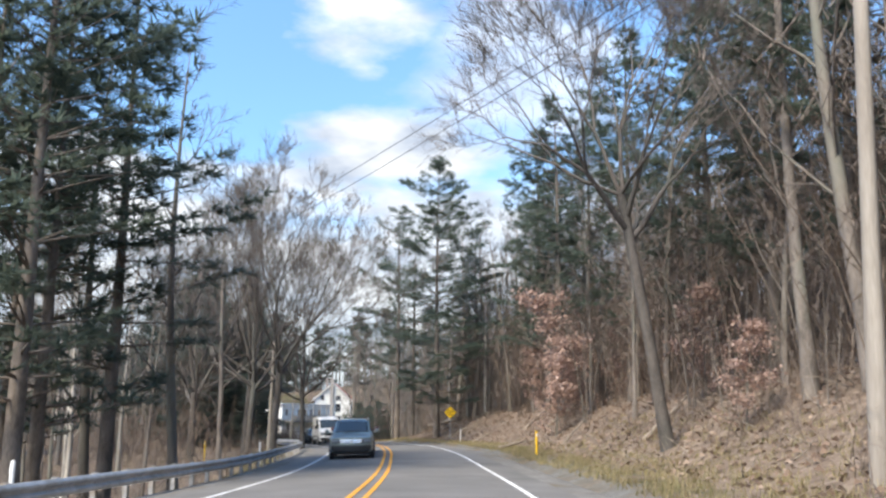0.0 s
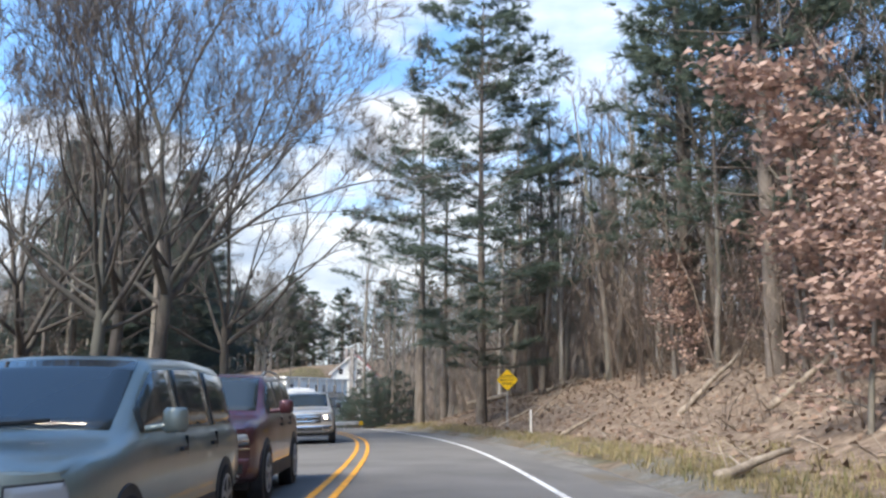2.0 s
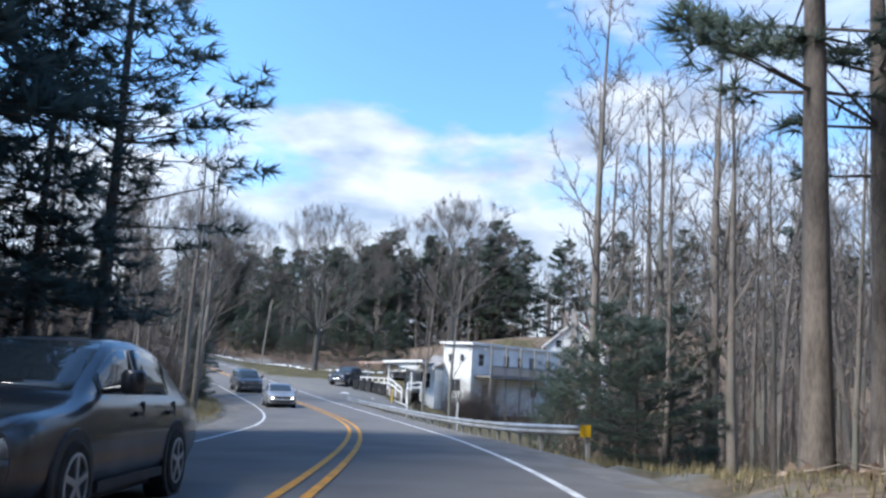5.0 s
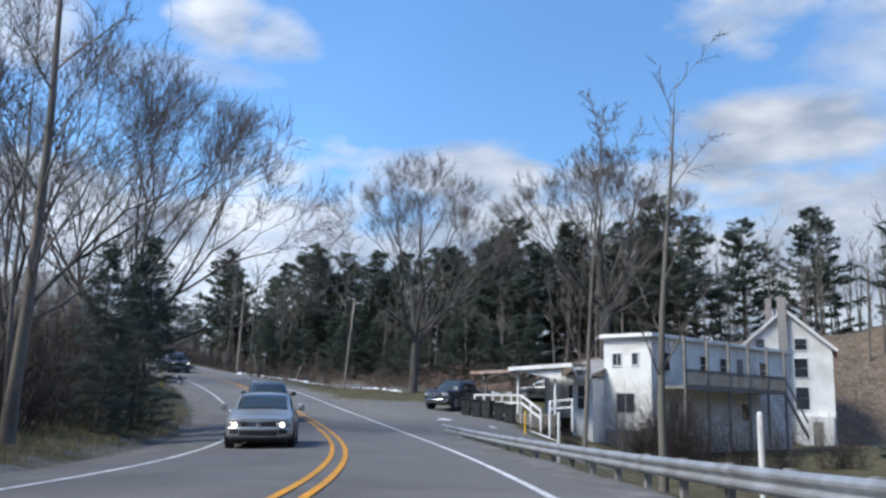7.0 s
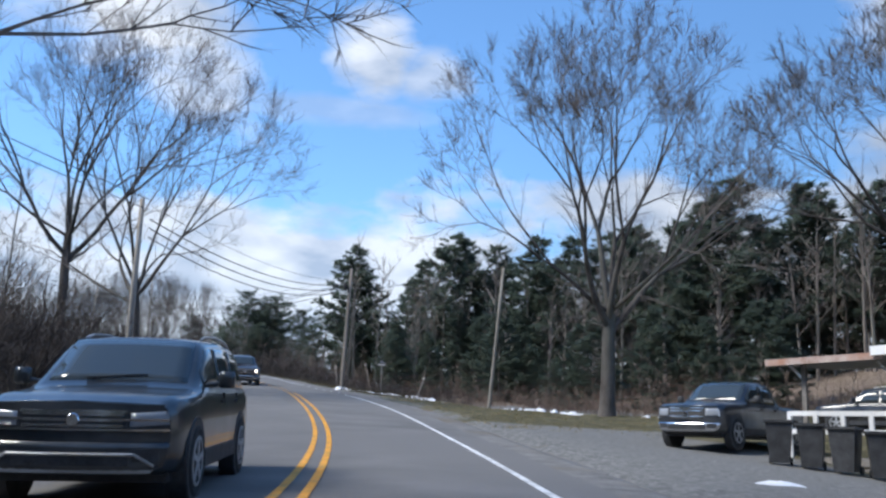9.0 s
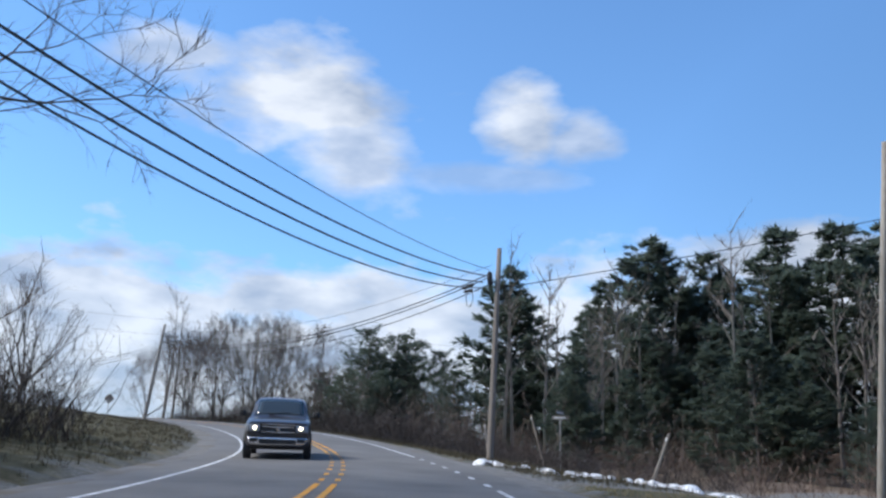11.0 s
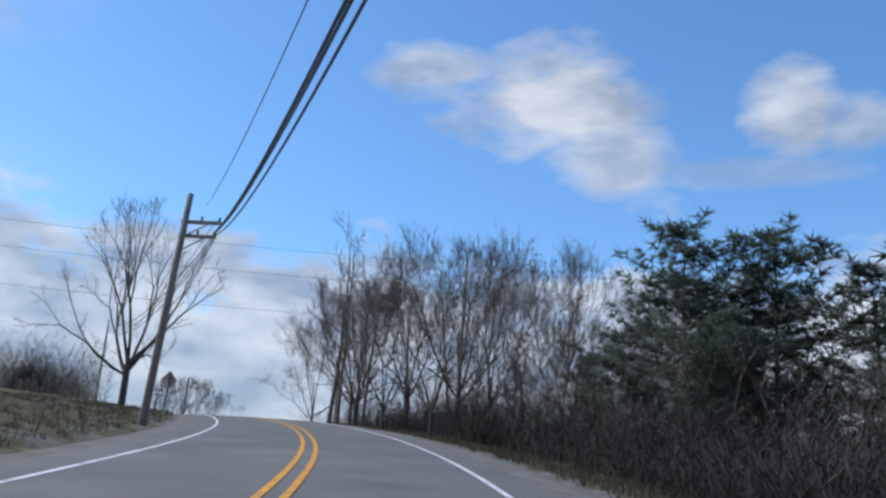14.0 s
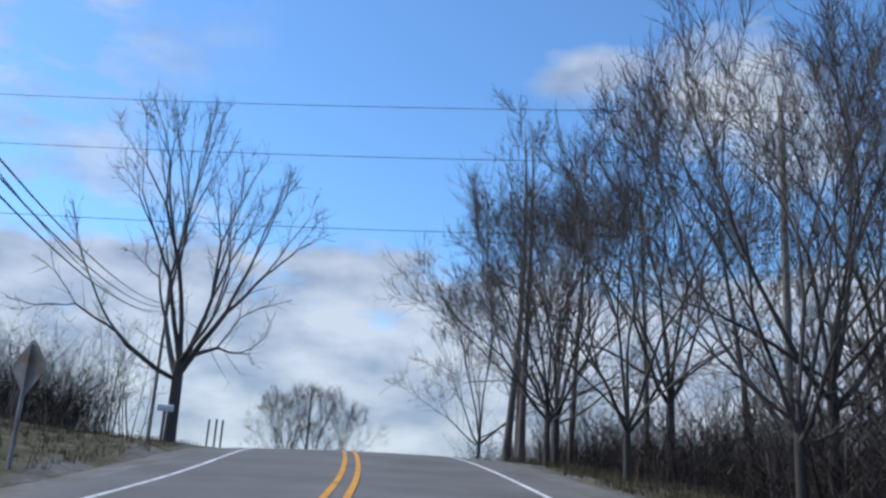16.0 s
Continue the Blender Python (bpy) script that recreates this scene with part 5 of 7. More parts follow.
def white_block():
    """Two-storey flat-roofed white building with a long balcony; local x along the gable front, y along its length."""
    root = new("white_building")
    W, LEN, H = 3.5, 20.5, 6.1
    s = boxed((0, 0, -1.2), (W, LEN, H))
    part("wall", s, M["siding"], root, "white painted siding wall")
    part("front_cladding", lapped_wall(W, H, -0.002), M["siding"], root)
    side = lapped_wall(LEN, H, -0.002)
    o = part("side_cladding", side, M["siding"], root)
    o.matrix_local = pose(W, 0, 0, 0, 0, 90)
    r = Shape()
    r.box((-0.35, -0.4, H), (W + 0.35, LEN + 0.4, H + 0.16))
    r.box((-0.30, -0.35, H + 0.16), (W + 0.30, LEN + 0.35, H + 0.22))
    part("roof", r, M["trim"], root, "flat roof with a white fascia")
    part("roof_cover", boxed((-0.25, -0.3, H + 0.22), (W + 0.25, LEN + 0.3, H + 0.26)), M["roofing"], root, "dark roofing felt")
    window_unit(root, 0.7, 1.35, 4.3, 5.1, -0.03, (2, 1))
    window_unit(root, 2.15, 2.6, 4.35, 5.1, -0.03, (1, 1))
    window_unit(root, 0.95, 2.3, 1.3, 2.55, -0.03, (2, 1))
    part("foundation", boxed((-0.03, -0.06, -1.2), (W + 0.03, -0.035, 0.25)), M["brick"], root, "grey concrete foundation strip")
    # the long side looks along +x: a holder turned so that its local -y is +x
    hold = part("side_trim", boxed((0, -0.035, -0.1), (0.12, 0.0, H)), M["trim"], root, "white corner board")
    hold.matrix_local = pose(W, 0, 0, 0, 0, 90)
    for x0, x1, z0, z1, b in ((1.2, 2.2, 4.0, 5.2, (1, 2)), (6.2, 7.2, 4.0, 5.2, (1, 2)), (9.0, 10.0, 4.0, 5.2, (1, 2)), (15.2, 16.4, 4.0, 5.2, (1, 2)), (2.0, 3.2, 0.9, 2.1, (2, 1)), (12.0, 13.4, 0.9, 2.1, (2, 1))):
        window_unit(hold, x0, x1, z0, z1, -0.03, b)
    for x0 in (4.0, 11.6):
        part("door", boxed((x0, -0.06, 3.2 if x0 > 5 else 0.1), (x0 + 0.9, 0.01, 5.25 if x0 > 5 else 2.1)), M["deck"], hold, "dark wooden door")
    # balcony
    part("balcony_floor", boxed((0.6, -2.0, 2.85), (15.2, -0.04, 3.05)), M["deck"], hold, "grey wooden balcony floor")
    part("balcony_fascia", boxed((0.55, -2.06, 2.78), (15.25, -2.0, 3.12)), M["deck"], hold)
    part("rail_top", boxed((0.55, -2.05, 4.0), (15.25, -1.95, 4.08)), M["deck"], hold)
    n = 74
    board = None
    for i in range(n):
        if board is None:
            board = part("baluster", boxed((0, -2.02, 3.12), (0.11, -1.99, 4.0)), M["deck"], hold)
            one = board
        else:
            one = new("baluster", board.data)
            one.parent = hold
        one.matrix_local = pose(0.6 + 14.6 * i / n, 0, 0)
    for i in range(6):
        x = 0.6 + 14.5 * i / 5
        part("balcony_post", boxed((x, -2.04, -1.0), (x + 0.14, -1.9, 6.1)), M["deck"], hold)
    # outside stair at the far end
    for k in range(14):
        part("stair_tread", boxed((15.3 + k * 0.26, -1.9, 2.85 - k * 0.22), (15.3 + k * 0.26 + 0.28, -0.9, 2.9 - k * 0.22)), M["deck"], hold)
    part("stair_rail", beam((15.2, -1.95, 3.95), (19.0, -1.95, 0.8), (0.05, 0.05)), M["deck"], hold)
    part("stair_string", beam((15.2, -1.95, 2.85), (19.0, -1.95, -0.3), (0.04, 0.14)), M["deck"], hold)
    dish = lathe([(0.02, 0), (0.2, 0.03), (0.32, 0.1), (0.33, 0.11)], 14)
    d = part("satellite_dish", dish, M["brick"], hold, "grey satellite dish")
    d.matrix_local = pose(1.8, -0.45, 5.6, 70, 0, 30)
    root.matrix_world = pose(-34.14, 174.65, -3.1, 0, 0, -19.0)
    return tagged(root, "two-storey white sided building with a long grey balcony", "building")


def slab(corners, thick):
    """A flat four-cornered board; corners run anticlockwise seen from above, thickness goes down."""
    sh = Shape()
    sh.v = [tuple(c) for c in corners] + [(c[0], c[1], c[2] - thick) for c in corners]
    sh.f = [(0, 1, 2, 3), (7, 6, 5, 4), (0, 4, 5, 1), (1, 5, 6, 2), (2, 6, 7, 3), (3, 7, 4, 0)]
    return sh


def porch_house():
    """Low white annex with an open porch: a rusty flat bay, then a shallow gable that meets the side room."""
    root = new("porch_annex")
    part("wall", boxed((2.6, 4.2, -1.2), (6.4, 10.5, 3.0)), M["siding"], root, "white siding wall in the porch's shade")
    part("wall_cladding", lapped_wall(3.8, 2.9, 4.198, x0=2.6), M["siding"], root)
    part("door", boxed((2.9, 4.12, 0.55), (3.85, 4.16, 2.6)), M["trim"], root, "white panelled door")
    window_unit(root, 4.4, 5.1, 1.2, 2.4, 4.17, (1, 2))
    # side room beside the tall building
    part("side_room", boxed((5.6, 2.4, -1.4), (6.95, 9.2, 2.75)), M["siding"], root, "white siding room")
    part("room_cladding", lapped_wall(1.35, 3.6, 2.398, x0=5.6, z0=-0.9), M["siding"], root)
    window_unit(root, 5.9, 6.45, 0.85, 2.35, 2.37, (1, 2))
    part("corner_board", boxed((5.56, 2.34, -0.9), (5.7, 2.42, 2.75)), M["trim"], root, "white corner board")
    part("room_roof", slab(((5.3, 2.0, 3.0), (7.05, 2.0, 3.0), (7.05, 7.5, 4.3), (4.2, 7.5, 4.3)), 0.1), M["roofing"], root, "dark shingled roof slope")
    part("room_fascia", boxed((5.3, 1.93, 2.72), (7.05, 1.998, 2.98)), M["trim"], root, "white eave board")
    # porch roof
    part("bay_roof", slab(((-0.45, -0.4, 3.12), (2.7, -0.4, 3.22), (2.7, 5.0, 3.5), (-0.45, 5.0, 3.4)), 0.12), M["roofing"], root, "low flat bay roof")
    part("bay_edge", beam((-0.45, -0.43, 3.06), (2.7, -0.43, 3.16), (0.03, 0.09)), M["rust_trim"], root, "rust-stained fascia board")
    part("porch_roof", slab(((2.5, -0.5, 3.32), (6.9, -0.5, 3.55), (6.2, 3.4, 3.72), (2.5, 3.4, 3.6)), 0.12), M["roofing"], root, "shallow sheet roof")
    part("fascia", beam((2.45, -0.54, 3.27), (6.95, -0.54, 3.5), (0.03, 0.12)), M["trim"], root, "white fascia board")
    part("fascia_return", beam((6.92, -0.5, 3.47), (6.1, 1.9, 2.95), (0.03, 0.1)), M["trim"], root, "white board running back to the wall")
    wedge = Shape()
    wedge.v = [(2.75, -0.3, 3.14), (6.1, -0.3, 3.32), (6.1, -0.3, 2.6), (2.75, -0.22, 3.14), (6.1, -0.22, 3.32), (6.1, -0.22, 2.6)]
    wedge.f = [(2, 1, 0), (3, 4, 5), (0, 1, 4, 3), (1, 2, 5, 4), (2, 0, 3, 5)]
    part("gable_panel", wedge, M["siding"], root, "pale boarded panel under the roof's edge")
    part("porch_floor", boxed((-0.2, 0.0, 0.3), (5.55, 4.2, 0.5)), M["deck"], root, "grey deck boards")
    part("skirt", boxed((-0.15, 0.05, -1.0), (5.5, 0.1, 0.3)), M["deck"], root)
    for x in (0.35, 2.75, 5.4):
        p = part("porch_post", boxed((x, 0.05, 0.5), (x + 0.12, 0.17, 3.12)), M["deck"] if x < 1 else M["trim"], root, "grey wooden post" if x < 1 else "white porch post")
        part("post_brace", beam((x + 0.06, 0.11, 2.6), (x - 0.35, 0.11, 3.05), (0.035, 0.035)), M["trim"], p)
    root.matrix_world = pose(-41.62, 171.45, -2.45, 0, 0, -9.0)
    return tagged(root, "low white annex with an open porch and shallow roof", "building")


def ramp_rail():
    """White wooden handrail of the access ramp: a level run, then a fall."""
    root = new("ramp_railing")
    def run(a, b, posts):
        for dz in (0.55, 1.0):
            part("rail", beam((a[0], a[1], a[2] + dz), (b[0], b[1], b[2] + dz), (0.035, 0.06)), M["trim"], root)
        for i in range(posts + 1):
            t = i / posts
            p = [a[j] + (b[j] - a[j]) * t for j in range(3)]
            part("post", boxed((p[0] - 0.05, p[1] - 0.05, p[2] - 0.9), (p[0] + 0.05, p[1] + 0.05, p[2] + 1.05)), M["trim"], root)
    run((0, 0, 0.35), (3.4, -0.3, 0.35), 5)
    run((3.4, -0.3, 0.35), (5.1, -1.1, -0.55), 2)
    run((5.3, -0.2, 0.0), (6.6, 0.1, 0.15), 1)
    run((5.3, -0.2, 0.0), (5.9, -1.6, -0.6), 1)
    root.matrix_world = pose(-41.1, 169.4, -2.2, 0, 0, -6.0)
    return tagged(root, "white painted wooden ramp railing beside the porch", "railing")


def red_roof_house():
    """Tall white house, its gable to the road, with a red roof and two chimneys."""
    root = new("gabled_house")
    W, LEN, EAVE, TOP = 8.2, 12.0, 9.0, 12.6
    s = Shape()
    s.v = [(0, 0, -0.8), (W, 0, -0.8), (W, 0, EAVE), (W / 2, 0, TOP), (0, 0, EAVE)] + [(0, LEN, -0.8), (W, LEN, -0.8), (W, LEN, EAVE), (W / 2, LEN, TOP), (0, LEN, EAVE)]
    s.f = [(0, 1, 2, 3, 4), (9, 8, 7, 6, 5), (0, 5, 6, 1), (1, 6, 7, 2), (4, 9, 5, 0), (2, 7, 8, 3), (3, 8, 9, 4)]
    part("wall", s, M["siding"], root, "white painted wall")
    for sx in (-1, 1):
        r = Shape()
        a = (W / 2, TOP + 0.12)
        b = (W / 2 + sx * (W / 2 + 0.45), EAVE - 0.3)
        for yy in (-0.45, LEN + 0.45):
            r.v += [(a[0], yy, a[1]), (b[0], yy, b[1]), (b[0], yy, b[1] + 0.14), (a[0], yy, a[1] + 0.14)]
        r.f = [(0, 1, 2, 3), (7, 6, 5, 4), (0, 4, 5, 1), (1, 5, 6, 2), (2, 6, 7, 3), (3, 7, 4, 0)]
        part("roof", r, M["red_roof"], root, "faded red metal roof slope")
        part("barge_board", beam((a[0], -0.47, a[1]), (b[0], -0.47, b[1]), (0.03, 0.13)), M["trim"], root)
    for x0, z0, w, h in ((1.4, 8.8, 0.8, 1.1), (4.9, 8.8, 1.1, 1.1), (4.8, 6.2, 1.2, 1.8), (4.8, 3.2, 1.2, 2.1), (1.2, 6.2, 1.0, 1.6), (1.2, 3.2, 1.0, 1.8)):
        window_unit(root, x0, x0 + w, z0, z0 + h, -0.03, (1, 2))
    stack = boxed((3.5, -0.62, -0.8), (4.3, 0.0, TOP + 1.3))
    part("chimney", stack, M["brick"], root, "grey outside chimney stack")
    part("flue", boxed((2.3, 1.2, 10.4), (2.9, 1.8, TOP + 1.4)), M["brick"], root, "second chimney")
    part("entry", boxed((5.0, -1.3, -0.8), (8.0, 0, 2.6)), M["siding"], root, "small white entry porch")
    part("door", boxed((6.2, -1.36, 0.0), (7.1, -1.29, 2.1)), M["deck"], root, "dark door")
    root.matrix_world = pose(-29.6, 208.5, -4.4, 0, 0, 2.0)
    return tagged(root, "tall white gabled house with a faded red roof", "house")


white_block()
porch_house()
ramp_rail()
red_roof_house()


def wheeled_bin(x, y, z, yaw):
    root = new("wheeled_bin")
    s = Shape()
    for zz, w in ((0.06, 0.22), (0.95, 0.29), (1.0, 0.31)):
        s.v += [(-w, -w * 1.1, zz), (w, -w * 1.1, zz), (w, w * 1.1, zz), (-w, w * 1.1, zz)]
    for i in (0, 4):
        for k in range(4):
            s.f.append((i + k, i + (k + 1) % 4, i + 4 + (k + 1) % 4, i + 4 + k))
    s.f += [(3, 2, 1, 0), (8, 9, 10, 11)]
    part("body", s, M["plastic"], root)
    lid = boxed((-0.33, -0.38, 1.0), (0.33, 0.36, 1.06))
    lid.box((-0.3, 0.34, 0.98), (0.3, 0.42, 1.04))
    part("lid", lid, M["plastic"], root, "dark hinged lid")
    part("tag", boxed((-0.09, -0.275, 0.72), (0.09, -0.262, 0.86)), M["trim"], root, "pale sticker")
    for sx in (-1, 1):
        w = part("wheel", lathe([(0.1, -0.03), (0.1, 0.03)], 10), M["rubber"], root)
        w.matrix_local = pose(sx * 0.24, 0.26, 0.1, 0, 90, 0)
    root.matrix_world = pose(x, y, z, 0, 0, yaw)
    return tagged(root, "dark plastic wheeled rubbish bin in front of the ramp", "rubbish bin", "bins by the ramp")


bin_one = wheeled_bin(-40.9, 167.6, height(-40.9, 167.6), 12)
for k in range(1, 5):
    x, y = -40.9 + 0.76 * k, 167.6 - 0.10 * k
    copy_thing(bin_one, pose(x, y, height(x, y), 0, 0, (8, -5, 14, 3)[k - 1]))


def snow_patch(x, y, rx, ry, seed, tall=0.05, turn=0.0):
    rng = random.Random(seed)
    s = Shape()
    z = height(x, y)
    n, m = 14, 4
    ct, st = math.cos(radians(turn)), math.sin(radians(turn))
    wob = [rng.uniform(0.6, 1.25) for _ in range(n)]
    for j in range(m):
        f = 1 - j / (m - 1)
        for k in range(n):
            a = 6.283 * k / n
            u, v = rx * f * wob[k] * math.cos(a), ry * f * wob[k] * math.sin(a)
            px, py = x + u * ct - v * st, y + u * st + v * ct
            s.v.append((px, py, height(px, py) - 0.03 + (tall + 0.03) * (1 - f ** 2) * rng.uniform(0.7, 1.2)))
    for j in range(m - 1):
        for k in range(n):
            k2 = (k + 1) % n
            s.f.append((j * n + k, j * n + k2, (j + 1) * n + k2, (j + 1) * n + k))
    return tagged(s.object("snow_patch", M["snow"], None, True), "thin dirty patch of leftover snow on the ground", "snow", kind="stuff")


def snow_bank(points, seed, tall=0.35, size=1.0):
    """The long ridge of old snow along the edge of the lawn, lumpy and broken."""
    rng = random.Random(seed)
    s = Shape()
    for (x0, y0), (x1, y1) in zip(points, points[1:]):
        n = int(math.hypot(x1 - x0, y1 - y0) / 0.28)
        for i in range(n):
            if rng.random() < 0.10:
                continue
            t = (i + rng.random()) / n
            x, y = x0 + (x1 - x0) * t + rng.gauss(0, 0.14), y0 + (y1 - y0) * t + rng.gauss(0, 0.25)
            z = height(x, y)
            h, r = tall * rng.uniform(0.35, 1.15), rng.uniform(0.16, 0.42) * size
            k = len(s.v)
            for f, zz in ((1.0, -0.06), (0.85, h * 0.5), (0.45, h * 0.9)):
                s.v += [(x + r * f * c * rng.uniform(0.8, 1.2), y + r * f * q * rng.uniform(0.8, 1.2), z + zz) for c, q in CS[7]]
            s.v.append((x, y, z + h))
            for j in range(2):
                for m in range(7):
                    m2 = (m + 1) % 7
                    s.f.append((k + j * 7 + m, k + j * 7 + m2, k + (j + 1) * 7 + m2, k + (j + 1) * 7 + m))
            s.f += [(k + 14 + m, k + 14 + (m + 1) % 7, k + 21) for m in range(7)]
    return tagged(s.object("snow_ridge", M["snow"], None, True), "long low ridge of leftover snow along the lawn", "snow", kind="stuff")


snow_bank([(-79.0, 194.4), (-72, 193.2), (-64.0, 192.4), (-57, 191.4), (-50, 191.4), (-43, 192.5)], 3, 0.17, 0.85)
for k, (x, y, rx, ry) in enumerate(((-35.2, 166.0, 1.2, 0.25), (-33.6, 158.3, 0.7, 0.2), (-39.0, 160.4, 0.6, 0.2), (-36.8, 161.8, 0.5, 0.18), (-29.0, 165, 0.9, 0.25), (-47.5, 147.5, 0.8, 0.2),
                                    (-90.0, 209.5, 1.5, 0.3), (-94.5, 213.0, 1.6, 0.35), (-87.5, 212.5, 1.1, 0.3), (-97, 217.5, 1.5, 0.5), (-91.5, 216, 1.5, 0.4), (-101, 216, 1.0, 0.4), (-108, 219, 1.2, 0.4))):
    snow_patch(x, y, rx, ry, 60 + k, turn=30 * k)
snow_bank([(-80.2, 199.0), (-78.5, 200.6), (-76.0, 202.4), (-73.0, 204.0)], 5, 0.08, 0.5)
# ---- vehicles ----
KINDS = {
    # length, width, belt, roof, hood, bonnet start (from the front), windscreen foot, windscreen top, roof end, cabin end, wheel radius, clearance
    "minivan": dict(L=5.1, W=1.96, belt=1.05, roof=1.74, hood=1.02, foot=1.05, top=2.0, roof_end=4.75, cab_end=5.0, r=0.34, clear=0.24, side=3),
    "suv": dict(L=4.9, W=1.98, belt=1.12, roof=1.76, hood=1.10, foot=1.3, top=2.05, roof_end=4.4, cab_end=4.8, r=0.38, clear=0.27, side=3),
    "pickup": dict(L=5.8, W=2.03, belt=1.22, roof=1.88, hood=1.2, foot=1.55, top=2.2, roof_end=3.5, cab_end=3.85, r=0.40, clear=0.33, side=2),
    "van": dict(L=5.6, W=2.06, belt=1.35, roof=2.5, hood=1.22, foot=0.72, top=1.75, roof_end=5.5, cab_end=5.6, r=0.35, clear=0.26, side=1),
    "sedan": dict(L=4.55, W=1.78, belt=0.92, roof=1.44, hood=0.86, foot=1.2, top=2.05, roof_end=3.3, cab_end=4.1, r=0.32, clear=0.2, side=2),
}


class Hull:
    """The rounded skin of a car: its profile along the length and its cross-section."""

    def __init__(self, kind):
        k = KINDS[kind]
        self.kind, self.k = kind, k
        self.L, self.hw, self.c = k["L"], k["W"] / 2, k["clear"]
        L, hood, belt, roof = self.L, k["hood"], k["belt"], k["roof"]
        tail = belt - (0.02 if kind == "pickup" else 0.06)
        q = [0, 0.12, 0.35, k["foot"] * 0.75, k["foot"], k["top"], (k["top"] + k["roof_end"]) / 2, k["roof_end"], k["cab_end"], L]
        t = [hood - 0.14, hood - 0.07, hood - 0.035, hood, max(hood, belt) + 0.01, roof - 0.05, roof, roof - 0.05, belt + 0.02, tail]
        if k["cab_end"] > L - 0.15:
            q, t = q[:-1] + [L + 0.01], t[:-1] + [tail]
        dense = np.arange(0, L + 0.02, 0.02)
        line = np.interp(dense, q, t)
        pad = 6 if kind != "van" else 4
        soft = np.convolve(np.pad(line, pad, mode="edge"), np.ones(2 * pad + 1) / (2 * pad + 1), "valid")
        self.q, self.t = dense, soft

    def top(self, q):
        return float(np.interp(q, self.q, self.t))

    def widths(self, q):
        """Half width of the body and of the roof at q metres behind the nose."""
        L, hw = self.L, self.hw
        body = hw * float(np.interp(q, (0, 0.15, 0.5, 1.0, L - 0.6, L), (0.90, 0.955, 0.99, 1.0, 1.0, 0.94)))
        k = self.k
        slim = 0.90 if self.kind == "van" else 0.77
        roof = hw * float(np.interp(q, (0, k["foot"], k["top"], k["roof_end"], k["cab_end"], L), (0.82, 0.86, slim, slim, 0.86, 0.84)))
        return body, roof

    def ring(self, q):
        """Right half of the section, from the sill's middle up to the roof's middle: (x, z)."""
        w, r = self.widths(q)
        t, c = self.top(q), self.c + 0.07 * max(0, 1 - q / 0.3) + 0.12 * max(0, 1 - (self.L - q) / 0.4)
        b = min(self.k["belt"], t - 0.035)
        h = t - b
        return [(0, c), (0.82 * w, c), (0.95 * w, c + 0.05), (w, c + 0.18), (w * 1.004, c + (b - c) * 0.6), (0.99 * w, b - 0.10), (0.955 * w, b - 0.015), (0.93 * w, b + 0.01 * min(1, h * 5)),
                (0.93 * w + (r - 0.93 * w) * 0.5, b + h * 0.48), (r + 0.015, b + h * 0.84), (r * 0.93, b + h * 0.965), (r * 0.55, t + 0.012), (0, t + 0.024)]

    def bend(self, x, q):
        """The nose and the tail curve back towards the corners."""
        a = min(1.0, abs(x) / self.hw) ** 3
        return self.L / 2 - q - 0.17 * a * max(0, 1 - q / 0.8) + 0.09 * a * max(0, 1 - (self.L - q) / 0.6)

    def side_x(self, q, z):
        ring = self.ring(q)[3:10]
        return float(np.interp(z, [p[1] for p in ring], [p[0] for p in ring]))

    def end_x(self, end, z):
        ring = self.ring(0.0 if end > 0 else self.L)[1:11]
        return float(np.interp(z, [p[1] for p in ring], [p[0] for p in ring]))

    def end_y(self, end, x, z):
        """The front (end 1) or the tail (end -1): slightly bulged between its corners."""
        q = 0.0 if end > 0 else self.L
        w = self.end_x(end, z)
        u = min(1.0, abs(x) / max(w, 0.01))
        mid = self.c + 0.32
        bulge = 0.055 * max(0.0, 1 - abs(z - mid) / 0.45) * (1 - u ** 4)
        return self.bend(x, q) + (bulge if end > 0 else -bulge)

    def skin(self):
        sh = Shape()
        qs = [0, 0.04, 0.1, 0.2, 0.35, 0.55, 0.8] + list(np.arange(1.0, self.L - 0.6, 0.16)) + [self.L - 0.45, self.L - 0.3, self.L - 0.18, self.L - 0.08, self.L]
        n = 0
        for q in qs:
            half = self.ring(q)
            ring = half + [(-x, z) for x, z in reversed(half[1:-1])]
            n = len(ring)
            sh.v += [(x, self.bend(x, q), z) for x, z in ring]
        for i in range(len(qs) - 1):
            for m in range(n):
                m2 = (m + 1) % n
                sh.f.append((i * n + m, i * n + m2, (i + 1) * n + m2, (i + 1) * n + m))
        for end, at in ((1, 0), (-1, (len(qs) - 1) * n)):
            rows = self.ring(0.0 if end > 0 else self.L)[1:]
            first = len(sh.v)
            m = 12
            for x, z in rows:
                for a in range(m + 1):
                    xx = x * (2 * a / m - 1)
                    sh.v.append((xx, self.end_y(end, xx, z), z))
            for r in range(len(rows) - 1):
                for a in range(m):
                    f = (first + r * (m + 1) + a, first + r * (m + 1) + a + 1, first + (r + 1) * (m + 1) + a + 1, first + (r + 1) * (m + 1) + a)
                    sh.f.append(f[::-1] if end > 0 else f)
        return sh

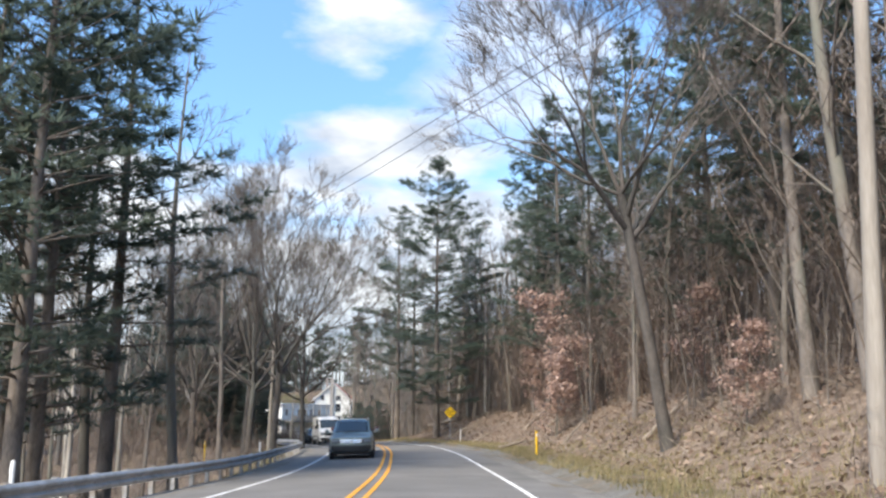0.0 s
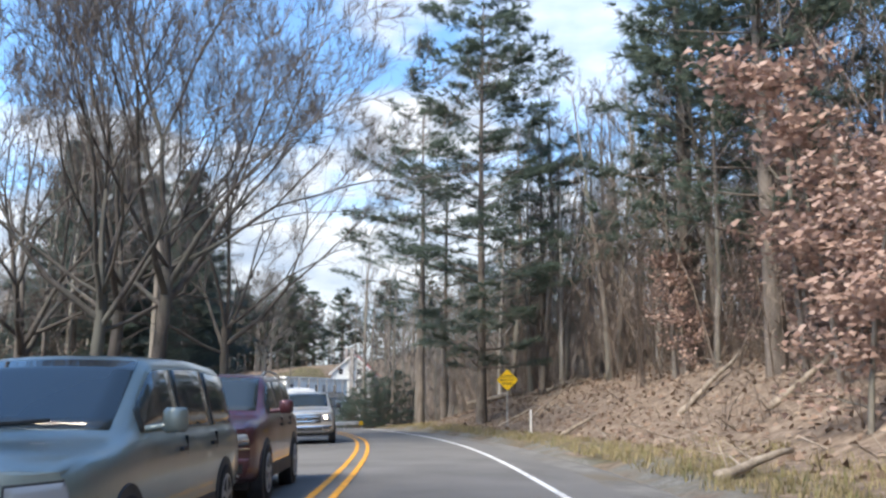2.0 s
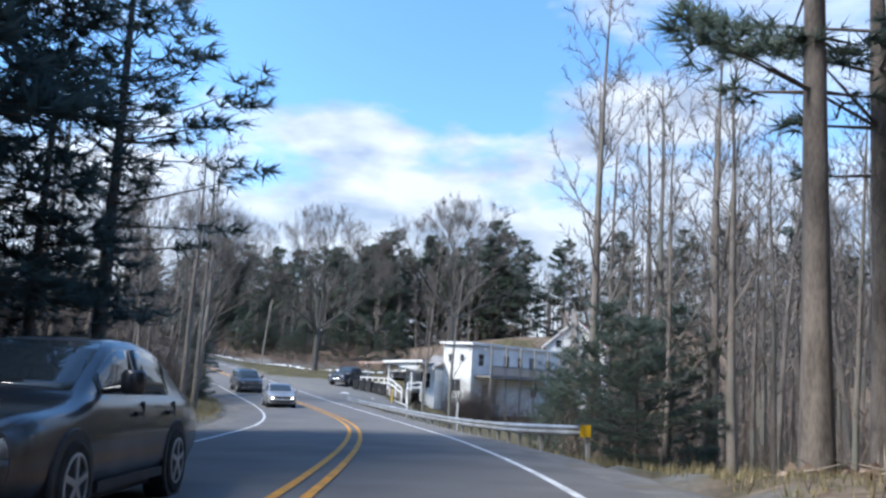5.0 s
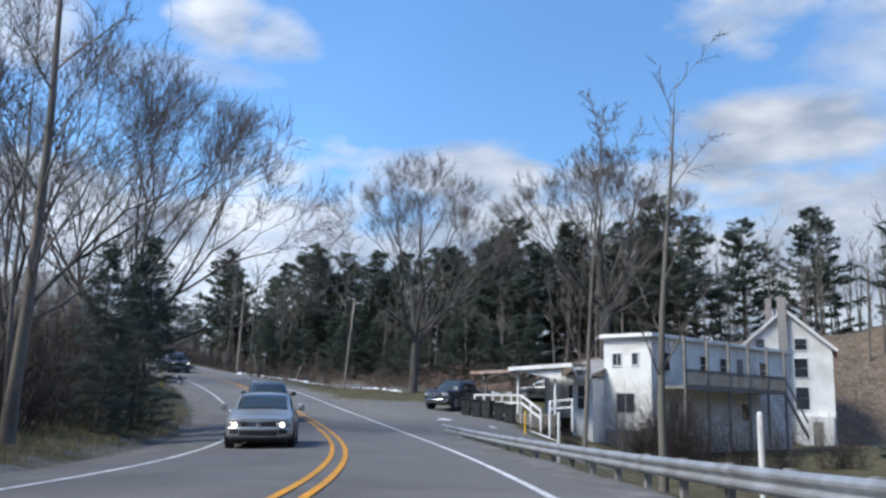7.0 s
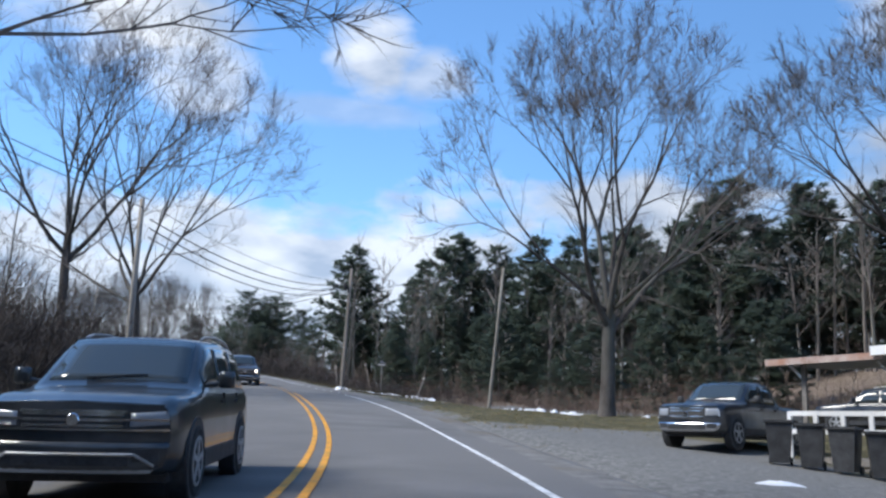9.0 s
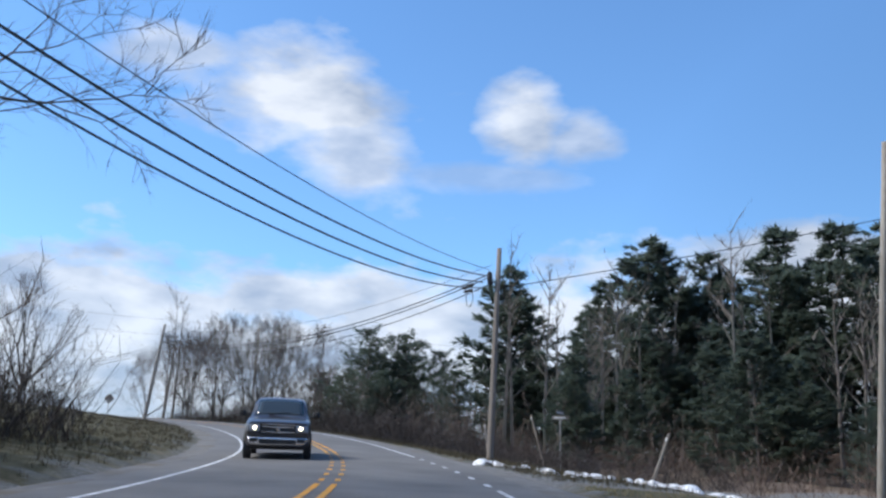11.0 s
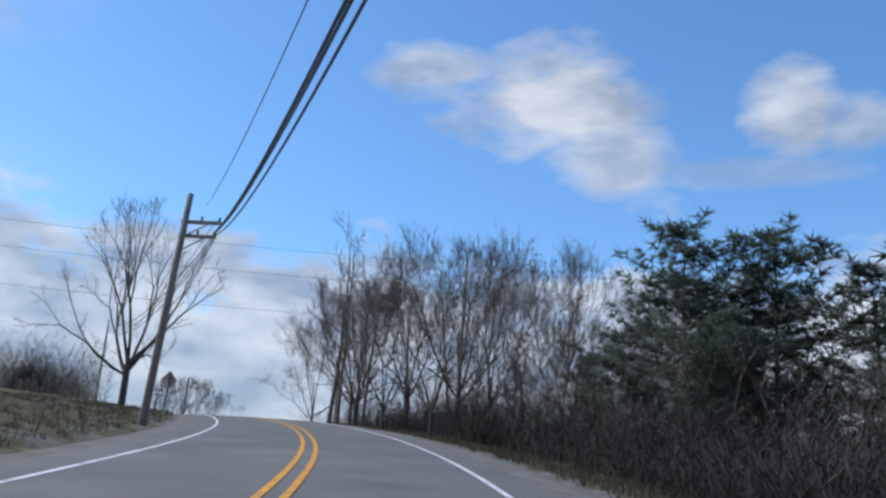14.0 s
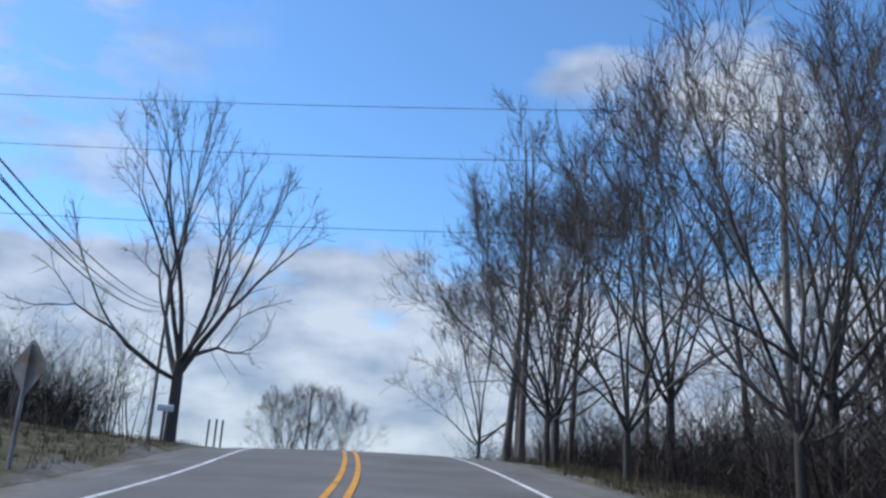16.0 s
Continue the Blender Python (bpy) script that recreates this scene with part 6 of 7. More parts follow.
    def plate_of(self, points, out, thick):
        """A slab from a grid of points (rows of columns), pushed along out at each point."""
        sh = Shape()
        rows, cols = len(points), len(points[0])
        for lift in (0.0, -thick):
            for r in range(rows):
                for a in range(cols):
                    p, o = points[r][a], out[r][a]
                    sh.v.append((p[0] + o[0] * lift, p[1] + o[1] * lift, p[2] + o[2] * lift))
        m = rows * cols
        for r in range(rows - 1):
            for a in range(cols - 1):
                b = r * cols + a
                sh.f += [(b, b + 1, b + cols + 1, b + cols), (m + b + cols, m + b + cols + 1, m + b + 1, m + b)]
        edge = [a for a in range(cols)] + [r * cols + cols - 1 for r in range(1, rows)] + [(rows - 1) * cols + a for a in range(cols - 2, -1, -1)] + [r * cols for r in range(rows - 2, 0, -1)]
        for i, a in enumerate(edge):
            b = edge[(i + 1) % len(edge)]
            sh.f.append((a, m + a, m + b, b))
        return sh

    def on_end(self, end, x0, x1, z0, z1, lift=0.012, thick=0.04, skew=0.0, rows=3, cols=7):
        """A panel on the nose or tail; x may run to the very corner; skew raises its outer end."""
        pts, out = [], []
        for r in range(rows + 1):
            row, ways = [], []
            for a in range(cols + 1):
                x = x0 + (x1 - x0) * a / cols
                z = z0 + (z1 - z0) * r / rows + skew * abs(x - (x0 if abs(x0) < abs(x1) else x1)) / max(0.01, abs(x1 - x0))
                x = max(-self.end_x(end, z) * 0.995, min(self.end_x(end, z) * 0.995, x))
                row.append((x, self.end_y(end, x, z) + end * lift, z))
                ways.append((0, end, 0))
            pts.append(row)
            out.append(ways)
        return self.plate_of(pts, out, thick)

    def side_pane(self, sx, q0, q1):
        pts, out = [], []
        n = 8
        for r in range(4):
            row = []
            for a in range(n + 1):
                q = q0 + (q1 - q0) * a / n
                t, b = self.top(q), self.k["belt"]
                lo = b + 0.035
                hi = max(lo + 0.01, b + (t - b) * 0.83)
                z = lo + (hi - lo) * r / 3
                x = self.side_x(q, z) + 0.007
                row.append((sx * x, self.bend(x, q), z))
            pts.append(row)
            out.append([(sx, 0, 0)] * (n + 1))
        return self.plate_of(pts, out, 0.012)

    def screen(self, q0, q1, end):
        pts, out = [], []
        for r in range(7):
            q = q0 + (q1 - q0) * r / 6
            _, w = self.widths(q)
            row = []
            for a in range(9):
                u = (2 * a / 8 - 1) * 0.9
                z = self.top(q) + 0.024 - 0.03 * u * u + 0.008
                row.append((u * w, self.bend(u * w, q), z))
            pts.append(row)
            out.append([(0, end * 0.6, 0.8)] * 9)
        return self.plate_of(pts, out, 0.02)


def vehicle(kind, paint, label, category, lit=False, grille="chrome", lower=None, plate=False):
    k = KINDS[kind]
    hull = Hull(kind)
    L, hw, c, hood, belt = k["L"], k["W"] / 2, k["clear"], k["hood"], k["belt"]
    f = L / 2
    root = new(category.replace(" ", "_"))
    part("body", hull.skin(), paint, root, smooth=True)
    rise = (k["top"] - k["foot"])
    part("windscreen", hull.screen(k["foot"] + 0.07, k["foot"] + rise * (0.74 if kind == "van" else 0.94), 1), M["car_glass"], root, "tinted windscreen", True)
    part("wiper", beam((0.35, f - k["foot"] - 0.06, hull.top(k["foot"] + 0.06) + 0.05), (-0.3, f - k["foot"] - 0.13, hull.top(k["foot"] + 0.13) + 0.05), (0.01, 0.01)), M["plastic"], root)
    if kind == "van":
        part("rear_window", hull.on_end(-1, -hw * 0.7, hw * 0.7, belt - 0.1, belt + 0.6), M["car_glass"], root, "tinted rear window")
    else:
        part("rear_window", hull.screen(k["cab_end"] - 0.06, k["roof_end"] + 0.06, -1), M["car_glass"], root, "tinted rear window", True)
    n = k["side"]
    q0, q1 = k["foot"] + rise * 0.35, k["foot"] + 1.75 if kind == "van" else k["roof_end"] + 0.12
    for sx in (-1, 1):
        for i in range(n):
            a, b = q0 + (q1 - q0) * i / n, q0 + (q1 - q0) * (i + 1) / n
            part("side_window", hull.side_pane(sx, a + 0.03, b - 0.04), M["car_glass"], root, "tinted side window", True)
            hx = hull.side_x(b - 0.2, belt - 0.13)
            if i < 2:
                part("door_handle", boxed((min(sx * hx, sx * (hx + 0.035)), f - b + 0.1, belt - 0.15), (max(sx * hx, sx * (hx + 0.035)), f - b + 0.28, belt - 0.115)), M["plastic"], root)
                gap = boxed((min(sx * (hx - 0.03), sx * (hx + 0.004)), f - b + 0.0, c + 0.2), (max(sx * (hx - 0.03), sx * (hx + 0.004)), f - b + 0.012, belt - 0.03))
                part("door_gap", gap, M["black"], root)
        low = hull.side_x(L / 2, c + 0.14)
        part("side_cladding", boxed((min(sx * (low - 0.05), sx * (low + 0.012)), -f + 1.5, c + 0.02), (max(sx * (low - 0.05), sx * (low + 0.012)), f - 1.4, c + (0.2 if kind != "sedan" else 0.1))), M["plastic"], root, "dark lower cladding")
        if kind == "van":
            part("side_moulding", boxed((min(sx * hw * 0.97, sx * (hw + 0.016)), -f + 1.6, 0.66), (max(sx * hw * 0.97, sx * (hw + 0.016)), f - 1.6, 0.78)), M["plastic"], root, "dark side moulding")
        # mirrors
        y, high = f - k["foot"] - rise * 0.45, 0.32 if kind == "van" else 0.19
        m = Shape()
        m.tube([(sx * (hw * 0.93 + 0.0), y, belt + 0.06), (sx * (hw + 0.08), y, belt + 0.08)], [0.03, 0.03], 6, tip=False)
        for zz, g in ((0.0, 0.7), (0.03, 1.0), (high - 0.03, 1.0), (high, 0.75)):
            m.v += [(sx * (hw + 0.16) + 0.1 * g * cx, y + 0.065 * g * cy, belt + 0.03 + zz) for cx, cy in CS[10]]
        base = len(m.v) - 40
        for r in range(3):
            for a in range(10):
                m.f.append((base + r * 10 + a, base + r * 10 + (a + 1) % 10, base + (r + 1) * 10 + (a + 1) % 10, base + (r + 1) * 10 + a))
        m.f += [tuple(range(base + 9, base - 1, -1)), tuple(range(base + 30, base + 40))]
        part("mirror", m, M["plastic"] if kind in ("van", "pickup") else paint, root, "door mirror", True)
        # lamps
        z0, z1 = (hood - 0.40, hood - 0.19) if kind in ("van", "pickup") else (hood - 0.34, hood - 0.21)
        part("lamp_bezel", hull.on_end(1, sx * hw * 0.52, sx * hw, z0 - 0.02, z1 + 0.015, 0.006, 0.05, 0.03 if kind != "pickup" else 0.0), M["plastic"], root, "dark lamp surround")
        h = part("headlight", hull.on_end(1, sx * hw * 0.54, sx * hw * 0.97, z0, z1, 0.016, 0.05, 0.03 if kind != "pickup" else 0.0), M["lens"], root, "clear headlight lens", True)
        if lit:
            b_ = part("lamp", lathe([(0.05, 0), (0.045, 0.02)], 12), M["lit"], h, "lit headlight")
            b_.matrix_local = pose(sx * hw * 0.68, hull.end_y(1, hw * 0.68, (z0 + z1) / 2) + 0.018, (z0 + z1) / 2 + 0.01, -90, 0, 0)
        part("fog_lamp", hull.on_end(1, sx * hw * 0.58, sx * hw * 0.82, c + 0.16, c + 0.28, 0.034, 0.05), M["plastic"], root, "dark fog lamp recess")
        part("tail_lamp", hull.on_end(-1, sx * hw * 0.66, sx * hw * 0.97, belt - 0.42, belt - 0.14, 0.012, 0.05), M["tail"], root, "red tail lamp")
        # wheels
        for y in (f - 0.92, -f + (1.05 if kind != "van" else 1.2)):
            r = k["r"]
            q = f - y
            side = hull.side_x(q, r)
            well = part("wheel_arch", lathe([(r * 1.2, -0.2), (r * 1.2, -0.004), (r * 1.17, 0.012), (r * 1.1, 0.012)], 28), M["plastic"], root, "dark wheel arch")
            well.matrix_local = pose(sx * side, y, r * 1.03, 0, 90 * sx, 0)
            wheel = part("wheel", lathe([(r * 0.7, 0.0), (r * 0.96, 0.0), (r, 0.03), (r, 0.17), (r * 0.97, 0.205), (r * 0.88, 0.22), (r * 0.7, 0.215)], 28), M["rubber"], root)
            wheel.matrix_local = pose(sx * (side - 0.19), y, r, 0, 90 * sx, 0)
            rim = part("rim", lathe([(r * 0.70, 0.17), (r * 0.69, 0.222), (r * 0.62, 0.226), (r * 0.58, 0.19), (r * 0.18, 0.19), (r * 0.16, 0.224), (r * 0.02, 0.228)], 24), M["steel"], wheel, "grey alloy rim")
            spokes = Shape()
            for a in range(5):
                ca, sa = math.cos(a * 1.2566), math.sin(a * 1.2566)
                w = r * 0.075
                spokes.v += [(r * 0.1 * ca - w * sa, r * 0.1 * sa + w * ca, z) for z in (0.185, 0.226)] + [(r * 0.63 * ca - w * sa, r * 0.63 * sa + w * ca, z) for z in (0.185, 0.226)]
                spokes.v += [(r * 0.1 * ca + w * sa, r * 0.1 * sa - w * ca, z) for z in (0.185, 0.226)] + [(r * 0.63 * ca + w * sa, r * 0.63 * sa - w * ca, z) for z in (0.185, 0.226)]
                b = len(spokes.v) - 8
                spokes.f += [(b + 1, b + 5, b + 7, b + 3), (b, b + 1, b + 3, b + 2), (b + 4, b + 6, b + 7, b + 5), (b + 2, b + 3, b + 7, b + 6)]
            part("spokes", spokes, M["steel"], wheel, "five grey spokes")
    # nose
    gw = hw * 0.50
    g0, g1 = (hood - 0.48, hood - 0.18) if kind in ("pickup", "van") else (hood - 0.36, hood - 0.20)
    g = part("grille", hull.on_end(1, -gw, gw, g0, g1, 0.012, 0.05, 0, 3, 12), M["plastic"], root, "dark grille")
    bars = {"pickup": 2, "van": 1, "suv": 3, "sedan": 2, "minivan": 3}[kind]
    for i in range(bars):
        z = g0 + (g1 - g0) * (i + 0.5) / bars
        part("grille_bar", hull.on_end(1, -gw * 0.96, gw * 0.96, z - 0.014, z + 0.014, 0.026, 0.03, 0, 1, 12), M[grille], g, "bright grille bar" if grille == "chrome" else "")
    if grille == "chrome":
        part("grille_rim", hull.on_end(1, -gw * 1.02, gw * 1.02, g1 - 0.012, g1 + 0.016, 0.024, 0.03, 0, 1, 12), M["chrome"], g, "chrome upper rim")
    e = part("emblem", lathe([(0.065, 0), (0.055, 0.014)], 14), M["chrome"], g, "small bright emblem")
    e.matrix_local = pose(0, hull.end_y(1, 0, (g0 + g1) / 2) + 0.026, (g0 + g1) / 2, -90, 0, 0)
    part("bumper", hull.on_end(1, -hw, hw, c + 0.08, c + 0.34 if kind != "pickup" else c + 0.30, 0.03, 0.09, 0, 4, 16), lower or (M["chrome"] if kind == "pickup" else paint), root, "front bumper", True)
    part("air_intake", hull.on_end(1, -hw * 0.55, hw * 0.55, c + 0.12, c + 0.25, 0.042, 0.04, 0, 2, 10), M["plastic"], root, "dark lower intake")
    part("lip", hull.on_end(1, -hw * 0.92, hw * 0.92, c + 0.05, c + 0.085, 0.03, 0.08, 0, 1, 14), M["plastic"] if kind != "suv" else M["steel"], root)
    y = hull.end_y(1, 0, c + 0.3) + 0.03
    if plate:
        part("plate", boxed((-0.15, y - 0.02, c + 0.235), (0.15, y + 0.016, c + 0.385)), M["plate"], root, "blank pale licence plate")
    part("underbody", boxed((-hw * 0.85, -f + 0.25, c - 0.06), (hw * 0.85, f - 0.3, c + 0.06)), M["plastic"], root, "dark underbody")
    part("rear_bumper", hull.on_end(-1, -hw, hw, c + 0.14, c + 0.36, 0.03, 0.09, 0, 3, 14), M["chrome"] if kind == "pickup" else (lower or paint), root, "rear bumper", True)
    if kind == "pickup":
        part("bed_cover", boxed((-hw * 0.84, -f + 0.1, belt - 0.02), (hw * 0.84, f - k["cab_end"] - 0.1, belt + 0.022)), M["plastic"], root, "dark bed cover")
    if kind == "suv":
        for z in (g0 - 0.012, g0 + 0.085):
            part("trim_bar", hull.on_end(1, -hw * 0.95, hw * 0.95, z - 0.011, z + 0.011, 0.026, 0.03, 0, 1, 16), M["chrome"], root, "slim chrome bar across the nose")
        for x0, x1, za, zb in ((-0.6, 0.6, 0.13, 0.13), (-0.6, -0.78, 0.13, 0.02), (0.6, 0.78, 0.13, 0.02)):
            strip_ = Shape()
            n_ = 8
            ps = [(hw * (x0 + (x1 - x0) * i / n_), c + 0.1 + za + (zb - za) * i / n_) for i in range(n_ + 1)]
            strip_.tube([(x, hull.end_y(1, x, z) + 0.045, z) for x, z in ps], [0.016] * (n_ + 1), 5, tip=False)
            part("bumper_trim", strip_, M["steel"], root, "silver trim round the lower intake")
        for sx in (-1, 1):
            rail = Shape()
            qs = np.linspace(k["top"] + 0.25, k["roof_end"] - 0.1, 8)
            rail.tube([(sx * hull.widths(q)[1] * 0.9, hull.bend(0, q), hull.top(q) + (0.0 if i in (0, 7) else 0.045)) for i, q in enumerate(qs)], [0.018] * 8, 6, tip=False)
            part("roof_rail", rail, M["steel"], root, "grey roof rail", True)
    return tagged(root, label, category)


def oncoming(ob, s, d=-1.72):
    """Stands a car on the road's own slope and bank, its nose towards lower chainage."""
    mid = Vector(on_road(s, d, 0.03))
    ahead = (Vector(on_road(s - 2.0, d)) - Vector(on_road(s + 2.0, d))).normalized()
    right = (Vector(on_road(s, d - 1.0)) - Vector(on_road(s, d + 1.0))).normalized()
    up = right.cross(ahead).normalized()
    right = ahead.cross(up)
    turn = Matrix((right, ahead, up)).transposed().to_4x4()
    ob.matrix_world = Matrix.Translation(mid) @ turn


oncoming(vehicle("minivan", car_paint("green_grey_paint", (0.20, 0.25, 0.24)), "grey-green family minivan driving on the asphalt road", "minivan", lower=M["plastic"]), 42.8)
oncoming(vehicle("suv", car_paint("maroon_paint", (0.085, 0.016, 0.024)), "dark maroon sport utility car on the asphalt road", "suv car"), 48.6)
oncoming(vehicle("pickup", car_paint("champagne_paint", (0.52, 0.48, 0.42)), "pale champagne pickup truck with a chrome grille", "pickup truck", lit=True), 70.0)
oncoming(vehicle("van", car_paint("white_van_paint", (0.78, 0.78, 0.78), 0.0), "white high-roofed delivery van with a dark bumper", "van", grille="plastic", lower=M["plastic"], plate=True), 86.0)
oncoming(vehicle("sedan", car_paint("black_blue_paint", (0.02, 0.023, 0.03)), "shiny black sedan on the asphalt road", "car"), 92.9)
oncoming(vehicle("sedan", car_paint("silver_paint", (0.42, 0.43, 0.44), 0.5), "silver sedan with a split grille and lit headlights", "car", lit=True), 144.6)
oncoming(vehicle("suv", car_paint("graphite_paint", (0.035, 0.042, 0.05), 0.4), "dark graphite sport utility car with slim grille bars", "suv car"), 162.3)
oncoming(vehicle("pickup", car_paint("dark_pickup_paint", (0.05, 0.045, 0.05), 0.4), "dark pickup truck with lit headlights and chrome grille", "pickup truck", lit=True), 213.8)
parked = vehicle("pickup", car_paint("parked_blue_paint", (0.016, 0.022, 0.032), 0.4), "dark blue pickup truck parked beside the porch", "pickup truck")
parked.matrix_world = pose(-43.3, 171.9, height(-43.3, 171.4) + 0.02, 0, 0, 172)
parked_2 = vehicle("suv", car_paint("parked_black_paint", (0.014, 0.014, 0.016), 0.3), "black car parked on the lawn behind the porch", "suv car")
parked_2.matrix_world = pose(-41.3, 184.2, height(-41.3, 184.2) + 0.02, 0, 0, 85)
# ---- planting ----
def place(ob, x, y, turn, size, label, category, group="", sink=0.15):
    ob.matrix_world = pose(x, y, height(x, y) - sink, 0, 0, turn) @ Matrix.Scale(size, 4)
    return tagged(ob, label, category, group)


def again(ob, x, y, turn, size, sink=0.15):
    """A copy of a planted tree at another place."""
    c = copy_thing(ob, pose(x, y, height(x, y) - sink, 0, 0, turn))
    c.scale = (size, size, size)
    return c


def scatter(rng, s_range, d_range, count, gap, keep=None):
    """Random places by chainage and distance, no two nearer than gap."""
    out = []
    tries = 0
    while len(out) < count and tries < count * 30:
        tries += 1
        s, d = rng.uniform(*s_range), rng.uniform(*d_range)
        x, y, _ = on_road(s, d)
        if any((x - a) ** 2 + (y - b) ** 2 < gap * gap for a, b in out):
            continue
        if keep and not keep(x, y, s, d):
            continue
        out.append((x, y))
    return out


pick = random.Random(11)

# hero trees, each grown for its place
place(bare_tree(101, 20.8, 0.36, "spreading", 1.5, bark="dark_bark", fork=5.2, wide=1.34, least=0.012, levels=6), -53.8, 185.6, 40, 1.0, "large bare maple with a broad rounded crown on the lawn", "tree")
place(bare_tree(102, 25.0, 0.44, "spreading", 1.8, bark="dark_bark", fork=8.5, wide=1.15, least=0.013, levels=6), -40.5, 199.0, 10, 1.0, "tall bare maple with a dense rounded crown behind the building", "tree")
group_tree = bare_tree(103, 25.5, 0.26, "spreading", 1.5, least=0.016, bark="dark_bark", fork=7.0, wide=0.62)
place(group_tree, -12.4, 66.5, 70, 1.0, "tall bare tree with a fine upswept crown near the guardrail", "tree", "trees behind the guardrail")
for k, (x, y, sz) in enumerate(((-13.8, 64.6, 0.85), (-14.9, 68.6, 0.95), (-10.8, 70.2, 0.72))):
    again(group_tree, x, y, 77 * k, sz)
place(bare_tree(111, 19.0, 0.26, "spreading", 1.6, fork=5.0, wide=1.2, bark="dark_bark", least=0.015), -19.5, 70.5, 70, 1.0, "bare tree with a rounded haze of fine twigs in the valley", "tree")
place(bare_tree(104, 17.0, 0.21, "spreading", 1.1, bark="dark_bark", lean=(0.20, 0.08), fork=3.4, wide=0.95), -47.6, 144.6, 15, 1.0, "bare roadside tree leaning out over the road", "tree")
place(bare_tree(105, 16.5, 0.20, "spreading", 1.2, bark="dark_bark", lean=(0.20, 0.08), fork=2.8, wide=1.1), -43.2, 136.4, 130, 1.0, "bare roadside tree with crooked low limbs", "tree")
place(bare_tree(116, 20.0, 0.30, "spreading", 0.35, fork=4.5, wide=0.8, thick=1.15, bark="dark_bark", levels=4, least=0.016), -174.4, 210.6, 200, 1.0, "bare half-dead tree with stubby upright limbs on the crest", "tree")
place(bare_tree(112, 19.5, 0.20, "spreading", 1.2, lean=(-0.14, 0.0), fork=9.0, wide=1.1, bark="dark_bark"), 7.6, 30.5, 0, 1.0, "bare tree on the bank leaning out over the verge", "tree")
place(bare_tree(107, 22.0, 0.25, "spreading", 0.7, bark="dark_bark", fork=7.0), -78.2, 171.4, 60, 1.0, "tall bare tree with open branches above dark brush", "tree")
place(bare_tree(108, 18.5, 0.20, "spreading", 0.65, bark="dark_bark", lean=(0.10, 0.10), fork=5.0), -70.6, 171.0, 160, 1.0, "bare tree leaning a little beside the utility pole", "tree")
place(bare_tree(109, 15.0, 0.11, "forest", 1.0, lean=(-0.01, 0.01), bark="bark", least=0.014), -28.7, 151.4, 200, 1.0, "slender bare tree behind the guardrail", "tree")
place(bare_tree(110, 12.0, 0.13, "forest", 0.6, lean=(-0.06, 0.0)), -23.6, 141.4, 80, 1.0, "slender bare tree in the yard behind the guardrail", "tree")

# stock of woodland trees, then copies
forest = [bare_tree(200 + k, (16, 18, 15, 19, 17, 14)[k], (0.17, 0.2, 0.13, 0.22, 0.15, 0.11)[k], "forest", 0.79, least=0.017, lean=(pick.uniform(-.06, .06), pick.uniform(-.06, .06)), bark=("bark", "bark", "bark", "bark", "pale_bark", "bark")[k]) for k in range(6)]
scrub = [bare_tree(220 + k, (7, 9, 8, 10)[k], 0.06, "scrub", 0.6) for k in range(4)]
WOOD_LABEL = ("slim bare woodland tree with a tall clean trunk", "tall bare woodland tree with grey bark", "pale-barked slim bare tree in the woods", "thick bare woodland tree with furrowed bark", "pale-barked bare tree with a narrow crown", "thin bare young tree in the woods")
SCRUB_LABEL = "many-stemmed leafless shrub tree in the undergrowth"
used = [False] * 10


def wood_tree(x, y, kind=None, size=None):
    k = pick.randrange(6) if kind is None else kind
    size = size or pick.uniform(0.82, 1.2)
    if not used[k]:
        used[k] = True
        return place(forest[k], x, y, pick.uniform(0, 360), size, WOOD_LABEL[k], "tree", "woodland trees")
    return again(forest[k], x, y, pick.uniform(0, 360), size)


def scrub_tree(x, y, size=None):
    k = pick.randrange(4)
    size = size or pick.uniform(0.7, 1.15)
    if not used[6 + k]:
        used[6 + k] = True
        return place(scrub[k], x, y, pick.uniform(0, 360), size, SCRUB_LABEL, "shrub", "undergrowth shrubs")
    return again(scrub[k], x, y, pick.uniform(0, 360), size)


# the hillside wood
for x, y in scatter(pick, (-4, 103), (9.5, 26), 120, 1.6, lambda x, y, s, d: d > 11.0 + 1.5 * (s > 60)):
    wood_tree(x, y)
for x, y in scatter(pick, (6, 102), (11.0, 20), 50, 1.3, lambda x, y, s, d: d > 11 + 2.5 * (s > 60)):
    scrub_tree(x, y, pick.uniform(0.45, 0.95))
for x, y in scatter(pick, (-4, 120), (26, 44), 22, 3.0):
    wood_tree(x, y)
# behind the guardrail
for x, y in scatter(pick, (44, 108), (-30, -9.5), 34, 2.6, lambda x, y, s, d: not (70 < s < 92 and d > -12)):
    wood_tree(x, y)
for x, y in ((-30.9, 121.8), (-29.6, 116.5), (-33.5, 127.0), (-28.0, 111.0), (-36.0, 131.0), (-32.5, 119.0), (-35, 125.0), (-31, 113), (-37.5, 127), (-34, 122), (-38.5, 133), (-36, 118.5)):
    wood_tree(x, y, None, 0.8)
for k in range(46):
    y = 116 + 49 * pick.random()
    wood_tree(-11.5 - 0.04 * (y - 110) + 17 * pick.random() ** 1.3, y, None, pick.uniform(0.9, 1.2))
for x, y in scatter(pick, (8, 60), (-45, -16), 9, 4.0):
    wood_tree(x, y)
for x, y in ((-11.4, 39.0), (-12.6, 21.5), (-13.2, 26.0), (-15.5, 30.0), (-14.0, 36.0)):
    wood_tree(x, y, 3, 1.1)
for x, y in scatter(pick, (105, 170), (-26, -9), 24, 2.0):
    scrub_tree(x, y)
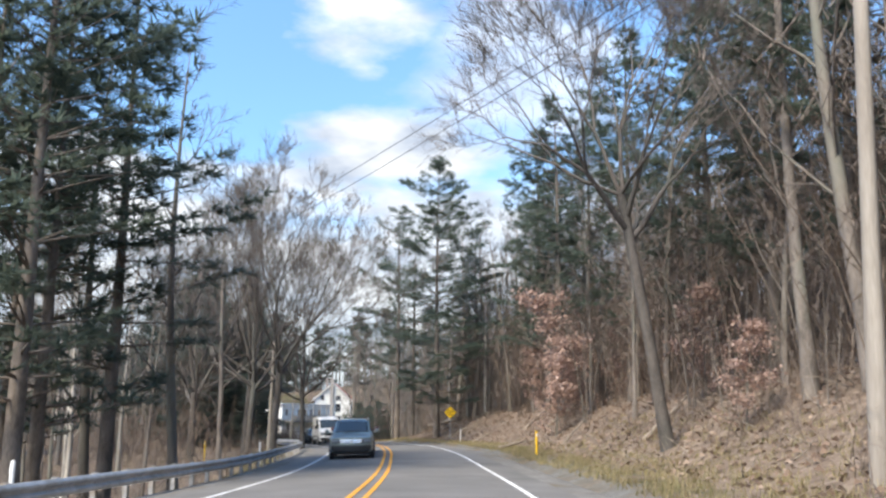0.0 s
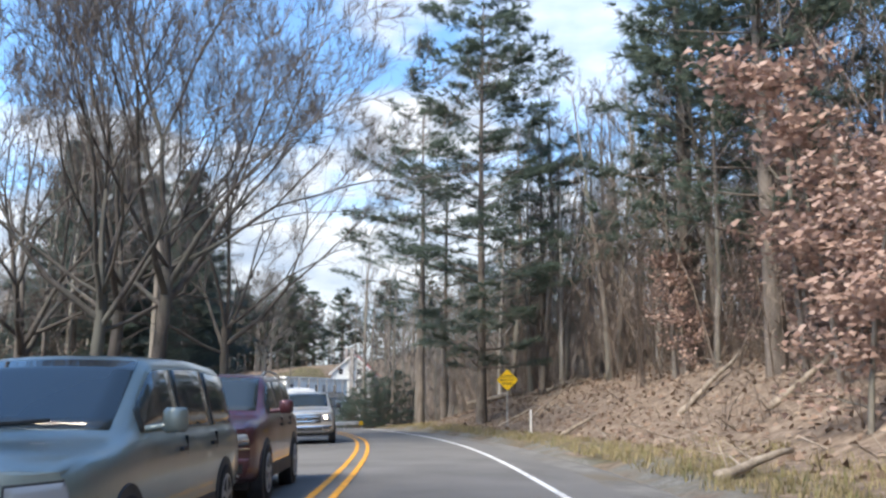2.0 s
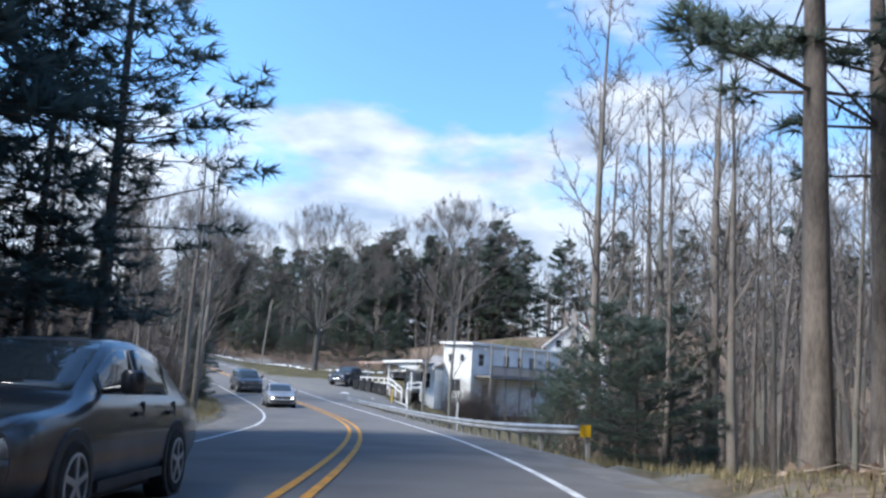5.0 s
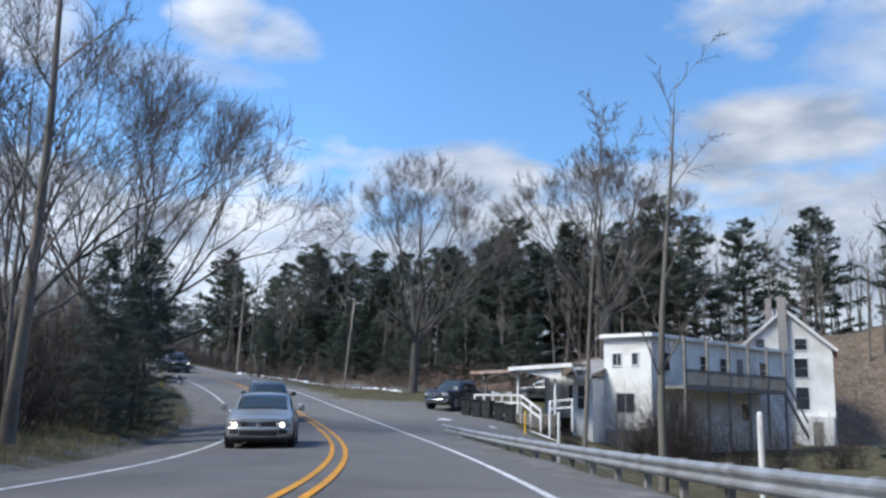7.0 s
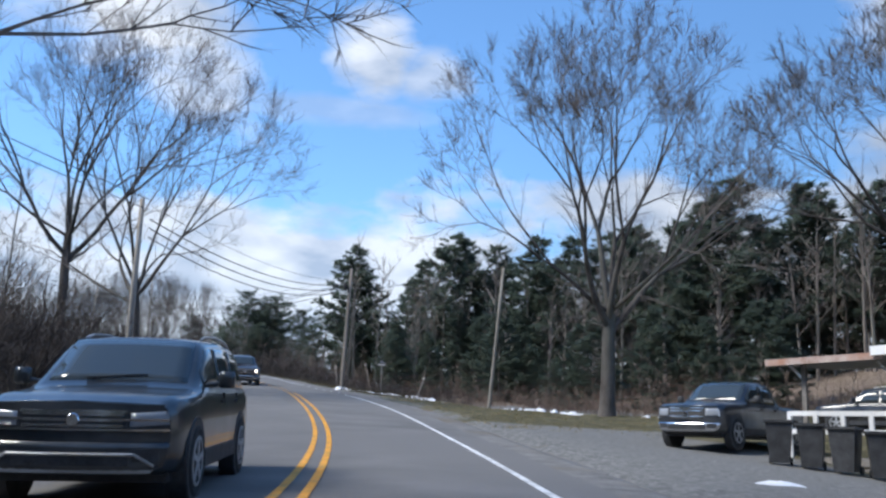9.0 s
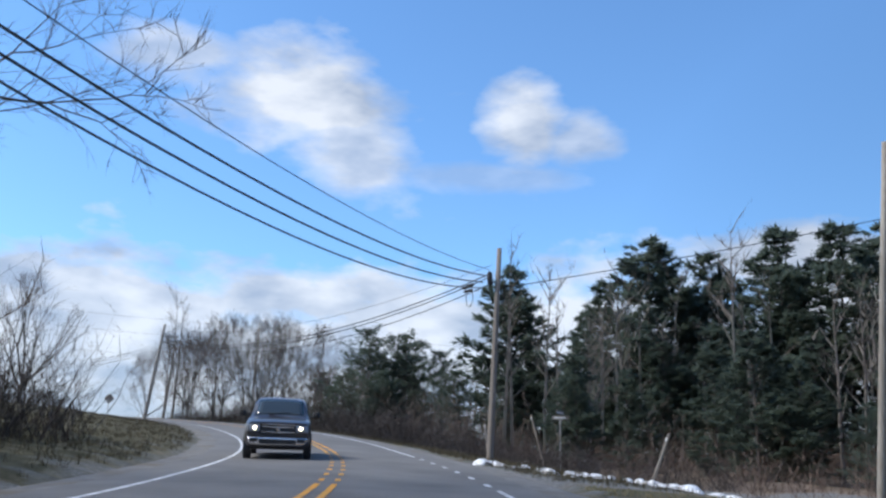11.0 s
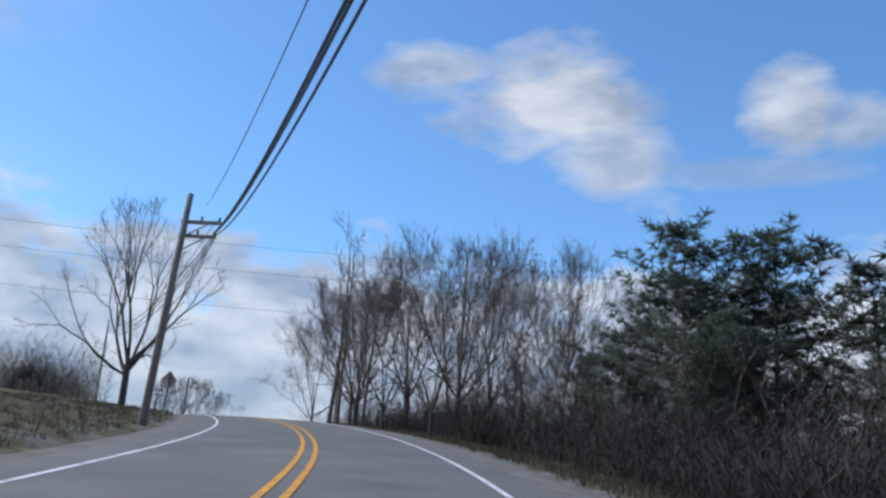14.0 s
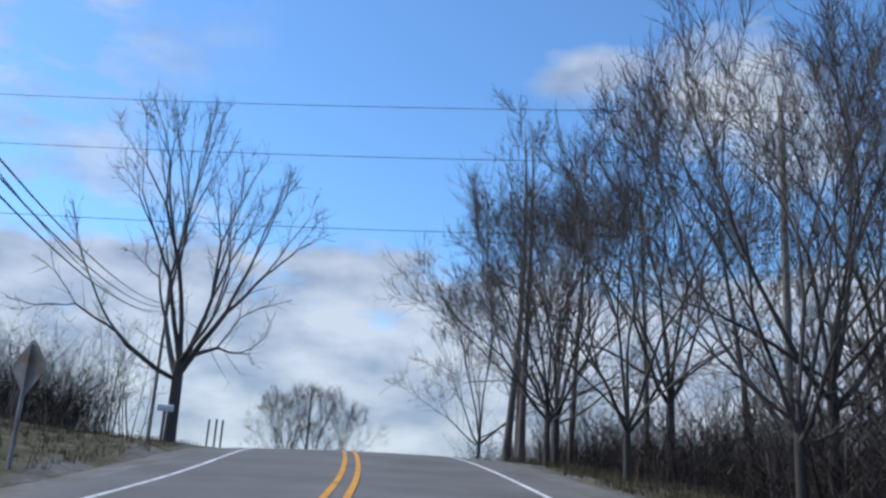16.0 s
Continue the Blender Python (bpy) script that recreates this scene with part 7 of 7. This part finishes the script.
for x, y in scatter(pick, (120, 215), (-40, -14), 20, 3.0):
    wood_tree(x, y, None, pick.uniform(0.6, 0.9))
# beyond the lawn, and along the climb
clump = [bare_tree(240 + k, (12.5, 13.5, 11.5)[k], (0.12, 0.135, 0.11)[k], "spreading", 1.0, bark="dark_bark", fork=(2.2, 3.0, 1.8)[k], wide=0.74, least=0.011, levels=4) for k in range(3)]
CLUMP = "bare hedgerow tree with a dense upswept crown of fine twigs"
for k, (x, y, sz) in enumerate(((-140.3, 222.2, 0.85), (-143.5, 225.5, 1.05), (-147.5, 222.4, 0.95), (-137.0, 226.0, 0.8), (-151.5, 226.0, 1.05), (-133.0, 226.0, 0.75), (-154.0, 222.8, 0.9), (-145.5, 229.0, 1.1), (-131.0, 229.5, 0.7), (-149.0, 230.0, 1.0), (-139, 230, 1.0), (-133.5, 231, 0.95))):
    if k < 3:
        place(clump[k], x, y, 50 * k, sz, CLUMP, "tree", "hedgerow trees")
    else:
        again(clump[k % 3], x, y, 67 * k, sz)
for k, (x, y) in enumerate(((-156.5, 224.2), (-158.3, 225.6), (-160.5, 224.4), (-162.5, 226.8), (-164.8, 225.3), (-168.0, 227.0), (-171.5, 226.2), (-153.0, 230.0), (-159.5, 229.5))):
    if k % 3 == 0:
        again(clump[(k // 3) % 3], x, y, 40 * k, 1.0)
    else:
        wood_tree(x, y, pick.choice((1, 3, 0)), pick.uniform(0.72, 0.95))
for x, y in scatter(pick, (262, 318), (9.5, 20), 34, 1.4):
    scrub_tree(x, y, pick.uniform(0.5, 0.9))
for k, (x, y, sz) in enumerate(((-193.5, 219.0, 0.62), (-196.0, 221.0, 0.6), (-198.5, 218.6, 0.66), (-195.0, 223.0, 0.55))):
    again(clump[k % 3], x, y, 80 * k, sz)
for x, y in ((-173.0, 208.6), (-173.8, 207.8), (-172.3, 207.9), (-174.6, 208.9)):
    scrub_tree(x, y, 0.75)
for x, y in scatter(pick, (292, 330), (-26, -12), 10, 2.0):
    scrub_tree(x, y, pick.uniform(0.35, 0.6))

# pines
pine_big = pine(301, 28.0, 0.29, 9.6, 0.13, density=0.95, blades=13, width=0.016, size=1.35, whorl=6)
pine_mid = pine(302, 21.0, 0.28, 5.0, 0.2, density=0.5, blades=12, width=0.019, size=1.35, whorl=5)
pine_full = pine(303, 14.0, 0.22, 7.6, 0.03, density=0.45, blades=11, width=0.022, size=1.4, whorl=7)
pine_dark = pine(304, 15.5, 0.20, 4.0, 0.02, "spruce", 0.55, droop=0.28, blades=12, width=0.021, size=1.3, whorl=7)
pine_far = pine(305, 19.0, 0.26, 7.6, 0.02, density=0.5, blades=7, width=0.05, size=1.75, whorl=8, tiers=1.3)
P_BIG, P_MID, P_FULL, P_DARK, P_FAR = ("tall white pine with layered boughs at the road's edge", "tall white pine with a bare lower trunk", "bushy dark green pine beside the brush", "dense dark spruce with drooping boughs to the ground", "distant dark green pine on the wooded hill")
place(pine_big, -0.6, 85.6, 0, 1.0, P_BIG, "pine tree")
pine_high = pine(306, 30.0, 0.34, 8.0, 0.30, density=0.7, blades=13, width=0.016, size=1.3, whorl=4, tiers=1.25)
place(pine_high, -5.3, 104.7, 130, 0.96, "tall white pine with a long bare trunk and high boughs", "pine tree", "tall bare-trunked pines")
again(pine_high, -3.6, 107.6, 250, 0.9)
for x, y in ((4.5, 90.0), (6.5, 93.0), (3.0, 97.5), (7.5, 88.0), (9.0, 95.0), (5.0, 100.0), (10.5, 91.0), (1.5, 101.0), (8.0, 99.0), (12.5, 97.0), (11.0, 86.0), (2.6, 93.6)):
    wood_tree(x, y, pick.choice((1, 3, 0)), pick.uniform(1.05, 1.3))
place(pine_mid, 11.0, 67.0, 30, 1.1, P_MID, "pine tree", "tall pines")
for x, y, sz in ((8.2, 62.0, 1.1), (7.6, 71.5, 1.1), (3.5, 95.0, 0.95), (-11.6, 24.6, 1.05), (-13.0, 29.0, 1.0), (-12.4, 33.5, 1.1), (-16.5, 26.5, 1.1), (-17.0, 35.0, 1.0), (12.5, 41.0, 1.0), (14.0, 28.0, 1.05), (16.0, 55.0, 1.0), (10.5, 50.0, 1.05), (13.5, 36.0, 1.1), (9.0, 76.0, 1.0), (18.0, 46.0, 1.15), (-26.0, 96.0, 1.0), (-22, 104, 0.8), (2.0, 112.0, 1.0)):
    again(pine_mid, x, y, pick.uniform(0, 360), sz)
place(pine_dark, -19.2, 92.0, 0, 0.95, P_DARK, "spruce tree", "roadside spruces")
for x, y, sz in ((-17.2, 84.0, 0.8), (-22.5, 87.5, 1.05), (-23.5, 97.0, 1.0), (-20.6, 100.0, 0.75), (-16.6, 79.5, 0.5), (-26.0, 91.0, 1.1), (-33.0, 100.0, 1.0), (-21.0, 95.0, 1.2), (-25.5, 100.5, 1.25), (-18.4, 88.0, 0.95), (-29, 95, 1.3), (-23.0, 83.0, 1.1), (-42.0, 141.0, 0.42), (-44.5, 144.0, 0.5), (-40.0, 137.5, 0.4)):
    again(pine_dark, x, y, pick.uniform(0, 360), sz)
place(pine_full, -123.8, 225.4, 0, 0.82, P_FULL, "pine tree", "bushy pines")
for x, y, sz in ((-121.0, 227.6, 0.8), (-126.8, 228.0, 0.72), (-117.5, 229.5, 0.7), (-129.5, 226.0, 0.45), (-114.5, 228.5, 0.55), (-119.5, 224.0, 0.5), (-111.0, 231.0, 0.46), (-124.5, 231.0, 0.75), (-72.5, 214.5, 0.3), (-11.0, 119.0, 0.46), (-13.5, 127.0, 0.38), (-9.6, 114.0, 0.36), (-15.5, 135, 0.35), (-9.0, 122, 0.5), (-12, 133, 0.4), (-16.5, 142, 0.3)):
    again(pine_full, x, y, pick.uniform(0, 360), sz)
place(pine_far, -76.7, 259.0, 0, 1.1, P_FAR, "pine tree", "hillside pines")
for x, y, sz in ((-110, 246, 0.45), (-103, 247, 0.55), (-96, 246, 0.62), (-89, 245, 0.75), (-82, 246, 1.05), (-75, 243, 0.95), (-68, 241, 1.0), (-62, 240, 0.95), (-56, 238, 1.0), (-50, 236, 0.9), (-44, 234, 0.95), (-38, 233, 0.9)):
    again(pine_far, x, y, pick.uniform(0, 360), sz)
for k in range(44):
    t = pick.random()
    x, y = -119 + 74 * t + pick.uniform(-4, 4), 242 - 14 * t + pick.uniform(-3, 12)
    if k < 12:
        x, y = -119 + 40 * (k / 12) + pick.uniform(-1.5, 1.5), 241 - 7 * (k / 12) + pick.uniform(-2, 3)
    if k >= 32:
        x, y = -98 + 52 * (k - 32) / 12 + pick.uniform(-2, 2), 224 - 12 * (k - 32) / 12 + pick.uniform(-3, 3)
    again(pine_far, x, y, pick.uniform(0, 360), (pick.uniform(0.42, 0.55) if k < 12 else pick.uniform(0.85, 1.12)) if k < 32 else pick.uniform(0.36, 0.5))
for x, y, sz in ((-87.5, 284, 1.1), (-67.8, 292, 1.2), (-50, 262, 1.05), (-34, 250, 1.0), (-25, 262, 1.1), (-12, 245, 0.95), (-4, 258, 1.0), (6, 238, 0.95), (-44, 240, 0.9), (-57, 246, 0.95), (18, 225, 0.9), (10, 212, 0.85), (-160, 262, 0.8), (-175, 258, 0.7), (-60, 130, 0.7), (-66, 140, 0.75), (-48, 105, 0.8), (-56, 92, 0.8), (-40, 70, 0.9), (-62, 118, 0.8)):
    again(pine_far, x, y, pick.uniform(0, 360), sz)

# young oaks that keep their leaves
oaks = [leafy_oak(401, 6.5), leafy_oak(402, 5.0)]
OAK = "thin young oak holding clusters of dry red-brown leaves"
place(oaks[0], 6.4, 51.6, 0, 1.0, OAK, "young oak", "young oaks")
place(oaks[1], 8.6, 58.5, 0, 1.0, OAK, "young oak", "young oaks")
for k, (x, y, sz) in enumerate(((9.5, 66.0, 1.2), (13.5, 47.5, 1.2), (7.4, 70.5, 0.9), (12.5, 74.0, 1.3), (10.5, 36.0, 0.8), (14.0, 62.0, 1.3), (9.0, 27.0, 0.6), (17, 70, 1.4), (7.5, 55.4, 1.4), (11.2, 54.0, 1.15), (15.5, 64.8, 1.3))):
    again(oaks[k % 2], x, y, 70 * k, sz)

# thickets, grass and fallen leaves
def spots(rng, s_range, d_range, count, lo=0.6, hi=1.2, keep=None):
    return [(x, y, height(x, y), rng.uniform(lo, hi)) for x, y in scatter(rng, s_range, d_range, count, 0.5, keep)]


brush_bank("hillside_brush", "tangled bare brush and saplings under the hillside trees", 501, spots(pick, (0, 106), (8.5, 30), 540, 0.6, 1.3, lambda x, y, s, d: d > 8.6 + 0.9 * (20 < s < 60) + 4.0 * (s >= 60)), 9, 1.9)
brush_bank("valley_brush", "bare brush below the guardrail", 502, spots(pick, (2, 112), (-26, -7.5), 300, 0.7, 1.5), 8, 2.0)
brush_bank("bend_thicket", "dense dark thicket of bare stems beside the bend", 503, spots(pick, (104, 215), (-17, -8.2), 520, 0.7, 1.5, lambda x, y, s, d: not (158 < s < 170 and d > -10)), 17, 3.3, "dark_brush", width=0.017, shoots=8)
brush_bank("lawn_edge_brush", "rust-brown bare brush behind the snow ridge", 504, [(x, y, height(x, y), pick.uniform(0.7, 1.3)) for x, y in [(-84 + 50 * pick.random(), 196 + 16 * pick.random()) for _ in range(300)] if not (x > -46 and y < 199) and not (x < -70 and y < 206)], 12, 2.0, "rust_brush")
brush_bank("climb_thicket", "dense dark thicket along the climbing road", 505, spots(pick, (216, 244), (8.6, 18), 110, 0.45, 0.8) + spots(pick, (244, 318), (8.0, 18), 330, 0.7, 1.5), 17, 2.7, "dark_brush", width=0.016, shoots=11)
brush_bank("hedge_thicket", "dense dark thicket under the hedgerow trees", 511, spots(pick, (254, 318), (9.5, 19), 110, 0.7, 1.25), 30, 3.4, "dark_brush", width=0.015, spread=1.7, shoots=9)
brush_bank("wood_edge_brush", "dark rust-brown brush at the foot of the pines", 510, [(x, y, height(x, y), pick.uniform(0.8, 1.5)) for x, y in [(-106 + 44 * pick.random(), 219 + 20 * pick.random()) for _ in range(190)]], 12, 2.4, "rust_brush", shoots=8)
brush_bank("slope_brush", "bare brush below the woods beyond the yard", 508, [(x, y, height(x, y), pick.uniform(0.8, 1.6)) for x, y in [(-12.5 + 34 * pick.random() ** 1.6, 117 + 72 * pick.random()) for _ in range(480)]], 9, 2.6)
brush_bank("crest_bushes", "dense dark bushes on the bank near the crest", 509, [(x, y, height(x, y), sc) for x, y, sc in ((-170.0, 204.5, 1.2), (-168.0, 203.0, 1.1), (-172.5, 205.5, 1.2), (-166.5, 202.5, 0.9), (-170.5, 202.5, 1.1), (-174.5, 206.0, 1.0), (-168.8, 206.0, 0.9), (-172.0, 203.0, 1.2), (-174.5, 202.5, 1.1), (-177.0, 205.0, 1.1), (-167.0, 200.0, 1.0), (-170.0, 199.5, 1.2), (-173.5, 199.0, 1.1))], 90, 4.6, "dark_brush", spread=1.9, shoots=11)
brush_bank("crest_brush", "low bare brush on the grassy bank", 506, spots(pick, (285, 330), (-24, -10), 130, 0.6, 1.2), 11, 1.8)
brush_bank("yard_bushes", "round bare bushes in front of the white building", 507, [(x, y, height(x, y), sc) for x, y, sc in ((-27.8, 164.2, 1.2), (-26.2, 162.8, 1.0), (-24.6, 164.5, 0.9), (-29.6, 166.0, 1.15), (-27.6, 166.8, 1.2), (-30.4, 168.2, 1.0), (-28.6, 165.2, 1.25), (-22.4, 162.0, 0.8), (-36.0, 168.3, 0.4), (-34.3, 167.8, 0.4), (-20, 170, 0.9), (-28.5, 167.0, 0.9))], 120, 3.9, "dark_brush", spread=1.35, shoots=9)


def grass_places(rng, s_range, d_range, count):
    out = []
    for _ in range(count):
        s, d = rng.uniform(*s_range), rng.uniform(*d_range)
        x, y, _z = on_road(s, d)
        out.append((x, y))
    z = land([p[0] for p in out], [p[1] for p in out])
    return [(x, y, float(h)) for (x, y), h in zip(out, z)]


grass_strip("verge_grass", "dry tan roadside grass along the right verge", 601, grass_places(pick, (4, 58), (5.5, 8.8), 1900) + grass_places(pick, (4, 44), (8.0, 11.5), 900) + grass_places(pick, (58, 112), (5.5, 7.6), 700), 9, 0.2)
grass_strip("verge_grass", "dry tan grass at the guardrail's foot", 602, grass_places(pick, (4, 170), (-8.0, -5.4), 2600), 8, 0.22)
grass_strip("bank_grass", "rough olive and tan grass on the bank", 603, grass_places(pick, (176, 300), (-13.0, -5.4), 3600), 8, 0.20, "bank_grass")
grass_strip("verge_grass", "dry grass along the climbing road", 604, grass_places(pick, (205, 300), (5.4, 9.0), 2200), 9, 0.25, "bank_grass")
grass_strip("lawn_tufts", "short worn lawn grass", 605, grass_places(pick, (178, 204), (5.6, 22), 2600), 7, 0.09)


def fallen_leaves():
    rng = random.Random(611)
    sh = Shape()
    for x, y, z in grass_places(rng, (8, 106), (7.5, 18), 15000):
        leaf(rng, sh, (x, y, z + rng.uniform(0.01, 0.08)), rng.uniform(0.06, 0.13))
    tagged(sh.object("fallen_leaves", M["fallen"]), "thick layer of dry brown fallen leaves on the bank", "leaves", kind="stuff")


fallen_leaves()


def sticks():
    rng = random.Random(612)
    sh = Shape()
    for x, y, z in grass_places(rng, (8, 104), (7.5, 17), 420):
        a, l = rng.uniform(0, 6.28), rng.uniform(0.4, 1.7)
        sh.tube([(x, y, z + 0.03), (x + l * 0.5 * math.cos(a), y + l * 0.5 * math.sin(a), z + 0.1 + rng.uniform(0, 0.2)), (x + l * math.cos(a), y + l * math.sin(a), z + 0.1 + rng.uniform(-0.05, 0.7))], [0.022, 0.016, 0], 4)
    tagged(sh.object("dead_sticks", M["log"]), "broken dead sticks lying on the leaf-covered bank", "sticks", kind="stuff")


sticks()


sapling_thicket("hillside_saplings", "crowded grey-brown saplings filling the hillside wood", 620, grass_places(pick, (0, 106), (12.0, 36), 2300), 10.5)
sapling_thicket("bend_saplings", "crowded bare saplings behind the roadside thicket", 621, grass_places(pick, (60, 215), (-30, -10), 700), 5.5)
sapling_thicket("slope_saplings", "crowded bare saplings on the slope beyond the yard", 624, [(x, y, height(x, y)) for x, y in [(-12 + 40 * pick.random() ** 1.5, 118 + 66 * pick.random()) for _ in range(400)]], 7.5)
sapling_thicket("climb_saplings", "crowded bare saplings behind the roadside brush", 622, grass_places(pick, (248, 312), (12, 24), 380), 5.0)
sapling_thicket("hill_saplings", "crowded bare saplings at the edge of the hill wood", 623, [(x, y, height(x, y)) for x, y in [(-95 + 125 * pick.random(), 202 + 34 * pick.random()) for _ in range(340)] if not (-34 < x < -16 and y < 224) and not (x < -62 and y < 216)], 4.5)


def far_places(rng, boxes):
    out = []
    for x0, x1, y0, y1, n in boxes:
        for _ in range(n):
            out.append((rng.uniform(x0, x1), rng.uniform(y0, y1)))
    s, d = chainage([p[0] for p in out], [p[1] for p in out])
    z = land([p[0] for p in out], [p[1] for p in out])
    return [(x, y, float(h)) for (x, y), h, dd in zip(out, z, d) if abs(dd) > 20]


far_wood("hill_woodland", "distant grey leafless woodland on the hill behind the houses", 701, far_places(pick, ((-110, 45, 232, 290, 250), (-4, 45, 140, 232, 200), (-6, 10, 105, 150, 40), (-105, -45, 222, 240, 60))), 16)
far_wood("valley_woodland", "distant grey leafless woodland beyond the valley", 702, far_places(pick, ((-90, -30, 20, 130, 140), (-120, -70, 120, 165, 70))), 16)
far_wood("slope_woodland", "leafless woodland high on the slope", 703, far_places(pick, ((24, 60, 0, 125, 230),)), 19)
far_wood("ridge_woodland", "far leafless trees beyond the climbing road", 704, far_places(pick, ((-190, -110, 236, 275, 60),)), 11)
